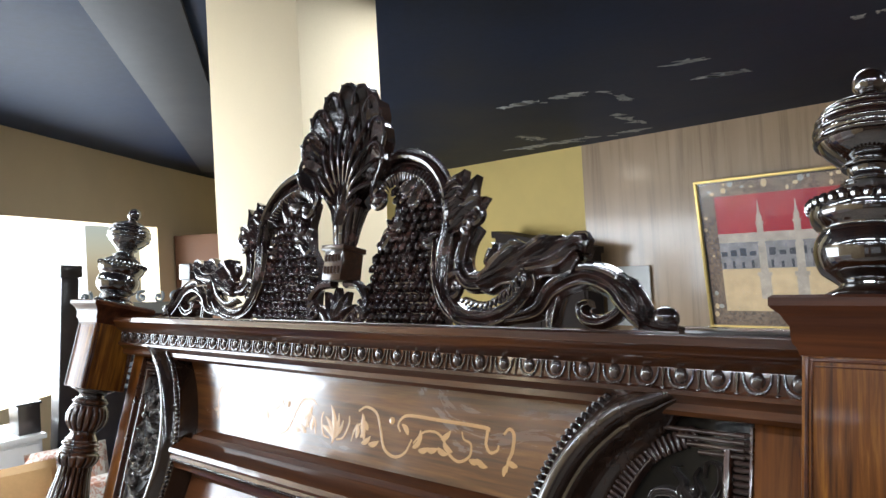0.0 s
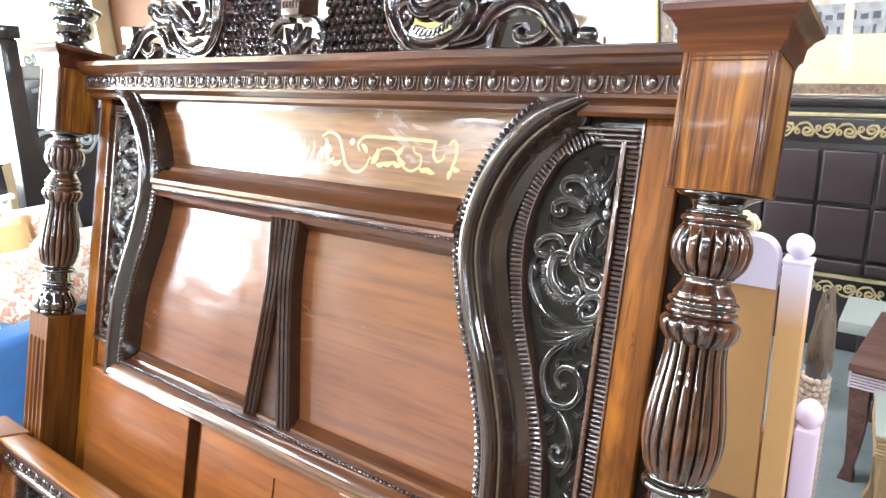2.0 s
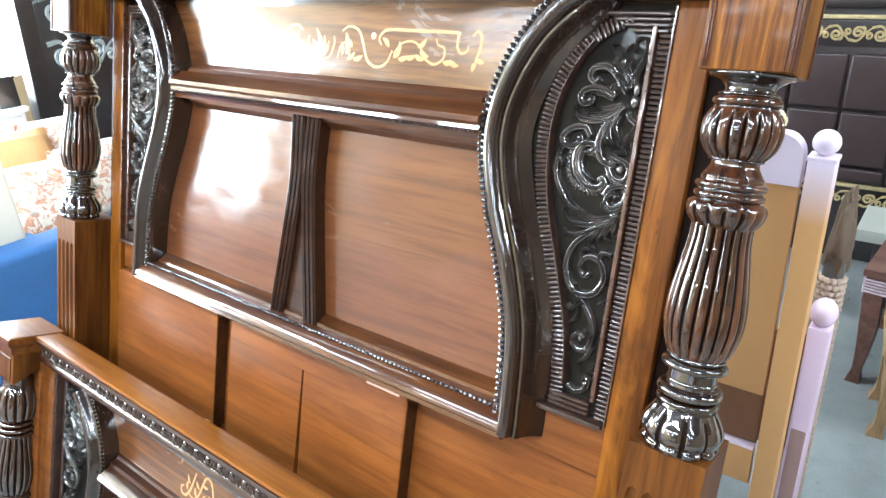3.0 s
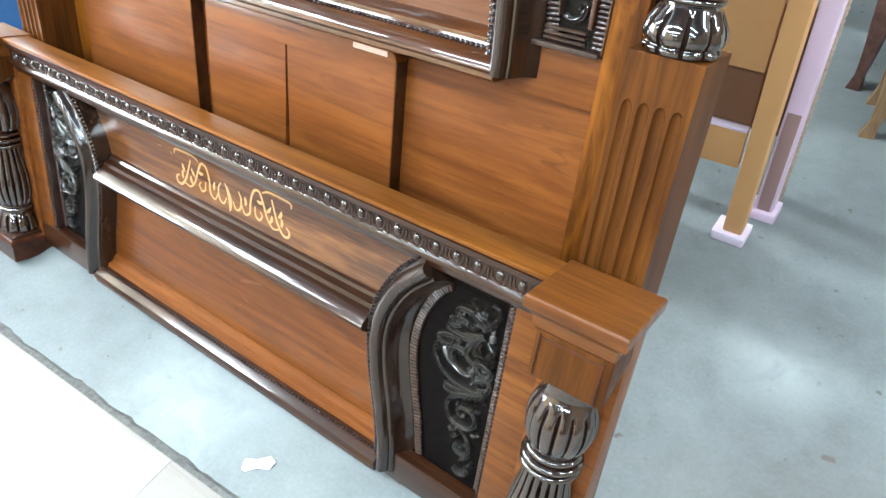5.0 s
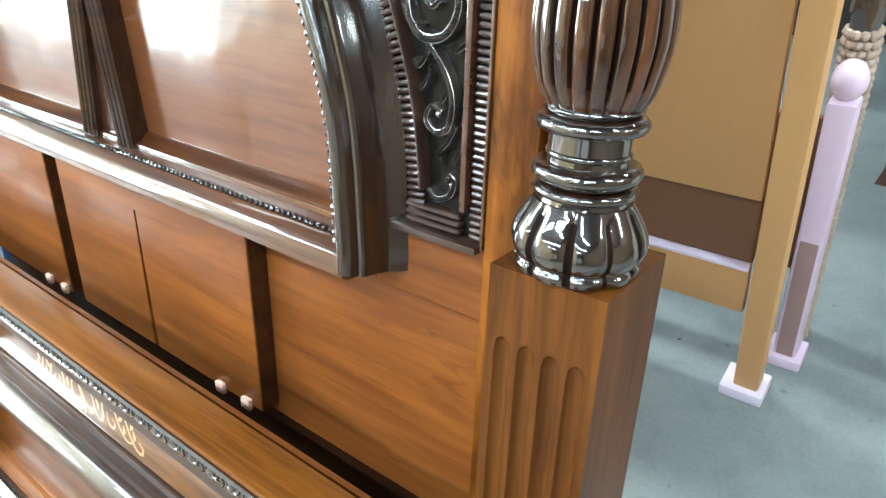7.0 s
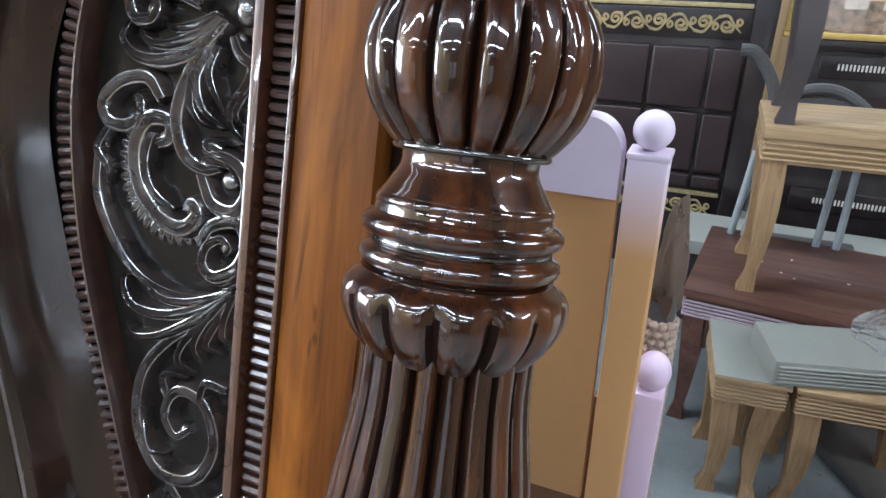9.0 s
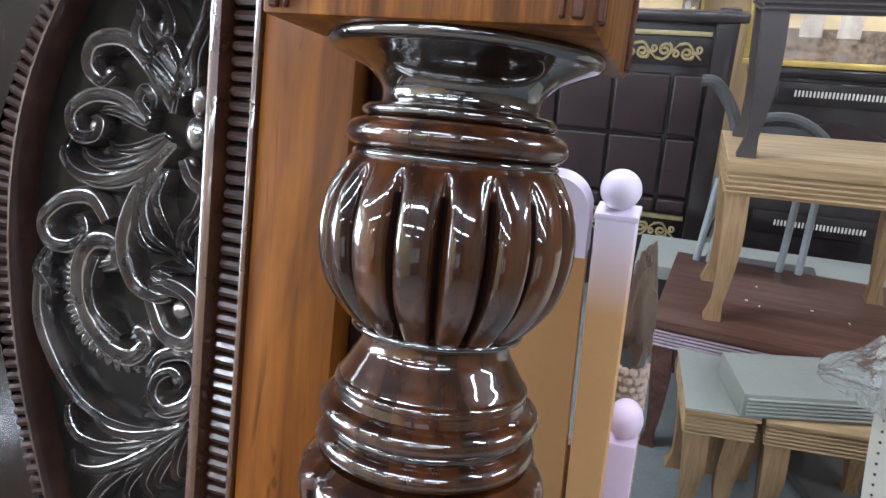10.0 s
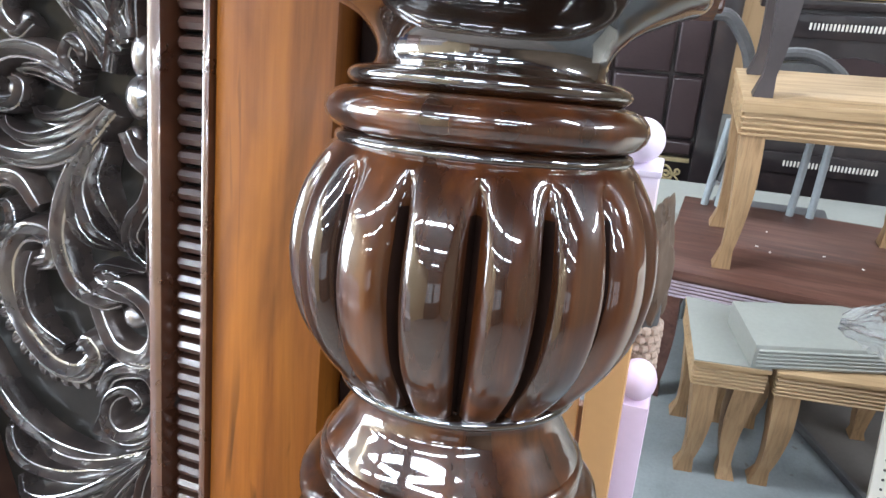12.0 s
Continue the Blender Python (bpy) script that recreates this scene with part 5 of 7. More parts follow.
    sub("fluted_vase", lathe(bmesh.new(), dense([(0.142, 0.044), (0.156, 0.052), (0.205, 0.063), (0.250, 0.061), (0.310, 0.051), (0.352, 0.046)]), 144, [(0.140, 0.37, 18, 0.008)], 0, py), FOOTTURNED, "fluted dark walnut vase turning")
    bm = bmesh.new()
    lathe(bm, [(0.346, 0.042), (0.415, 0.040)], 40, None, 0, py)
    for z, r in ((0.360, 0.047), (0.378, 0.048), (0.395, 0.043)):
        torus_ring(bm, z, r, 0.011, 0.0075, 48, 8, 0, py)
    sub("turned_ring", bm, FOOTTURNED)
    sub("fluted_bulb", lathe(bmesh.new(), dense([(0.402, 0.042), (0.414, 0.054), (0.444, 0.064), (0.480, 0.064), (0.512, 0.054), (0.528, 0.046), (0.556, 0.046)]), 144, [(0.404, 0.516, 14, 0.009)], 0, py), FOOTTURNED)


half_pairs(footboard_half)
part("bottom_rail", run_x(bmesh.new(), 2 * FX + 0.345, -0.345, [(0.056, 0.056), (0.0, 0.056), (-0.010, 0.050), (-0.026, 0.040), (-0.030, 0.028), (-0.024, 0.020), (-0.024, 0.010), (-0.010, 0.004), (0.056, 0.004)]), DARKWOOD, footboard)
part("beading", bead_chain(bmesh.new(), [(2 * FX + 0.36, 0.058), (-0.36, 0.058)], -0.006, 0.0045, 0.0118), CARVED, footboard)
part("middle_rail", run_x(bmesh.new(), 2 * FX + 0.415, -0.415, [(0.056, 0.424), (0.006, 0.424), (-0.006, 0.416), (-0.022, 0.406), (-0.028, 0.396), (-0.022, 0.384), (-0.010, 0.378), (0.0, 0.366), (0.056, 0.366)]), DARKWOOD, footboard)
part("cornice", run_x(bmesh.new(), 2 * FX + 0.004, -0.004, [(0.034, 0.606), (-0.004, 0.606), (-0.010, 0.612), (-0.012, 0.622), (-0.022, 0.630), (-0.020, 0.640), (-0.016, 0.644), (-0.016, 0.672), (-0.026, 0.678), (-0.036, 0.686), (-0.038, 0.698), (0.034, 0.698)]), DARKWOOD, footboard)
part("top_strip", boxed(2 * FX + 0.004, -0.004, -0.036, 0.040, 0.699, 0.709, 0.003), CAPWOOD, footboard, "amber varnished top strip")
for k in range(38):
    o = bpy.data.objects.new("egg_ornament", egg_first.data)
    scene.collection.objects.link(o)
    o.parent = footboard
    o.matrix_basis = pose(2 * FX + 0.045 + 0.0477 * k, -0.017, 0.658)
part("upper_panel", shaped_panel(FSERP, FX, 0.410, 0.608, 0.030, 0.042, 0.054), ZEBRA, footboard, "glossy walnut panel with yellow inlay")
part("lower_panel", shaped_panel(FSERP, FX, 0.040, 0.380, 0.030, 0.044, 0.056), PANEL2, footboard, "glossy red-brown mahogany panel")
part("back_board", boxed(2 * FX + 0.0, -0.0, 0.058, 0.068, -0.005, 0.690, 0.002), BOARD, footboard)
part("panel_fillet", run_x(bmesh.new(), 2 * FX + 0.36, -0.36, [(0.052, 0.055), (0.010, 0.055), (0.014, 0.066), (0.030, 0.072), (0.036, 0.086), (0.044, 0.090), (0.052, 0.090)]), BOARD, footboard)
part("panel_fillet", run_x(bmesh.new(), 2 * FX + 0.41, -0.41, [(0.050, 0.423), (0.010, 0.423), (0.014, 0.434), (0.030, 0.440), (0.034, 0.448), (0.042, 0.452), (0.050, 0.452)]), DARKWOOD, footboard)


def foot_inlay(mirrored):
    bm = bmesh.new()
    c, y = -0.934, 0.0418

    def at(pts):
        return [(c + d, z) for d, z in pts]
    inlay(bm, at([(0.012, 0.496), (0.024, 0.476), (0.040, 0.484), (0.044, 0.512), (0.034, 0.530)]), y, 0.0034)
    inlay(bm, at([(0.044, 0.500), (0.058, 0.476), (0.076, 0.486), (0.080, 0.520), (0.092, 0.552), (0.112, 0.556), (0.126, 0.530), (0.140, 0.496), (0.160, 0.476), (0.182, 0.480)]), y, 0.0040)
    inlay(bm, at([(0.096, 0.512), (0.098, 0.488), (0.112, 0.480), (0.122, 0.494), (0.114, 0.504)]), y, 0.0032)
    inlay(bm, at([(0.122, 0.558), (0.146, 0.567), (0.190, 0.567), (0.220, 0.564), (0.224, 0.552)]), y, 0.0036)
    inlay(bm, at([(0.156, 0.552), (0.166, 0.524), (0.178, 0.494), (0.196, 0.472), (0.214, 0.472), (0.218, 0.488), (0.206, 0.496)]), y, 0.0042)
    for d, z, a in ((0.060, 0.500, 1.2), (0.104, 0.530, -0.4), (0.138, 0.512, 0.4), (0.150, 0.486, 0.8), (0.180, 0.512, 0.6), (0.190, 0.490, 1.1)):
        inlay_leaf(bm, c + d, z, a, 0.024, 0.0042, y)
    if mirrored:
        mirror_x(bm, c)
    part("inlay_scroll", bm, INLAY, footboard, "yellow inlaid scroll line work")


half_pairs(foot_inlay)
bm = bmesh.new()
inlay_leaf(bm, -0.934, 0.462, radians(76), 0.076, 0.0065, 0.0418)
part("inlay_flower", bm, INLAY, footboard)

# ---------------- the room ----------------
def concrete(name):
    m, nt, b = material(name)
    v = mapped(nt)
    big, mid_n, fine = noise_tex(nt, v, 0.9, 5, 0.6, 0.6), noise_tex(nt, v, 5.5, 6, 0.65, 0.3), noise_tex(nt, v, 90, 4, 0.7)
    c = ramp(nt, big, [(0.36, (0.105, 0.119, 0.124)), (0.5, (0.168, 0.186, 0.192)), (0.66, (0.21, 0.225, 0.228))])
    c = mixed(nt, 0.55, c, ramp(nt, mid_n, [(0.34, (0.118, 0.130, 0.133)), (0.48, (0.168, 0.189, 0.199)), (0.68, (0.218, 0.236, 0.244))]))
    c = mixed(nt, 0.09, c, ramp(nt, fine, [(0.3, (0.1, 0.1, 0.1)), (0.7, (0.5, 0.5, 0.5))]))
    spots = ramp(nt, noise_tex(nt, v, 16, 2, 0.5), [(0.69, (0, 0, 0)), (0.74, (1, 1, 1))])
    c = mixed(nt, spots, c, (0.10, 0.09, 0.075))
    # brown damp stains and paler scuffed patches
    for (sx, sy), size, tone in (((0.66, -0.20), 0.62, (0.085, 0.070, 0.052)), ((0.95, 0.55), 0.30, (0.15, 0.15, 0.145)), ((0.36, 0.42), 0.20, (0.30, 0.32, 0.33)), ((-0.9, -0.56), 0.35, (0.30, 0.325, 0.335)), ((0.75, 1.3), 0.5, (0.13, 0.14, 0.15))):
        dist = nt.nodes.new("ShaderNodeVectorMath")
        dist.operation = "DISTANCE"
        dist.inputs[1].default_value = (sx, sy, 0)
        nt.links.new(v, dist.inputs[0])
        near = nt.nodes.new("ShaderNodeMapRange")
        near.inputs[1].default_value, near.inputs[2].default_value, near.inputs[3].default_value, near.inputs[4].default_value = 0.0, size, 0.85, 0.0
        nt.links.new(dist.outputs["Value"], near.inputs[0])
        edge = nt.nodes.new("ShaderNodeMath")
        edge.operation = "MULTIPLY"
        nt.links.new(near.outputs[0], edge.inputs[0])
        nt.links.new(value_ramp(nt, noise_tex(nt, v, 7.0, 6, 0.7, 0.8), -0.4, 2.2), edge.inputs[1])
        edge.use_clamp = True
        c = mixed(nt, edge.outputs[0], c, tone)
    nt.links.new(c, b.inputs["Base Color"])
    nt.links.new(value_ramp(nt, mid_n, 0.35, 0.7), b.inputs["Roughness"])
    bumped(nt, b, fine, 0.12, 0.002)
    return m


CONCRETE = concrete("worn_grey_concrete")
CEIL_Z = 3.0
P0, U = Vector((-5.0, 0.66)), Vector((-0.578, 0.816))
CORNER = Vector((-8.66, 6.00))
Q1 = Vector((3.2, 5.50))
V = (Q1 - CORNER).normalized()

bm = bmesh.new()
bmesh.ops.create_grid(bm, x_segments=24, y_segments=24, size=11)
for v in bm.verts:
    v.co.x -= 2.5
part("floor", bm, CONCRETE)["kind"] = "structure"
tagged(bpy.data.objects["floor"], "worn blue-grey concrete floor with stains", "floor", "", "structure")
tagged(part("ceiling", boxed(-12, 6, -6, 9, CEIL_Z, CEIL_Z + 0.15), CEIL), "black painted ceiling with scraped plaster marks", "ceiling", "", "structure")


def wall(name, a, b, z0, z1, mat, label, thick=0.2, side=1.0):
    """An upright wall on the line a-b; its thickness lies away from the room."""
    a, b = Vector(a), Vector(b)
    L = (b - a).length
    ob = part(name, boxed(0, L, 0 if side > 0 else -thick, thick if side > 0 else 0, z0, z1), mat)
    ang = math.degrees(math.atan2(b.y - a.y, b.x - a.x))
    ob.matrix_world = pose(a.x, a.y, 0, 0, 0, ang)
    return tagged(ob, label, "wall", "", "structure")


# back wall in two finishes
SEAM = CORNER + V * ((-3.27 - CORNER.x) / V.x)
wall("wall_back_1", CORNER, SEAM, 0, CEIL_Z, plain("yellow_plaster", (0.66, 0.49, 0.17), 0.75, 0, 0.08, 2.0, 0.15, 120), "yellow cream plastered wall")
CLAD = varnished("pale_wood_cladding", (0.36, 0.22, 0.11), (0.43, 0.28, 0.15), (0.48, 0.315, 0.18), "z", 0.16, 0.38, 0.35, 0.14, 0.004)
CLAD.node_tree.nodes["Principled BSDF"].inputs["Coat IOR"].default_value = 1.8
wall("wall_back_2", SEAM, Q1, 0, CEIL_Z, CLAD, "glossy pale wood laminate wall cladding")
# left wall with the wide shop window
W_A = P0 - U * 2.95
W_END = P0 + U * 2.45
tagged(wall("wall_left_1", W_A, W_END, 2.36, CEIL_Z, PLASTER, "cream wall band above the shop window"), "", "")
wall("wall_left_2", W_END, CORNER, 0, CEIL_Z, PLASTER, "cream plastered wall")
wall("wall_left_4", W_A, W_END, 0, 1.02, PLASTER, "cream wall below the shop window")
wall("wall_left_3", W_A - U * 4.6, W_A, 0, CEIL_Z, PLASTER, "cream plastered wall")
GLOW = bpy.data.materials.new("bright_daylight")
GLOW.use_nodes = True
gb = GLOW.node_tree.nodes["Principled BSDF"]
gb.inputs["Base Color"].default_value = (0, 0, 0, 1)
gb.inputs["Emission Color"].default_value, gb.inputs["Emission Strength"].default_value = (0.96, 0.98, 1.0, 1), 3.5
ob = wall("backdrop_street", W_A - U * 0.5 + Vector((-0.9, -0.63)), W_END + U * 0.5 + Vector((-0.9, -0.63)), -0.1, 2.9, GLOW, "overexposed bright daylight outside the window", 0.05)
ob["category"] = "backdrop"
# closing walls behind and beside the camera
wall("wall_right", Q1, (3.2, -5.6), 0, CEIL_Z, plain("brown_beige_wall", (0.20, 0.155, 0.11), 0.7, 0, 0.2, 1.5), "dim brown painted wall")
DIMGLOW = bpy.data.materials.new("dull_daylight")
DIMGLOW.use_nodes = True
gb = DIMGLOW.node_tree.nodes["Principled BSDF"]
gb.inputs["Base Color"].default_value = (0, 0, 0, 1)
gb.inputs["Emission Color"].default_value, gb.inputs["Emission Strength"].default_value = (0.90, 0.95, 1.0, 1), 1.0
FRONTWALL = plain("dim_brown_wall", (0.12, 0.10, 0.085), 0.7, 0, 0.6, 1.2)
wall("wall_front_1", (3.4, -5.4), (-6.5, -5.4), 0, 0.95, FRONTWALL, "brown painted wall below the front windows")
wall("wall_front_2", (3.4, -5.4), (-6.5, -5.4), 2.25, CEIL_Z, FRONTWALL, "brown painted wall above the front windows")
for k, (xa, xb) in enumerate(((3.4, 2.3), (0.5, 0.1), (-1.7, -6.5))):
    wall("wall_front_%d" % (k + 3), (xa, -5.4), (xb, -5.4), 0.95, 2.25, FRONTWALL, "brown painted wall beside the front windows")
ALU = plain("dull_aluminium", (0.42, 0.42, 0.42), 0.4, 0.8, 0.1, 20, 0.05)
for k, x0 in enumerate((0.5, -1.7)):
    win = thing("window_%d" % (k + 1), pose(x0, -5.5, 0.95), "front window of pale panes in aluminium bars", "window", "", "structure")
    for j in range(4):
        part("window_bar", boxed(0.58 * j, 0.58 * j + 0.06, -0.03, 0.03, 0.0, 1.30, 0.004, seg=1), ALU, win)
    for z in (0.0, 0.62, 1.24):
        for j in range(3):
            part("window_bar", boxed(0.0605 + 0.58 * j, 0.5795 + 0.58 * j, -0.028, 0.028, z, z + 0.06, 0.004, seg=1), ALU, win)
ob = wall("backdrop_front", (3.0, -6.1), (-2.4, -6.1), 0.3, 2.9, DIMGLOW, "dull pale daylight outside the front windows", 0.05)
ob["category"] = "backdrop"

# square column
tagged(part("column", boxed(-2.24, -1.665, 0.80, 1.19, 0, CEIL_Z, 0.006), COLUMN_A), "cream painted square concrete column", "column", "", "structure")

# ---------------- more materials ----------------
REDBROWN = varnished("dusty_red_brown", (0.060, 0.024, 0.017), (0.098, 0.039, 0.027), (0.16, 0.085, 0.064), "x", 0.6, 0.1, 0.5, 0.25, 0.004, 9.0, 0.45)
OAK = varnished("raw_oak", (0.30, 0.19, 0.095), (0.40, 0.265, 0.14), (0.49, 0.34, 0.19), "x", 1.0, 0.0, 0.55, 0.3, 0.003)
OAKLEG = varnished("oak_leg", (0.22, 0.13, 0.06), (0.33, 0.20, 0.10), (0.42, 0.28, 0.15), "z", 1.0, 0.0, 0.55, 0.3, 0.003)
GREYTOP = plain("grey_primed_wood", (0.27, 0.275, 0.25), 0.55, 0, 0.08, 5, 0.1)
DARKSTOOL = plain("dark_grey_brown_stain", (0.055, 0.045, 0.045), 0.45, 0, 0.2, 8, 0.1)
BLACKWOOD = lacquer("black_brown_lacquer", (0.014, 0.010, 0.011), (0.040, 0.026, 0.024), 0.35, 0.8, 10)
TUFT = plain("dark_brown_leatherette", (0.030, 0.017, 0.018), 0.42, 0, 0.25, 8, 0.2, 60)
GOLD = plain("worn_gold_paint", (0.50, 0.40, 0.22), 0.4, 0.5, 0.3, 30, 0.2)
GOLDFRAME = plain("bright_gold_frame", (0.70, 0.50, 0.16), 0.35, 0.5, 0.15, 12, 0.1)
WHITELEATHER = plain("cream_white_upholstery", (0.66, 0.625, 0.55), 0.5, 0, 0.06, 4, 0.15, 50)
BLUE = plain("royal_blue_velvet", (0.020, 0.085, 0.24), 0.75, 0, 0.2, 5, 0.25, 90)
WHITEPAINT = plain("white_melamine", (0.72, 0.72, 0.71), 0.4, 0, 0.03, 3, 0.03)
GREYTUBE = plain("grey_painted_tube", (0.36, 0.40, 0.42), 0.35, 0.3, 0.1, 20, 0.05)
BLACKPLASTIC = plain("dusty_dark_plastic", (0.07, 0.068, 0.07), 0.5, 0, 0.25, 10, 0.1)
PAPER = plain("white_paper", (0.80, 0.80, 0.78), 0.7, 0, 0.03, 20, 0.2)
PINKTAB = plain("pale_pink_tab", (0.70, 0.45, 0.36), 0.5, 0, 0.1, 20, 0.1)
ROPE = plain("woven_pinkish_cord", (0.40, 0.30, 0.24), 0.8, 0, 0.25, 60, 0.3)
BEIGECLOTH = plain("brown_beige_cloth", (0.105, 0.070, 0.048), 0.8, 0, 0.2, 12, 0.4, 30)
BROWNPANEL = plain("brown_fibreboard", (0.17, 0.075, 0.035), 0.6, 0, 0.08, 4, 0.05)
TANCLOTH = plain("mustard_cloth", (0.45, 0.27, 0.12), 0.8, 0, 0.12, 8, 0.3, 60)


def floral(name):
    m, nt, b = material(name)
    v = mapped(nt, (1, 1, 1))
    a, c2, d = noise_tex(nt, v, 16, 3, 0.6, 1.5), noise_tex(nt, v, 30, 3, 0.6, 0.8), noise_tex(nt, v, 11, 2, 0.5, 1.0)
    c = ramp(nt, a, [(0.44, (0.70, 0.66, 0.60)), (0.56, (0.46, 0.20, 0.14)), (0.66, (0.62, 0.36, 0.24))])
    c = mixed(nt, ramp(nt, c2, [(0.52, (0, 0, 0)), (0.60, (1, 1, 1))]), c, (0.68, 0.64, 0.58))
    c = mixed(nt, ramp(nt, d, [(0.62, (0, 0, 0)), (0.70, (1, 1, 1))]), c, (0.30, 0.32, 0.34))
    nt.links.new(c, b.inputs["Base Color"])
    b.inputs["Roughness"].default_value = 0.85
    bumped(nt, b, noise_tex(nt, v, 160, 3), 0.2, 0.002)
    return m


FLORAL = floral("floral_print_cloth")
CLEAR = bpy.data.materials.new("thin_plastic_film")
CLEAR.use_nodes = True
cb = CLEAR.node_tree.nodes["Principled BSDF"]
cb.inputs["Base Color"].default_value = (0.9, 0.92, 0.95, 1)
cb.inputs["Roughness"].default_value, cb.inputs["Transmission Weight"].default_value = 0.12, 0.85
cb.inputs["IOR"].default_value = 1.08
bumped(CLEAR.node_tree, cb, noise_tex(CLEAR.node_tree, mapped(CLEAR.node_tree), 16, 4, 0.7, 1.5), 0.9, 0.02)

# ---------------- child's bed ends ----------------
MAUVE = plain("mauve_brown_board", (0.30, 0.19, 0.18), 0.5, 0, 0.08, 5.0, 0.05, 60)
TANSPRAY = plain("tan_board_with_lilac_overspray", (0.55, 0.30, 0.12), 0.5, 0, 0.05, 3.0, 0.05, 60)
nt = TANSPRAY.node_tree
height = nt.nodes.new("ShaderNodeSeparateXYZ")
nt.links.new(mapped(nt), height.inputs[0])
level = nt.nodes.new("ShaderNodeMapRange")
level.inputs[1].default_value, level.inputs[2].default_value = 1.10, 1.255
nt.links.new(height.outputs[2], level.inputs[0])
raw = nt.nodes["Principled BSDF"].inputs["Base Color"].links[0].from_socket
nt.links.new(mixed(nt, level.outputs[0], raw, (0.74, 0.64, 0.77)), nt.nodes["Principled BSDF"].inputs["Base Color"])
kids = thing("childs_bed_headboard", pose(0.066, 0.850, 0), "tan and lilac child's bed headboard with ball-topped post", "bed end")
part("post", boxed(-0.024, 0.036, -0.028, 0.028, 0.03, 1.262, 0.008), TANSPRAY, kids, "tan post oversprayed lilac at its top")
part("foot", boxed(-0.052, 0.052, -0.046, 0.046, 0.0, 0.034, 0.006), LILAC, kids, "lilac square foot")
part("ball", ball(bmesh.new(), (0.006, 0, 1.2965), 0.0300, 1, 1, 24, 16), LILAC, kids, "lilac ball finial")
part("post_top", boxed(-0.026, 0.038, -0.029, 0.029, 1.256, 1.266, 0.003), LILAC, kids)
part("panel", boxed(-0.95, -0.033, -0.010, 0.010, 0.575, 1.19, 0.003), TAN, kids, "plain tan headboard panel")
bm = bmesh.new()
slab(bm, [(-0.95, 1.188), (-0.033, 1.188), *((-0.085 + 0.052 * math.cos(radians(d)), 1.256 + 0.056 * math.sin(radians(d))) for d in range(0, 91, 10)), (-0.95, 1.318)], -0.022, 0.022)
part("top_rail", bm, LILAC, kids, "lilac rounded top rail")
part("inner_panel", boxed(-0.95, -0.033, 0.004, 0.014, 0.40, 0.578, 0.002), BROWNPANEL, kids)
part("lower_rail", boxed(-0.95, -0.033, -0.014, 0.014, 0.262, 0.385, 0.004), TAN, kids)
part("rail_edge", boxed(-0.95, -0.034, -0.016, 0.016, 0.386, 0.396, 0.003), LILAC, kids)
low_end = thing("childs_bed_footboard", pose(0.120, 1.010, 0), "lilac child's bed footboard with knob-topped post", "bed end")
part("post", boxed(-0.028, 0.028, -0.030, 0.030, 0.03, 0.745, 0.008), PINKLILAC, low_end)
part("post_face", boxed(-0.020, 0.020, -0.0325, -0.0295, 0.036, 0.40, 0.001), MAUVE, low_end, "unpainted mauve-brown lower face of the post")
part("foot", boxed(-0.044, 0.044, -0.046, 0.046, 0.0, 0.034, 0.006), PINKLILAC, low_end)
part("knob", ball(bmesh.new(), (0, 0, 0.785), 0.034, 1, 1.25, 20, 14), PINKLILAC, low_end, "lilac rounded knob")
part("panel", boxed(-0.95, -0.027, -0.010, 0.010, 0.30, 0.70, 0.003), BROWNPANEL, low_end)
mat_roll = thing("woven_mat", pose(0.112, 1.105, 0, 0, 0, 0), "rolled woven cord mat with beige cloth, standing behind the child's bed", "mat")
bm = bmesh.new()
for k in range(44):
    for s in range(12):
        a = 2 * math.pi * (s + 0.5 * (k % 2)) / 12
        ball(bm, (0.030 * math.cos(a), 0.030 * math.sin(a), 0.010 + 0.0195 * k), 0.0105, 1, 1, 6, 4)
part("weave", bm, ROPE, mat_roll)["kind"] = "stuff"
part("core", lathe(bmesh.new(), [(0.0, 0.028), (0.90, 0.028)], 16), BLACKPLASTIC, mat_roll)
bm = bmesh.new()
bmesh.ops.create_icosphere(bm, subdivisions=4, radius=0.5)
for v in bm.verts:
    n = noise.noise(v.co * 3.3 + Vector((2, 5, 1))) * 0.35 + noise.noise(v.co * 9) * 0.12
    v.co = Vector((v.co.x * 0.048 * (1.3 - v.co.z * 0.9), v.co.y * 0.09, v.co.z * 0.27)) * (1 + n)
    v.co += Vector((0.004, 0.0, 0.985))
part("cloth", bm, BEIGECLOTH, mat_roll, "crumpled beige cloth")
flower = thing("paper_flower", pose(-0.050, 0.850, 1.318), "small cream crumpled paper flower on the lilac rail", "decoration")
bm = bmesh.new()
for k in range(7):
    a = k * 0.9
    ball(bm, (0.018 * math.cos(a), 0.012 * math.sin(a), 0.018 + 0.006 * (k % 3)), 0.016, 0.8, 1.1, 8, 6)
part("petal", bm, plain("cream_paper", (0.62, 0.55, 0.33), 0.8), flower)


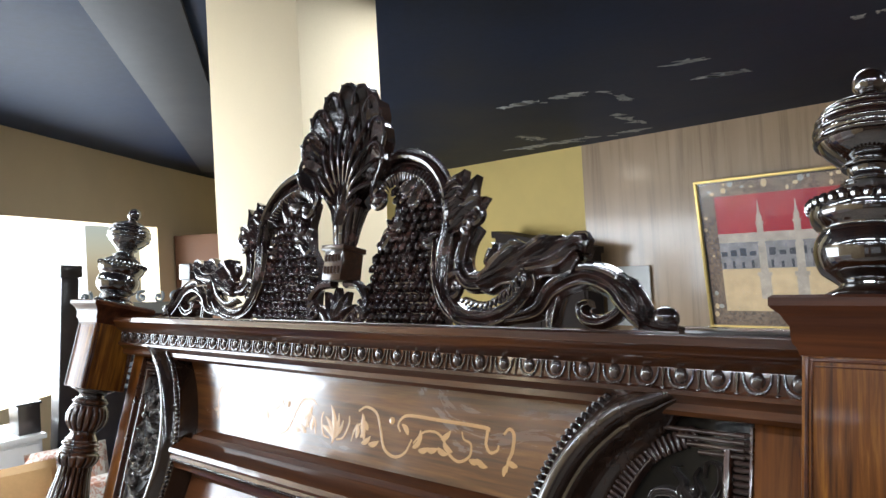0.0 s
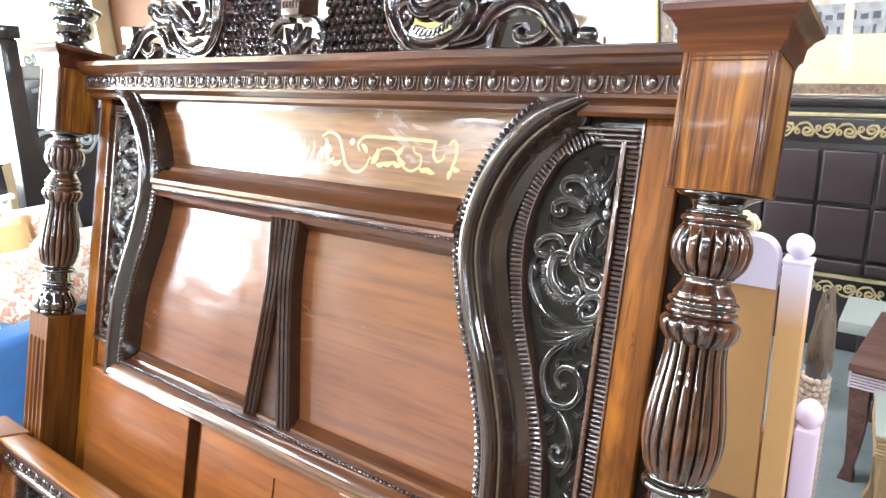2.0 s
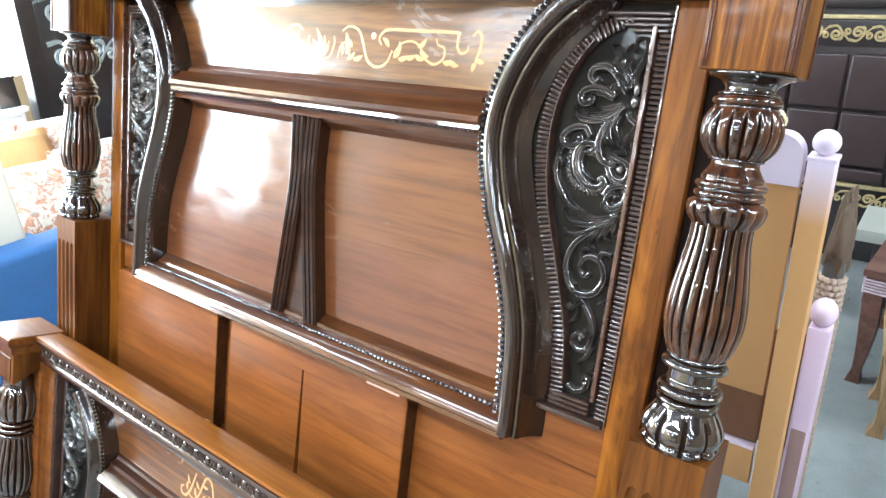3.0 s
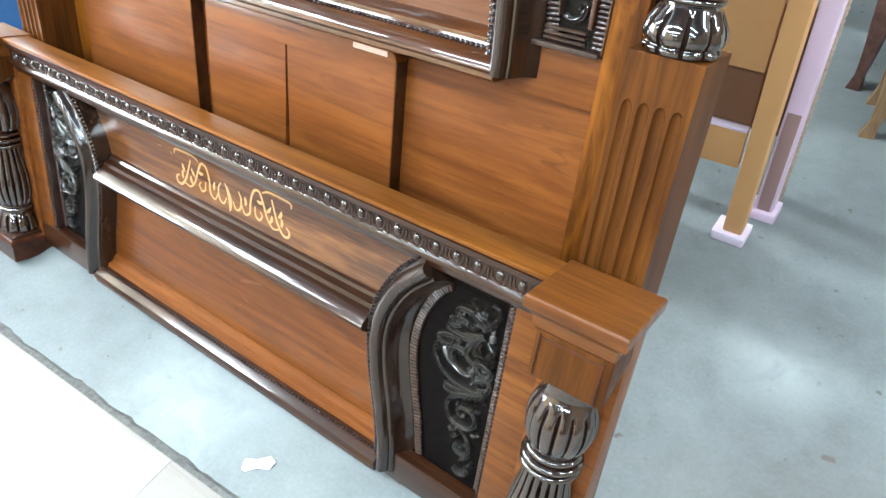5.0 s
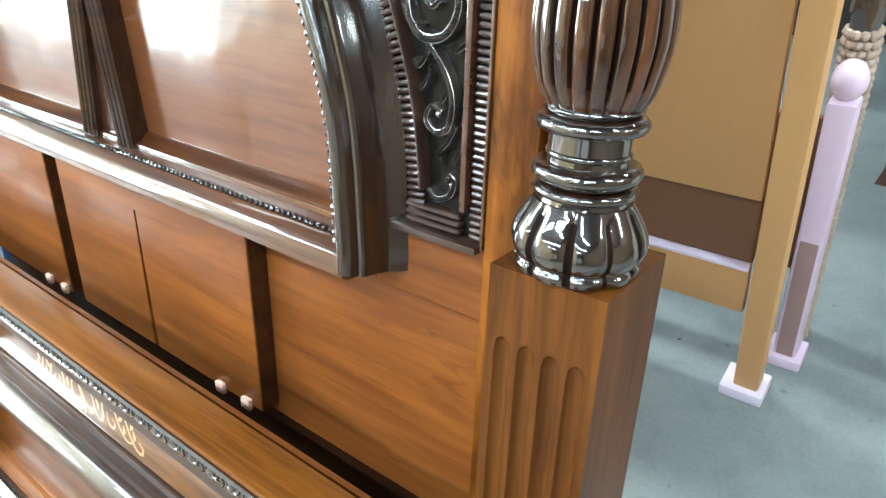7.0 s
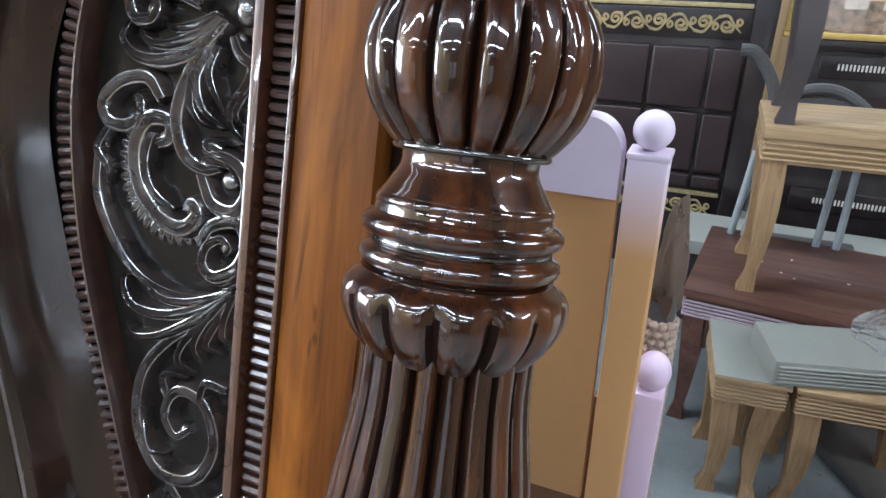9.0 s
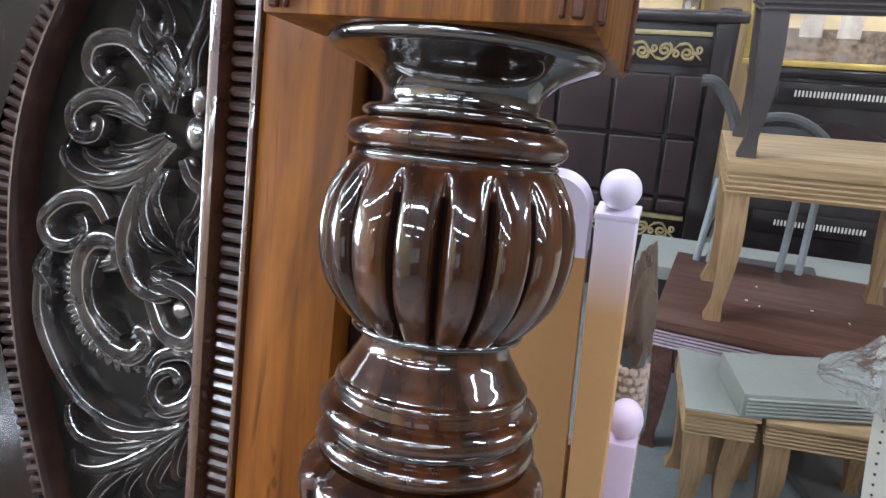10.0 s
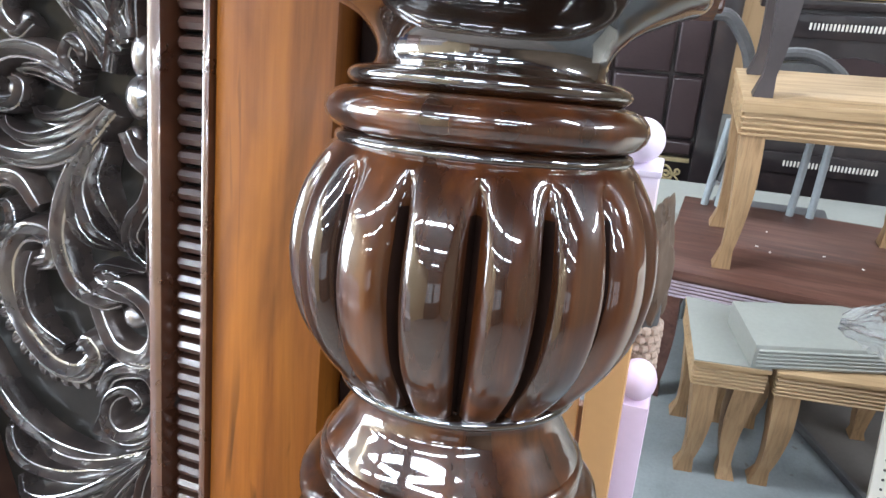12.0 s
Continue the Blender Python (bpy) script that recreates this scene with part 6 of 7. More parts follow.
# ---------------- stacked tables and stools ----------------
def cabriole(h, r0=0.034, r1=0.017, lean=0.012):
    """A square leg that swells at the knee, thins at the ankle and kicks out at the foot."""
    bm = bmesh.new()
    rings = []
    for i in range(15):
        t = i / 14
        z = h * (1 - t)
        w = r0 * (1 - 0.20 * t) if t < 0.35 else r0 * 0.93 + (r1 - r0 * 0.93) * min(1, (t - 0.35) / 0.50)
        if t > 0.86:
            w += 0.010 * (t - 0.86) / 0.14
        off = -0.010 * math.sin(math.pi * t) + (lean * max(0, t - 0.72) ** 1.3 * 1.6)
        rings.append([bm.verts.new((off + sx * w, off + sy * w, z)) for sx, sy in ((-1, -1), (1, -1), (1, 1), (-1, 1))])
    for a, b in zip(rings, rings[1:]):
        for k in range(4):
            bm.faces.new((a[k], a[(k + 1) % 4], b[(k + 1) % 4], b[k]))
    bm.faces.new(rings[0])
    bm.faces.new(rings[-1][::-1])
    return bm


def ribbed_table(name, m, label, category, w, d, h, top_t, mat, legmat, ribs=5, rib_mat=None, group=""):
    """Flat top, ribbed apron, four shaped legs. Origin: the front left corner on the floor."""
    t = thing(name, m, label, category, group)
    part("tabletop", boxed(0, w, 0, d, h - top_t, h, 0.005), mat, t)
    ah = 0.075
    part("apron", boxed(0.012, w - 0.012, 0.012, d - 0.012, h - top_t - ah, h - top_t - 0.001, 0.003), mat, t)
    for k in range(ribs):
        z = h - top_t - 0.012 - k * (ah - 0.012) / ribs
        bm = bmesh.new()
        box(bm, 0.006, w - 0.006, 0.004, 0.013, z - 0.007, z, 0.002, 1)
        part("rib", bm, rib_mat or mat, t)
        part("rib", boxed(0.004, 0.013, 0.010, d - 0.010, z - 0.007, z, 0.002, seg=1), rib_mat or mat, t)
    lh = h - top_t - ah + 0.02
    for sx, sy in ((0, 0), (1, 0), (1, 1), (0, 1)):
        ob = part("leg", cabriole(lh), legmat, t, "", pose(0.045 if not sx else w - 0.045, 0.045 if not sy else d - 0.045, 0, 0, 0, (180, 270, 0, 90)[(0, 1, 2, 3)[(sx, sy) == (0, 0) and 0 or (sx, sy) == (1, 0) and 1 or (sx, sy) == (1, 1) and 2 or 3]]))
    return t


RIBWHITE = plain("rubbed_lilac_edge", (0.34, 0.27, 0.31), 0.35, 0, 0.2, 20, 0.1)
table = ribbed_table("low_table", pose(0.130, 1.940, 0, 0, 0, -5), "dusty red-brown wooden low table with pale ribbed edge", "table", 0.95, 0.62, 0.525, 0.03, REDBROWN, REDBROWN, 5, RIBWHITE)
stool_up = ribbed_table("oak_stool", pose(0.273, 1.970, 0.526, 0, 0, 2), "raw oak stool with ribbed apron standing on the low table", "stool", 0.62, 0.40, 0.545, 0.036, OAK, OAKLEG, 4, None, "stacked stools")
stool_top = ribbed_table("dark_stool", pose(0.282, 1.985, 1.072, 0, 0, 1), "dark stained stool stacked on the oak stool", "stool", 0.60, 0.36, 0.50, 0.02, DARKSTOOL, DARKSTOOL, 4, None, "stacked stools")
stool_a = ribbed_table("oak_stool", pose(0.260, 1.600, 0, 0, 0, 6), "raw oak stool with grey top before the low table", "stool", 0.205, 0.34, 0.435, 0.014, OAK, OAKLEG, 5, None, "stacked stools")
part("seat_skin", boxed(0.002, 0.203, 0.002, 0.338, 0.4355, 0.439, 0.001), GREYTOP, stool_a, "grey primed top")
stool_c = ribbed_table("oak_stool", pose(0.474, 1.618, 0, 0, 0, 6), "raw oak stool carrying a loose grey seat", "stool", 0.42, 0.34, 0.438, 0.014, OAK, OAKLEG, 5, None, "stacked stools")
seat_b = thing("loose_stool_top", pose(0.462, 1.625, 0.4395, 0, 0, 15), "loose grey primed stool top with ribbed edge", "stool top")
part("slab", boxed(-0.06, 0.36, 0, 0.22, 0, 0.078, 0.006), GREYTOP, seat_b)
for k in range(5):
    part("rib", boxed(-0.05, 0.35, -0.006, 0.002, 0.010 + 0.012 * k, 0.017 + 0.012 * k, 0.002, seg=1), GREYTOP, seat_b)

# dust specks on the table
rnd = random.Random(3)
for k in range(6):
    bm = boxed(-0.005, 0.005, -0.003, 0.003, 0, 0.002, 0.001, seg=1)
    chip = part("paint_chip", bm, PAPER, None, "", pose(0.36 + rnd.random() * 0.45, 1.97 + rnd.random() * 0.35, 0.5262, 0, 0, rnd.random() * 180))
    tagged(chip, "tiny pale paint chip on the dusty table", "chip", "chips on the table")

dark_floor_patch = thing("dark_floor_patch", pose(0.700, 1.850, 0.001, 0, 0, -61), "dark grey flat patch with black edge on the floor under the stools", "board")
part("panel", boxed(-0.32, 0.34, 0.012, 0.42, 0.0, 0.022, 0.002), plain("dull_grey_brown_patch", (0.10, 0.088, 0.080), 0.7, 0, 0.15, 6, 0.1), dark_floor_patch)
part("edge_strip", boxed(-0.32, 0.34, -0.004, 0.0115, 0.0, 0.026, 0.003), BLACKPLASTIC, dark_floor_patch, "black edge strip")

# white sofa wrapped in film
sofa_w = thing("white_sofa", pose(0.615, 1.215, 0, 0, 0, -14), "cream white upholstered sofa back with nailheads under plastic film", "sofa")
bm = bmesh.new()
slab(bm, smooth_curve([(0.060, 0.0), (0.030, 0.25), (0.006, 0.452), (-0.022, 0.682), (-0.040, 0.90), (-0.043, 1.000), (-0.038, 1.024), (-0.020, 1.036), (0.06, 1.042), (0.9, 1.050)], 4) + [(0.9, 0.0)], 0.0, 0.10)
rim = [e for e in bm.edges if all(v.co.y < 0.001 for v in e.verts)]
bmesh.ops.bevel(bm, geom=rim, offset=0.012, segments=3, affect="EDGES", profile=0.5)
part("back", bm, WHITELEATHER, sofa_w)
bm = bmesh.new()
nail_path = smooth_curve([(0.045, 0.25), (0.024, 0.452), (-0.004, 0.682), (-0.022, 0.90), (-0.024, 0.995), (-0.004, 1.014), (0.10, 1.020)], 6)
bead_chain(bm, nail_path, -0.001, 0.0032, 0.026)
part("nailhead", bm, DARKSTOOL, sofa_w)["kind"] = "stuff"
film = thing("plastic_film", pose(0.615, 1.20, 0, 0, 0, -14), "crumpled clear plastic film hanging off the white sofa", "film")
bm = bmesh.new()
bmesh.ops.create_grid(bm, x_segments=40, y_segments=40, size=0.5)
for v in bm.verts:
    u, w = v.co.x + 0.5, v.co.y + 0.5
    x = -0.150 + 0.185 * u
    z = 0.855 + 0.06 * u + (w - 0.5) * (0.03 + 0.26 * u)
    y = -0.012 - 0.02 * u + 0.030 * noise.noise(Vector((u * 5, w * 7, 1.0))) + 0.016 * noise.noise(Vector((u * 14, w * 16, 3.0)))
    v.co = Vector((x, y, z))
part("sheet", bm, CLEAR, film)


# ---------------- dark beds at the back ----------------
def scroll_band(bm, x0, x1, z, h, y):
    n = max(1, int((x1 - x0) / (h * 1.3)))
    for k in range(n):
        cx = x0 + (x1 - x0) * (k + 0.5) / n
        s = 1 if k % 2 else -1
        tube(bm, spiral(cx - 0.22 * h, z + 0.08 * h * s, h * 0.40, h * 0.08, 0.4 * s, 1.4 * s, 22), lambda t: h * 0.085, y, 0.8, 6)
        tube(bm, spiral(cx + 0.42 * h, z - 0.16 * h * s, h * 0.26, h * 0.06, 2.6 * s, -1.2 * s, 18), lambda t: h * 0.075, y, 0.8, 6)
        tube(bm, smooth_curve([(cx - 0.75 * h, z - 0.40 * h * s), (cx - 0.2 * h, z - 0.46 * h * s), (cx + 0.22 * h, z + 0.05 * h * s), (cx + 0.62 * h, z + 0.44 * h * s)], 5), lambda t: h * (0.10 - 0.05 * t), y, 0.8, 6)
        tube(bm, smooth_curve([(cx + 0.10 * h, z - 0.05 * h * s), (cx + 0.16 * h, z + 0.30 * h * s), (cx + 0.02 * h, z + 0.50 * h * s)], 4), lambda t: h * (0.09 - 0.06 * t), y, 0.8, 6)


bed_b = thing("padded_bed_headboard", pose(0, 3.2, 0), "black-brown bed headboard with padded squares and gold scroll band", "headboard")
part("frame", boxed(-1.55, 0.285, 0.02, 0.10, 0.0, 1.36, 0.01), BLACKWOOD, bed_b)
part("end_post", boxed(0.20, 0.295, -0.03, 0.11, 0.0, 1.42, 0.012), BLACKWOOD, bed_b)
part("top_rail", boxed(-1.60, 0.33, -0.05, 0.12, 1.36, 1.405, 0.012), BLACKWOOD, bed_b)
part("gold_strip", boxed(-1.55, 0.19, 0.000, 0.021, 1.298, 1.318, 0.003), GOLD, bed_b)
part("gold_strip", boxed(-1.55, 0.19, 0.000, 0.021, 0.425, 0.445, 0.003), GOLD, bed_b)
part("carved_rail", boxed(-1.55, 0.19, 0.006, 0.021, 1.165, 1.290, 0.003), BLACKWOOD, bed_b)
bm = bmesh.new()
scroll_band(bm, -1.5, 0.16, 1.228, 0.075, 0.002)
part("gold_scroll_band", bm, GOLD, bed_b, "worn gold carved scroll band")
bm = bmesh.new()
scroll_band(bm, -1.5, 0.16, 0.365, 0.075, 0.002)
part("gold_scroll_band", bm, GOLD, bed_b)
for r in range(3):
    for k in range(7):
        x0, z0 = 0.052 - 0.262 * (k - 0), 0.842 - 0.300 * (r - 0)
        z1 = z0 + 0.290 if r else 1.130
        x1 = min(0.19, x0 + 0.252)
        z0 = max(z0, 0.46)
        if z1 - z0 < 0.05:
            continue
        bm = boxed(x0 + 0.003, x1, -0.016, 0.021, z0 + 0.006, z1, 0.014, seg=3)
        part("padded_square", bm, TUFT, bed_b)

bed_c = thing("ribbed_bed_headboard", pose(0, 3.28, 0), "black lacquered bed headboard with pale comb-like slots", "headboard")
part("frame", boxed(0.40, 1.16, 0.0, 0.08, 0.0, 1.14, 0.012), BLACKWOOD, bed_c)
part("top_rail", boxed(0.36, 1.20, -0.04, 0.10, 1.14, 1.18, 0.012), BLACKWOOD, bed_c)
for z, x0 in ((1.07, 0.57), (0.46, 0.60)):
    part("slot_rail", boxed(0.50, 1.06, -0.020, 0.002, z - 0.05, z + 0.05, 0.008), BLACKWOOD, bed_c)
    for k in range(26):
        part("comb_tooth", boxed(x0 + 0.0152 * k, x0 + 0.0152 * k + 0.008, -0.024, -0.018, z - 0.014, z + 0.014, 0.002, seg=1), WHITELEATHER, bed_c)
part("arched_panel", slab(bmesh.new(), smooth_curve([(0.50, 0.62), (0.52, 0.84), (0.78, 0.95), (1.04, 0.84), (1.06, 0.62)], 6), -0.016, 0.004), TUFT, bed_c)
bench = thing("grey_slab_bench", pose(0, 2.62, 0), "pale grey dusty slab bench behind the tables", "bench")
part("slab", boxed(0.02, 1.25, 0.0, 0.36, 0.36, 0.42, 0.006), GREYTOP, bench)
part("base", boxed(0.10, 1.15, 0.08, 0.30, 0.0, 0.362, 0.01), BLACKWOOD, bench)


def pipe(bm, pts, r, n=10):
    """A round tube through points in space."""
    P = [Vector(q) for q in pts]
    rings = []
    for i, q in enumerate(P):
        d = (P[min(i + 1, len(P) - 1)] - P[max(i - 1, 0)]).normalized()
        a = d.orthogonal().normalized() if not rings else (prev - d * prev.dot(d)).normalized()
        prev = a
        b = d.cross(a)
        rings.append([bm.verts.new(q + (a * math.cos(2 * math.pi * k / n) + b * math.sin(2 * math.pi * k / n)) * r) for k in range(n)])
    for a, b in zip(rings, rings[1:]):
        for k in range(n):
            bm.faces.new((a[k], a[(k + 1) % n], b[(k + 1) % n], b[k]))
    bm.faces.new(rings[0][::-1])
    bm.faces.new(rings[-1])
    return bm


chair = thing("tubular_chair", pose(0, 2.52, 0), "dusty dark armchair with grey tubular legs behind the table", "chair")
arm = [(0.17, 0.0, 1.21), (0.225, 0.0, 1.20), (0.295, 0.0, 1.10), (0.327, 0.0, 0.98), (0.337, 0.0, 0.86), (0.324, 0.0, 0.74), (0.297, 0.0, 0.62)]
part("armrest", pipe(bmesh.new(), smooth_curve(arm, 4), 0.022), BLACKPLASTIC, chair, "curved dark armrest")
part("back_arc", pipe(bmesh.new(), smooth_curve([(0.31, 0.10, 0.98), (0.40, 0.12, 1.06), (0.52, 0.12, 1.07), (0.63, 0.10, 1.0), (0.66, 0.08, 0.90)], 4), 0.022), BLACKPLASTIC, chair)
part("back_rest", slab(bmesh.new(), smooth_curve([(0.31, 0.86), (0.34, 1.0), (0.45, 1.045), (0.58, 1.03), (0.64, 0.95), (0.64, 0.86)], 4), 0.10, 0.14), BLACKPLASTIC, chair)
part("seat", boxed(0.30, 0.72, 0.04, 0.24, 0.43, 0.46, 0.012), BLACKPLASTIC, chair)
for x0, x1 in ((0.287, 0.247), (0.327, 0.297), (0.56, 0.55), (0.62, 0.62)):
    part("leg", pipe(bmesh.new(), [(x0, -0.02, 0.86), (x1, -0.02, 0.421 if x0 > 0.3 else 0.43), (x1, -0.02, 0.0)], 0.014), GREYTUBE, chair, "grey tubular leg")


# ---------------- pictures and things on the walls ----------------
def on_back(dist, z, off=0.0, turn=0.0):
    """A pose on the back wall: dist metres along it from the corner, facing the room."""
    q = CORNER + V * dist
    nrm = Vector((V.y, -V.x))
    return pose(q.x + nrm.x * off, q.y + nrm.y * off, z, 0, 0, math.degrees(math.atan2(V.y, V.x)) + turn)


RED = plain("picture_red", (0.30, 0.009, 0.016), 0.35, 0, 0.1, 3, 0.02)
PICSKY = plain("picture_pale_scene", (0.36, 0.30, 0.24), 0.35, 0, 0.35, 9, 0.02)
PICGREY = plain("picture_grey_square", (0.20, 0.185, 0.185), 0.35, 0, 0.5, 12, 0.02)
PICDARK = plain("picture_dark_arches", (0.045, 0.045, 0.055), 0.35, 0, 0.3, 12, 0.02)
PICSAND = plain("picture_sand", (0.50, 0.36, 0.20), 0.35, 0, 0.2, 8, 0.02)
PICBORDER = plain("picture_patterned_border", (0.13, 0.085, 0.055), 0.4, 0, 0.9, 34, 0.02, 60)
GLASS = bpy.data.materials.new("picture_glass")
GLASS.use_nodes = True
g2 = GLASS.node_tree.nodes["Principled BSDF"]
g2.inputs["Base Color"].default_value = (1, 1, 1, 1)
g2.inputs["Roughness"].default_value, g2.inputs["Transmission Weight"].default_value, g2.inputs["IOR"].default_value = 0.03, 1.0, 1.45


def framed_picture(name, m, w, h, label, seed):
    pic = thing(name, m, label, "picture")
    rnd = random.Random(seed)
    for x0, x1, z0, z1 in ((0, w, 0, 0.026), (0, w, h - 0.026, h), (0, 0.026, 0.026, h - 0.026), (w - 0.026, w, 0.026, h - 0.026)):
        part("frame_bar", boxed(x0, x1, -0.045, 0.0, z0, z1, 0.006), GOLDFRAME, pic)
    part("backing", boxed(0.024, w - 0.024, -0.010, -0.002, 0.024, h - 0.024), PICBORDER, pic)
    b = 0.16
    part("painted_ground", boxed(b, w - b, -0.014, -0.0095, b, h * 0.40), PICSAND, pic)
    part("painted_square", boxed(b, w - b, -0.014, -0.0095, h * 0.40, h * 0.62), PICGREY, pic)
    part("painted_sky", boxed(b, w - b, -0.014, -0.0095, h * 0.62, h - b), RED, pic, "deep red sky of the picture")
    for x0, x1, z0, z1 in ((0.026, 0.040, 0.026, h - 0.026), (w - 0.040, w - 0.026, 0.026, h - 0.026), (0.041, w - 0.041, h - 0.040, h - 0.026)):
        part("dark_slip", boxed(x0, x1, -0.018, -0.0095, z0, z1), BLACKWOOD, pic)
    for k in range(46):
        u = rnd.random()
        x, z = (rnd.choice((0.045 + 0.09 * u, w - 0.135 + 0.09 * u)), rnd.uniform(0.05, h - 0.06)) if k % 2 else (rnd.uniform(0.05, w - 0.06), h - 0.135 + 0.09 * u)
        part("painted_ornament", ball(bmesh.new(), (x, -0.011, z), rnd.uniform(0.012, 0.026), 0.08, rnd.uniform(0.5, 1.6), 8, 5), PICSAND if k % 3 else GREYTOP, pic)
    for f, tall in ((0.245, 0.84), (0.385, 0.83), (0.57, 0.80), (0.73, 0.85), (0.87, 0.82)):
        x, top = w * f, h * tall
        bm = bmesh.new()
        box(bm, x - 0.045, x + 0.045, -0.017, -0.013, h * 0.20, h * 0.36)
        box(bm, x - 0.032, x + 0.032, -0.017, -0.013, h * 0.36, h * 0.56)
        box(bm, x - 0.058, x + 0.058, -0.018, -0.013, h * 0.35, h * 0.375)
        box(bm, x - 0.048, x + 0.048, -0.018, -0.013, h * 0.60, h * 0.625)
        box(bm, x - 0.026, x + 0.026, -0.017, -0.013, h * 0.56, h * 0.69)
        box(bm, x - 0.034, x + 0.034, -0.018, -0.013, h * 0.69, h * 0.705)
        slab(bm, [(x - 0.020, h * 0.70), (x + 0.020, h * 0.70), (x + 0.024, h * 0.735), (x + 0.010, h * 0.765), (x + 0.003, top), (x - 0.003, top), (x - 0.010, h * 0.765), (x - 0.024, h * 0.735)], -0.017, -0.013)
        part("painted_tower", bm, PICSKY, pic)
    part("painted_roofs", boxed(b, w - b, -0.0155, -0.0135, h * 0.575, h * 0.635), PICSKY, pic)
    for k in range(22):
        x = b + 0.01 + (w - 2 * b - 0.02) * k / 22
        part("painted_arcade", boxed(x, x + (w - 2 * b) / 34, -0.016, -0.0135, h * 0.485, h * (0.515 + 0.01 * (k % 3))), PICDARK, pic)
        part("painted_arcade", boxed(x + 0.008, x + 0.030, -0.016, -0.0135, h * 0.405, h * (0.445 + 0.01 * (k % 2))), PICDARK, pic)
    part("pane", boxed(0.025, w - 0.025, -0.030, -0.027, 0.025, h - 0.025), GLASS, pic).visible_shadow = False
    return pic


framed_picture("wall_picture", on_back(6.68, 1.11, 0.02) @ pose(0, 0, 0, 9, 0, 0), 2.12, 1.36, "wide gold-framed picture of pale towers under red sky", 4)
framed_picture("leaning_picture", pose(0.33, 3.30, 1.181, -4, 0, 0), 1.05, 0.62, "gold-framed picture standing on the black headboard", 8)
small = thing("small_plaque", on_back(5.62, 1.10, 0.02), "small pale framed plaque on the laminate wall", "plaque")
part("board", boxed(0, 0.48, -0.020, 0, 0, 0.60, 0.004), WHITEPAINT, small)
part("mount", boxed(0.12, 0.36, -0.026, -0.019, 0.14, 0.47, 0.002), GREYTOP, small)
part("emblem", boxed(0.18, 0.30, -0.031, -0.025, 0.20, 0.38, 0.002), BLACKPLASTIC, small)
CABINETWOOD = plain("dull_black_brown_wood", (0.022, 0.014, 0.011), 0.65, 0, 0.25, 6, 0.1)
CABINETWOOD.node_tree.nodes["Principled BSDF"].inputs["Specular IOR Level"].default_value = 0.2
ward = thing("dark_cabinet", on_back(4.52, 0.0, 0.45), "dark brown cabinet with sloping top against the yellow wall", "cabinet")
part("body", slab(bmesh.new(), [(0, 0), (1.12, 0), (1.12, 1.85), (0, 2.07)], 0, 0.30), CABINETWOOD, ward)
part("top_moulding", slab(bmesh.new(), [(-0.03, 2.078), (1.15, 1.846), (1.15, 1.915), (-0.03, 2.150)], -0.03, 0.31), CABINETWOOD, ward)
part("cabinet_door", boxed(0.03, 0.55, -0.018, -0.001, 0.06, 1.78, 0.006), CABINETWOOD, ward)
part("cabinet_door", boxed(0.56, 1.09, -0.018, -0.001, 0.06, 1.72, 0.006), CABINETWOOD, ward)
LW_ANG = math.degrees(math.atan2(U.y, U.x))
q = P0 + U * 2.75
ward2 = thing("brown_wardrobe", pose(q.x, q.y, 0, 0, 0, LW_ANG), "brown wooden wardrobe beside the shop window", "wardrobe")
part("body", boxed(0, 1.0, -0.55, -0.02, 0, 2.28, 0.01), BROWNPANEL, ward2)
part("wardrobe_door", boxed(0.02, 0.49, -0.57, -0.552, 0.05, 2.24, 0.005), BROWNPANEL, ward2)
part("wardrobe_door", boxed(0.51, 0.98, -0.57, -0.552, 0.05, 2.24, 0.005), BROWNPANEL, ward2)

# scraped plaster marks on the ceiling
rnd = random.Random(12)
beam = part("ceiling_band", boxed(-0.2, 5.4, -0.19, 0.19, CEIL_Z - 0.030, CEIL_Z - 0.002, 0.004), plain("dull_brown_band", (0.026, 0.026, 0.030), 0.6, 0, 0.2, 2.0, 0.2, 20))
beam.matrix_world = pose(-2.02, 0.30, 0, 0, 0, 144.8)
tagged(beam, "dull grey-brown flat band across the black ceiling", "beam", "", "structure")
TUBE_GLOW = bpy.data.materials.new("lit_fluorescent_tube")
TUBE_GLOW.use_nodes = True
tg = TUBE_GLOW.node_tree.nodes["Principled BSDF"]
tg.inputs["Emission Color"].default_value, tg.inputs["Emission Strength"].default_value = (0.92, 0.97, 1.0, 1), 5.0
fixture = thing("ceiling_light", pose(-2.38, 0.185, CEIL_Z - 0.085, 0, 0, 10), "lit white fluorescent tube light under the ceiling", "ceiling light")
part("housing", boxed(-0.58, 0.58, -0.035, 0.035, 0.030, 0.083, 0.006), WHITEPAINT, fixture)
part("tube", boxed(-0.56, 0.56, -0.016, 0.016, 0.0, 0.031, 0.012, seg=3), TUBE_GLOW, fixture, "glowing white tube")

SCRAPE = plain("bare_plaster", (0.42, 0.42, 0.40), 0.8, 0, 0.3, 14, 0.3)
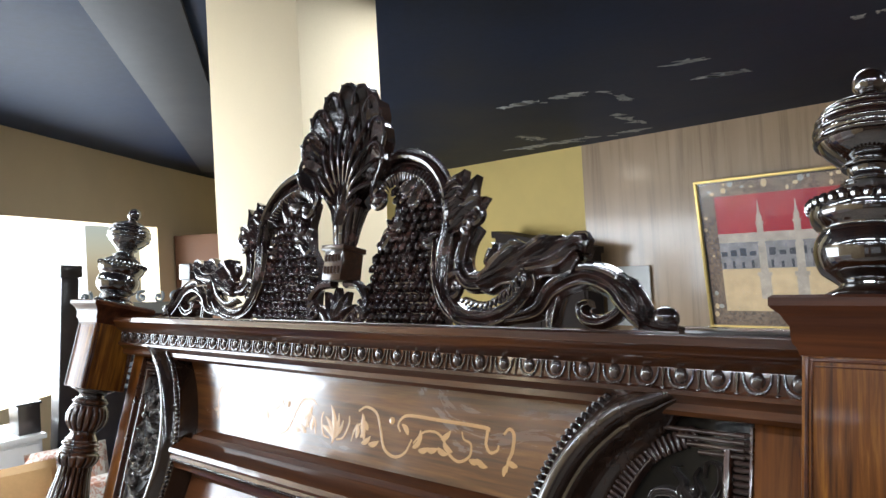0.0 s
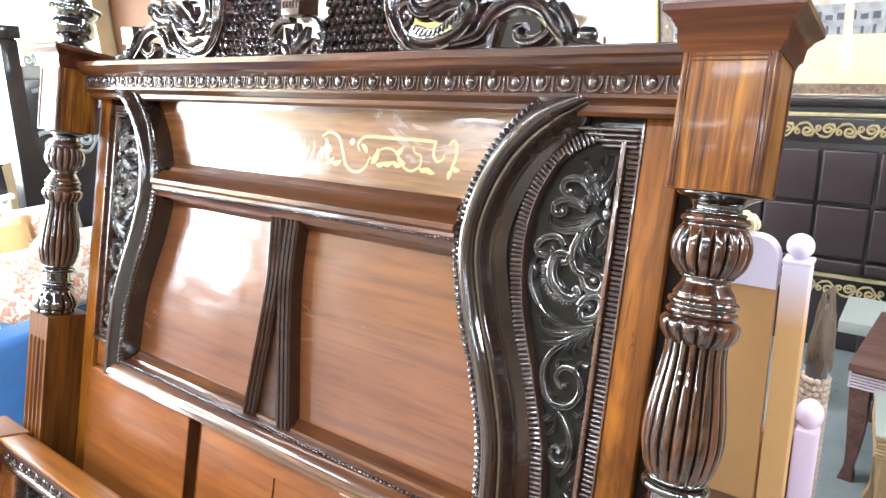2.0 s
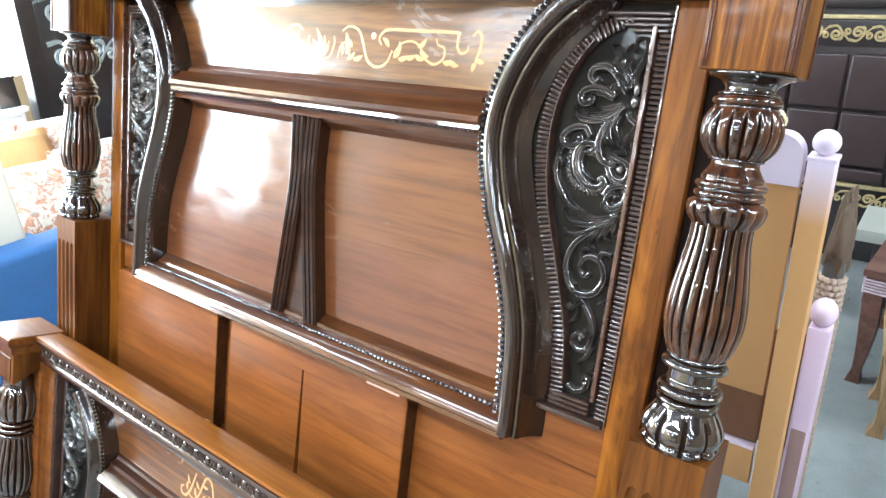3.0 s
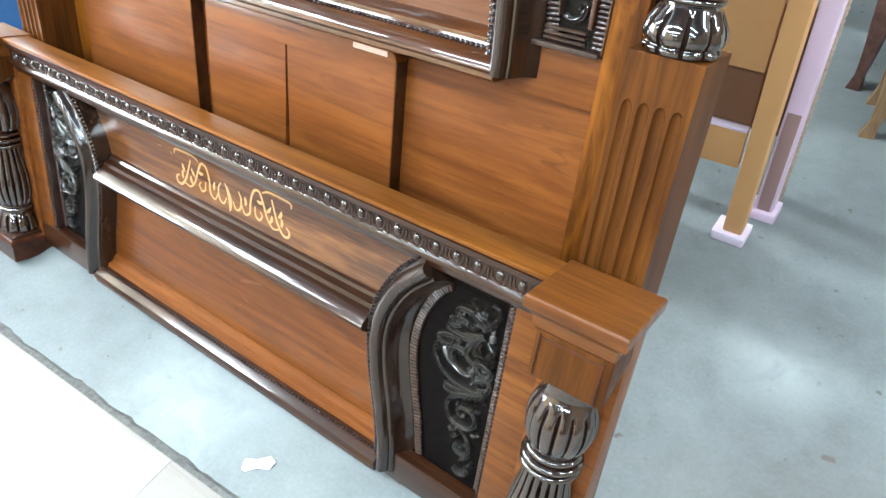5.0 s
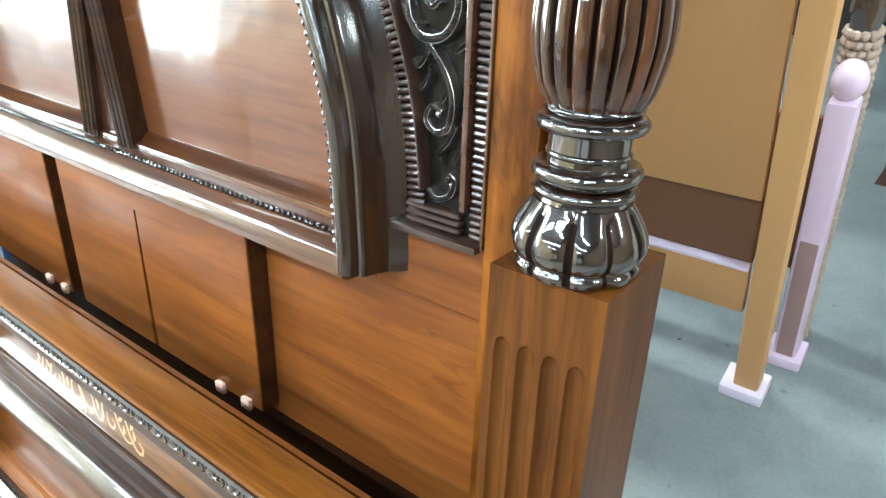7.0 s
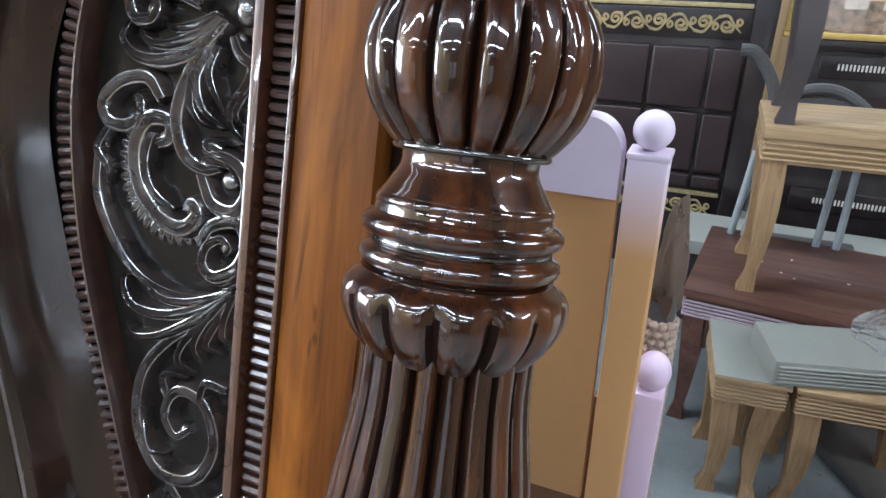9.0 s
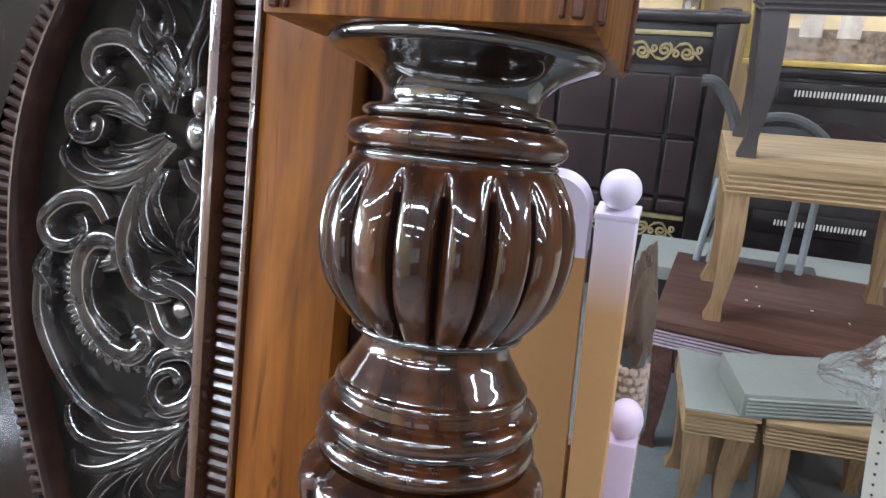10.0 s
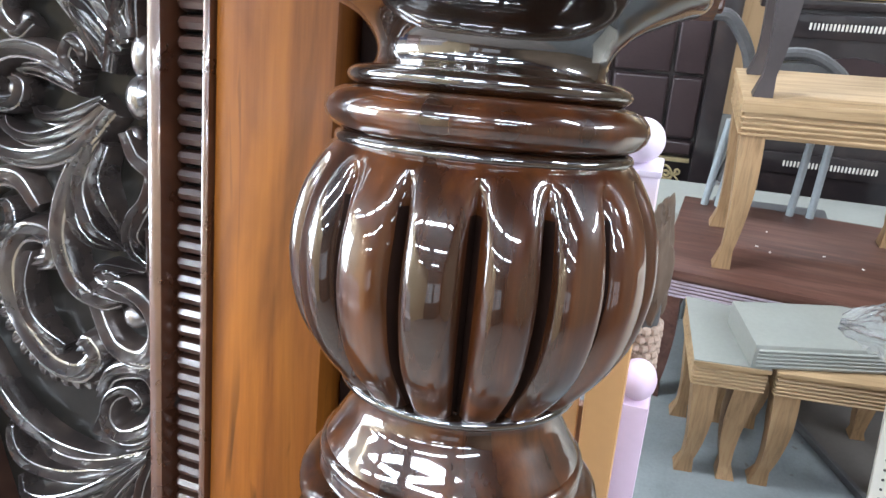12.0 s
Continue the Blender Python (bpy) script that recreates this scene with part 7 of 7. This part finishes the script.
# (place, spread, run direction in degrees, count)
PATCHES = [((-2.55, 3.54), (0.22, 0.05), 10, 16), ((-2.20, 3.62), (0.20, 0.05), 12, 14), ((-1.95, 3.95), (0.04, 0.16), 65, 12), ((-2.30, 4.85), (0.05, 0.30), 65, 16), ((-2.55, 5.40), (0.20, 0.08), 30, 16),
           ((-3.35, 5.36), (0.45, 0.10), 10, 40), ((-3.30, 4.85), (0.06, 0.20), 60, 14), ((-1.19, 3.95), (0.14, 0.03), 12, 14), ((-1.26, 3.43), (0.16, 0.03), 12, 10), ((-0.31, 3.34), (0.16, 0.03), 12, 8)]
for (cx, cy), (wx, wy), run, count in PATCHES:
    for k in range(count):
        bx, by = cx + rnd.gauss(0, 0.5) * wx, cy + rnd.gauss(0, 0.5) * wy
        L, wd = rnd.uniform(0.015, 0.115) * rnd.uniform(0.4, 1.3), rnd.uniform(0.006, 0.030)
        bm = bmesh.new()
        pts = []
        for i in range(14):
            a = 2 * math.pi * i / 14
            pts.append(bm.verts.new((L * math.cos(a) * rnd.uniform(0.35, 1.15), wd * (math.sin(a) * rnd.uniform(0.3, 1.5) + 0.7 * math.sin(2.3 * math.cos(a))), 0)))
        bm.faces.new(pts)
        ex = bmesh.ops.extrude_face_region(bm, geom=bm.faces[:])
        bmesh.ops.translate(bm, verts=[v for v in ex["geom"] if isinstance(v, bmesh.types.BMVert)], vec=(0, 0, -0.002))
        part("plaster_scrape", bm, SCRAPE, bpy.data.objects["ceiling"], "", pose(bx, by, CEIL_Z - 0.001, 0, 0, run + rnd.gauss(0, 22)))

# ---------------- furniture by the shop window ----------------
blue1 = thing("blue_armchair", pose(-2.72, 0.30, 0), "royal blue velvet armchair seen from its back", "armchair")
part("back", boxed(-0.20, 0.0, -1.05, 0.02, 0.05, 0.665, 0.035, seg=3), BLUE, blue1)
part("arm", boxed(-0.75, -0.18, -0.14, 0.02, 0.05, 0.55, 0.04, seg=3), BLUE, blue1)
part("seat", boxed(-0.75, -0.20, -0.95, -0.14, 0.05, 0.42, 0.04, seg=3), BLUE, blue1)
white_ch = thing("white_chair_back", pose(-3.02, 0.20, 0), "tall white upholstered chair back in plastic wrap", "chair")
part("back", boxed(-0.16, 0.0, -0.95, 0.0, 0.40, 1.10, 0.02, seg=3), WHITELEATHER, white_ch)
part("seat", boxed(-0.60, -0.16, -0.95, 0.0, 0.02, 0.46, 0.03, seg=3), WHITELEATHER, white_ch)
blue2 = thing("blue_sofa", pose(-3.35, 1.05, 0), "royal blue sofa with scattered cushions", "sofa")
part("seat", boxed(-0.65, 0.0, -1.0, 0.55, 0.05, 0.46, 0.04, seg=3), BLUE, blue2)
part("back", boxed(-0.85, -0.62, -1.0, 0.55, 0.05, 0.66, 0.05, seg=3), BLUE, blue2)


def cushion(name, m, mat, label, w=0.46, h=0.42, t=0.09):
    c = thing(name, m, label, "cushion", "cushions on the blue sofa")
    bm = bmesh.new()
    n = 12
    for side in (-1, 1):
        rows = [[bm.verts.new(((i / n - 0.5) * w, side * t * (1 - (2 * i / n - 1) ** 4) ** 0.5 * (1 - (2 * j / n - 1) ** 4) ** 0.5, (j / n) * h)) for i in range(n + 1)] for j in range(n + 1)]
        for a, b in zip(rows, rows[1:]):
            for i in range(n):
                bm.faces.new((a[i], a[i + 1], b[i + 1], b[i]))
    bmesh.ops.remove_doubles(bm, verts=bm.verts, dist=0.0005)
    part("cover", bm, mat, c)
    return c


cushion("floral_cushion", pose(-3.33, 0.42, 0.44, -12, 0, 78), FLORAL, "red and cream floral print cushion on the blue sofa")
cushion("floral_cushion", pose(-3.42, 0.80, 0.45, -14, 0, 84), FLORAL, "red and cream floral print cushion on the blue sofa")
cushion("mustard_cushion", pose(-3.62, 0.46, 0.47, -16, 0, 82), TANCLOTH, "mustard cloth cushion on the blue sofa", 0.42, 0.50)
cushion("floral_cushion", pose(-3.70, 0.76, 0.47, -18, 0, 80), FLORAL, "red and cream floral print cushion on the blue sofa", 0.40, 0.52)
cab = thing("white_cabinet", pose(-4.74, -0.35, 0), "plain white cabinet below the shop window", "cabinet")
part("carcass", boxed(0, 0.50, 0, 1.15, 0.0, 0.96, 0.006), WHITEPAINT, cab)
part("worktop", boxed(-0.01, 0.52, -0.01, 1.17, 0.96, 0.99, 0.004), WHITEPAINT, cab)
for k in range(2):
    part("cabinet_door", boxed(0.501, 0.518, 0.02 + 0.565 * k, 0.565 + 0.565 * k, 0.08, 0.94, 0.004), WHITEPAINT, cab)
dbox = thing("dark_box", pose(-4.44, 0.69, 0.99), "small dark wooden box on the white cabinet", "box")
part("body", boxed(0, 0.16, 0, 0.12, 0, 0.17, 0.006), BLACKWOOD, dbox)
part("lid", boxed(-0.008, 0.168, -0.008, 0.128, 0.17, 0.185, 0.004), BLACKWOOD, dbox)

bed_d = thing("carved_dark_headboard", pose(-4.42, 0.92, 0, 0, 4, 96), "dark carved headboard with tall square posts near the window", "headboard")
part("post", boxed(-0.06, 0.05, -0.05, 0.05, 0.0, 1.90, 0.01), BLACKWOOD, bed_d)
part("post_cap", boxed(-0.075, 0.065, -0.065, 0.065, 1.90, 1.98, 0.012), BLACKWOOD, bed_d)
part("post", boxed(0.86, 0.97, -0.05, 0.05, 0.0, 1.90, 0.01), BLACKWOOD, bed_d)
part("post_cap", boxed(0.845, 0.985, -0.065, 0.065, 1.90, 2.02, 0.012), BLACKWOOD, bed_d)
part("panel", boxed(0.05, 0.86, -0.02, 0.02, 0.30, 1.66, 0.006), BLACKWOOD, bed_d)
part("top_rail", boxed(0.05, 0.86, -0.05, 0.05, 1.66, 1.74, 0.012), GREYTOP, bed_d, "pale dusty top rail")
bm = bmesh.new()
scroll_band(bm, 0.10, 0.82, 1.52, 0.16, -0.024)
scroll_band(bm, 0.10, 0.82, 1.25, 0.16, -0.024)
part("carved_band", bm, GREYTUBE, bed_d, "silvery carved scrolls")
bm = bmesh.new()
for k in range(6):
    curl(bm, 0.12 + 0.13 * k, 1.775, 0.045, 1.0, 1.3 if k % 2 else -1.3, 0.0, 0.010)
part("carved_crest", bm, GREYTUBE, bed_d)["kind"] = "stuff"


# ---------------- covered sofas along the window wall ----------------
DUSTSHEET = plain("pale_dust_sheet", (0.56, 0.52, 0.52), 0.6, 0, 0.12, 5, 0.3, 40)
MAUVE = plain("mauve_pink_cloth", (0.48, 0.36, 0.34), 0.7, 0, 0.2, 5, 0.3, 40)


def covered_sofa(s0, s1, h, mat, label, seed):
    """A sofa under a draped sheet: a high back towards the wall, a lower seat towards the room, folds down the front."""
    L = s1 - s0
    q = P0 + U * s1
    ob = thing("covered_sofa", pose(q.x, q.y, 0, 0, 0, math.degrees(math.atan2(-U.y, -U.x))), label, "sofa", "covered sofas")
    prof = [(0.02, 0.0), (0.05, h * 0.96), (0.12, h), (0.24, h * 0.97), (0.34, h * 0.62), (0.42, h * 0.46), (0.78, h * 0.40), (0.86, h * 0.34), (0.90, 0.0)]
    prof = smooth_curve(prof, 5)
    bm = bmesh.new()
    rows = []
    n = 60
    for i in range(n + 1):
        x = L * i / n
        row = []
        for y, z in prof:
            f = noise.noise(Vector((x * 5 + seed, y * 2.5, z * 1.5))) * 0.045 + noise.noise(Vector((x * 14, seed, y * 3 + z * 2))) * 0.018
            row.append(bm.verts.new((x, y + f, max(0.0, z + f * 0.9))))
        rows.append(row)
    for a, b in zip(rows, rows[1:]):
        for k in range(len(prof) - 1):
            bm.faces.new((a[k], a[k + 1], b[k + 1], b[k]))
    bm.faces.new(rows[0])
    bm.faces.new(rows[-1][::-1])
    part("sheet", bm, mat, ob)
    return ob


covered_sofa(-4.75, -3.25, 1.16, DUSTSHEET, "sofa under a pale crumpled dust sheet by the window wall", 3)
covered_sofa(-3.15, -1.95, 1.12, MAUVE, "sofa under a mauve-pink cloth below the shop window", 8)

# ---------------- floor finish, litter ----------------
PLANKWOOD = varnished("bleached_plank_tile", (0.285, 0.257, 0.238), (0.335, 0.307, 0.285), (0.375, 0.348, 0.325), "x", 0.35, 0.0, 0.42, 0.2, 0.002)
nt = PLANKWOOD.node_tree
oi = nt.nodes.new("ShaderNodeObjectInfo")
pb_ = nt.nodes["Principled BSDF"]
src = pb_.inputs["Base Color"].links[0].from_socket
tint = ramp(nt, oi.outputs["Random"], [(0.0, (0.78, 0.75, 0.73)), (0.5, (0.90, 0.88, 0.86)), (1.0, (1.0, 0.99, 0.97))])
nt.links.new(mixed(nt, 1.0, src, tint, "MULTIPLY"), pb_.inputs["Base Color"])
tiles = thing("plank_tile_floor", pose(0, -0.672, 0, 0, 0, 2.4), "bleached wood-look plank tiles laid on the concrete", "tile floor", "", "structure")
bed_bm = bmesh.new()
box(bed_bm, -4.2, 2.6, -4.4, -0.004, 0.0, 0.0135)
part("mortar_bed", bed_bm, plain("grey_mortar", (0.27, 0.245, 0.225), 0.9, 0, 0.15, 30, 0.3), tiles)
rnd = random.Random(21)
tile_len, tile_w = 0.60, 0.145
tile_mesh = {}
for r in range(14):
    y1 = -0.006 - r * (tile_w + 0.0008)
    x = -3.9 + rnd.random() * tile_len
    while x < 1.6:
        key = "t"
        if key not in tile_mesh:
            o = part("plank_tile", boxed(0, tile_len - 0.0006, -tile_w, 0, 0, 0.011, 0.0006, seg=1), PLANKWOOD, tiles, "", pose(x, y1, 0.004))
            tile_mesh[key] = o.data
        else:
            o = bpy.data.objects.new("plank_tile", tile_mesh[key])
            scene.collection.objects.link(o)
            o.parent = tiles
            o.matrix_basis = pose(x, y1, 0.004)
        x += tile_len
# rough mortar edge
bm = bmesh.new()
rnd = random.Random(5)
bmv = []
N = 160
for i in range(N + 1):
    x = -3.2 + 4.6 * i / N
    w1 = 0.012 + 0.020 * (0.5 + 0.5 * noise.noise(Vector((x * 7, 0, 0)))) + 0.010 * noise.noise(Vector((x * 31, 2, 0)))
    bmv.append((bm.verts.new((x, -0.008, 0.011)), bm.verts.new((x, w1 * 0.5, 0.009 + 0.004 * noise.noise(Vector((x * 40, 5, 0))))), bm.verts.new((x, w1, -0.001))))
for a, b in zip(bmv, bmv[1:]):
    bm.faces.new((a[0], b[0], b[1], a[1]))
    bm.faces.new((a[1], b[1], b[2], a[2]))
part("mortar_edge", bm, plain("dark_mortar_edge", (0.13, 0.125, 0.12), 0.95, 0, 0.4, 60, 0.5), tiles)
scrap = thing("paper_scrap", pose(-0.615, -0.588, 0.0005, 0, 0, 38), "torn white paper scrap on the concrete", "paper")
bm = bmesh.new()
f = [bm.verts.new(p) for p in ((-0.042, -0.012, 0.001), (-0.030, -0.020, 0.002), (0.0, -0.012, 0.0015), (0.030, -0.020, 0.002), (0.044, 0.0, 0.003), (0.030, 0.018, 0.002), (-0.004, 0.012, 0.001), (-0.036, 0.016, 0.003))]
top = bm.faces.new(f)
ex = bmesh.ops.extrude_face_region(bm, geom=[top])
bmesh.ops.translate(bm, verts=[v for v in ex["geom"] if isinstance(v, bmesh.types.BMVert)], vec=(0, 0, 0.0015))
part("sheet", bm, PAPER, scrap)
rnd = random.Random(9)
for k in range(46):
    x, y = (rnd.uniform(-1.6, 1.6), rnd.uniform(-0.66, 2.2))
    if -2.0 < x < 0.2 and -0.55 < y < 0.5:
        continue
    s = rnd.uniform(0.002, 0.007)
    ob = part("grit", boxed(-s, s, -s * 0.6, s * 0.6, 0, s * 0.7, s * 0.2, seg=1), PAPER if k % 3 else BLACKPLASTIC, None, "", pose(x, y, 0, 0, 0, rnd.uniform(0, 180)))
    tagged(ob, "small crumb of grit on the concrete", "grit", "grit on the floor")
# small tabs left on the lower boards
for x in (-1.310, -1.234, -0.636, -0.560):
    part("tab", boxed(x - 0.012, x + 0.012, 0.004, 0.0138, -0.352, -0.330, 0.003), PINKTAB, headboard, "pale pink plastic tab")
part("tape_edge", boxed(-0.645, -0.548, 0.0125, 0.0150, -0.008, 0.0035, 0.0), PINKTAB, headboard)
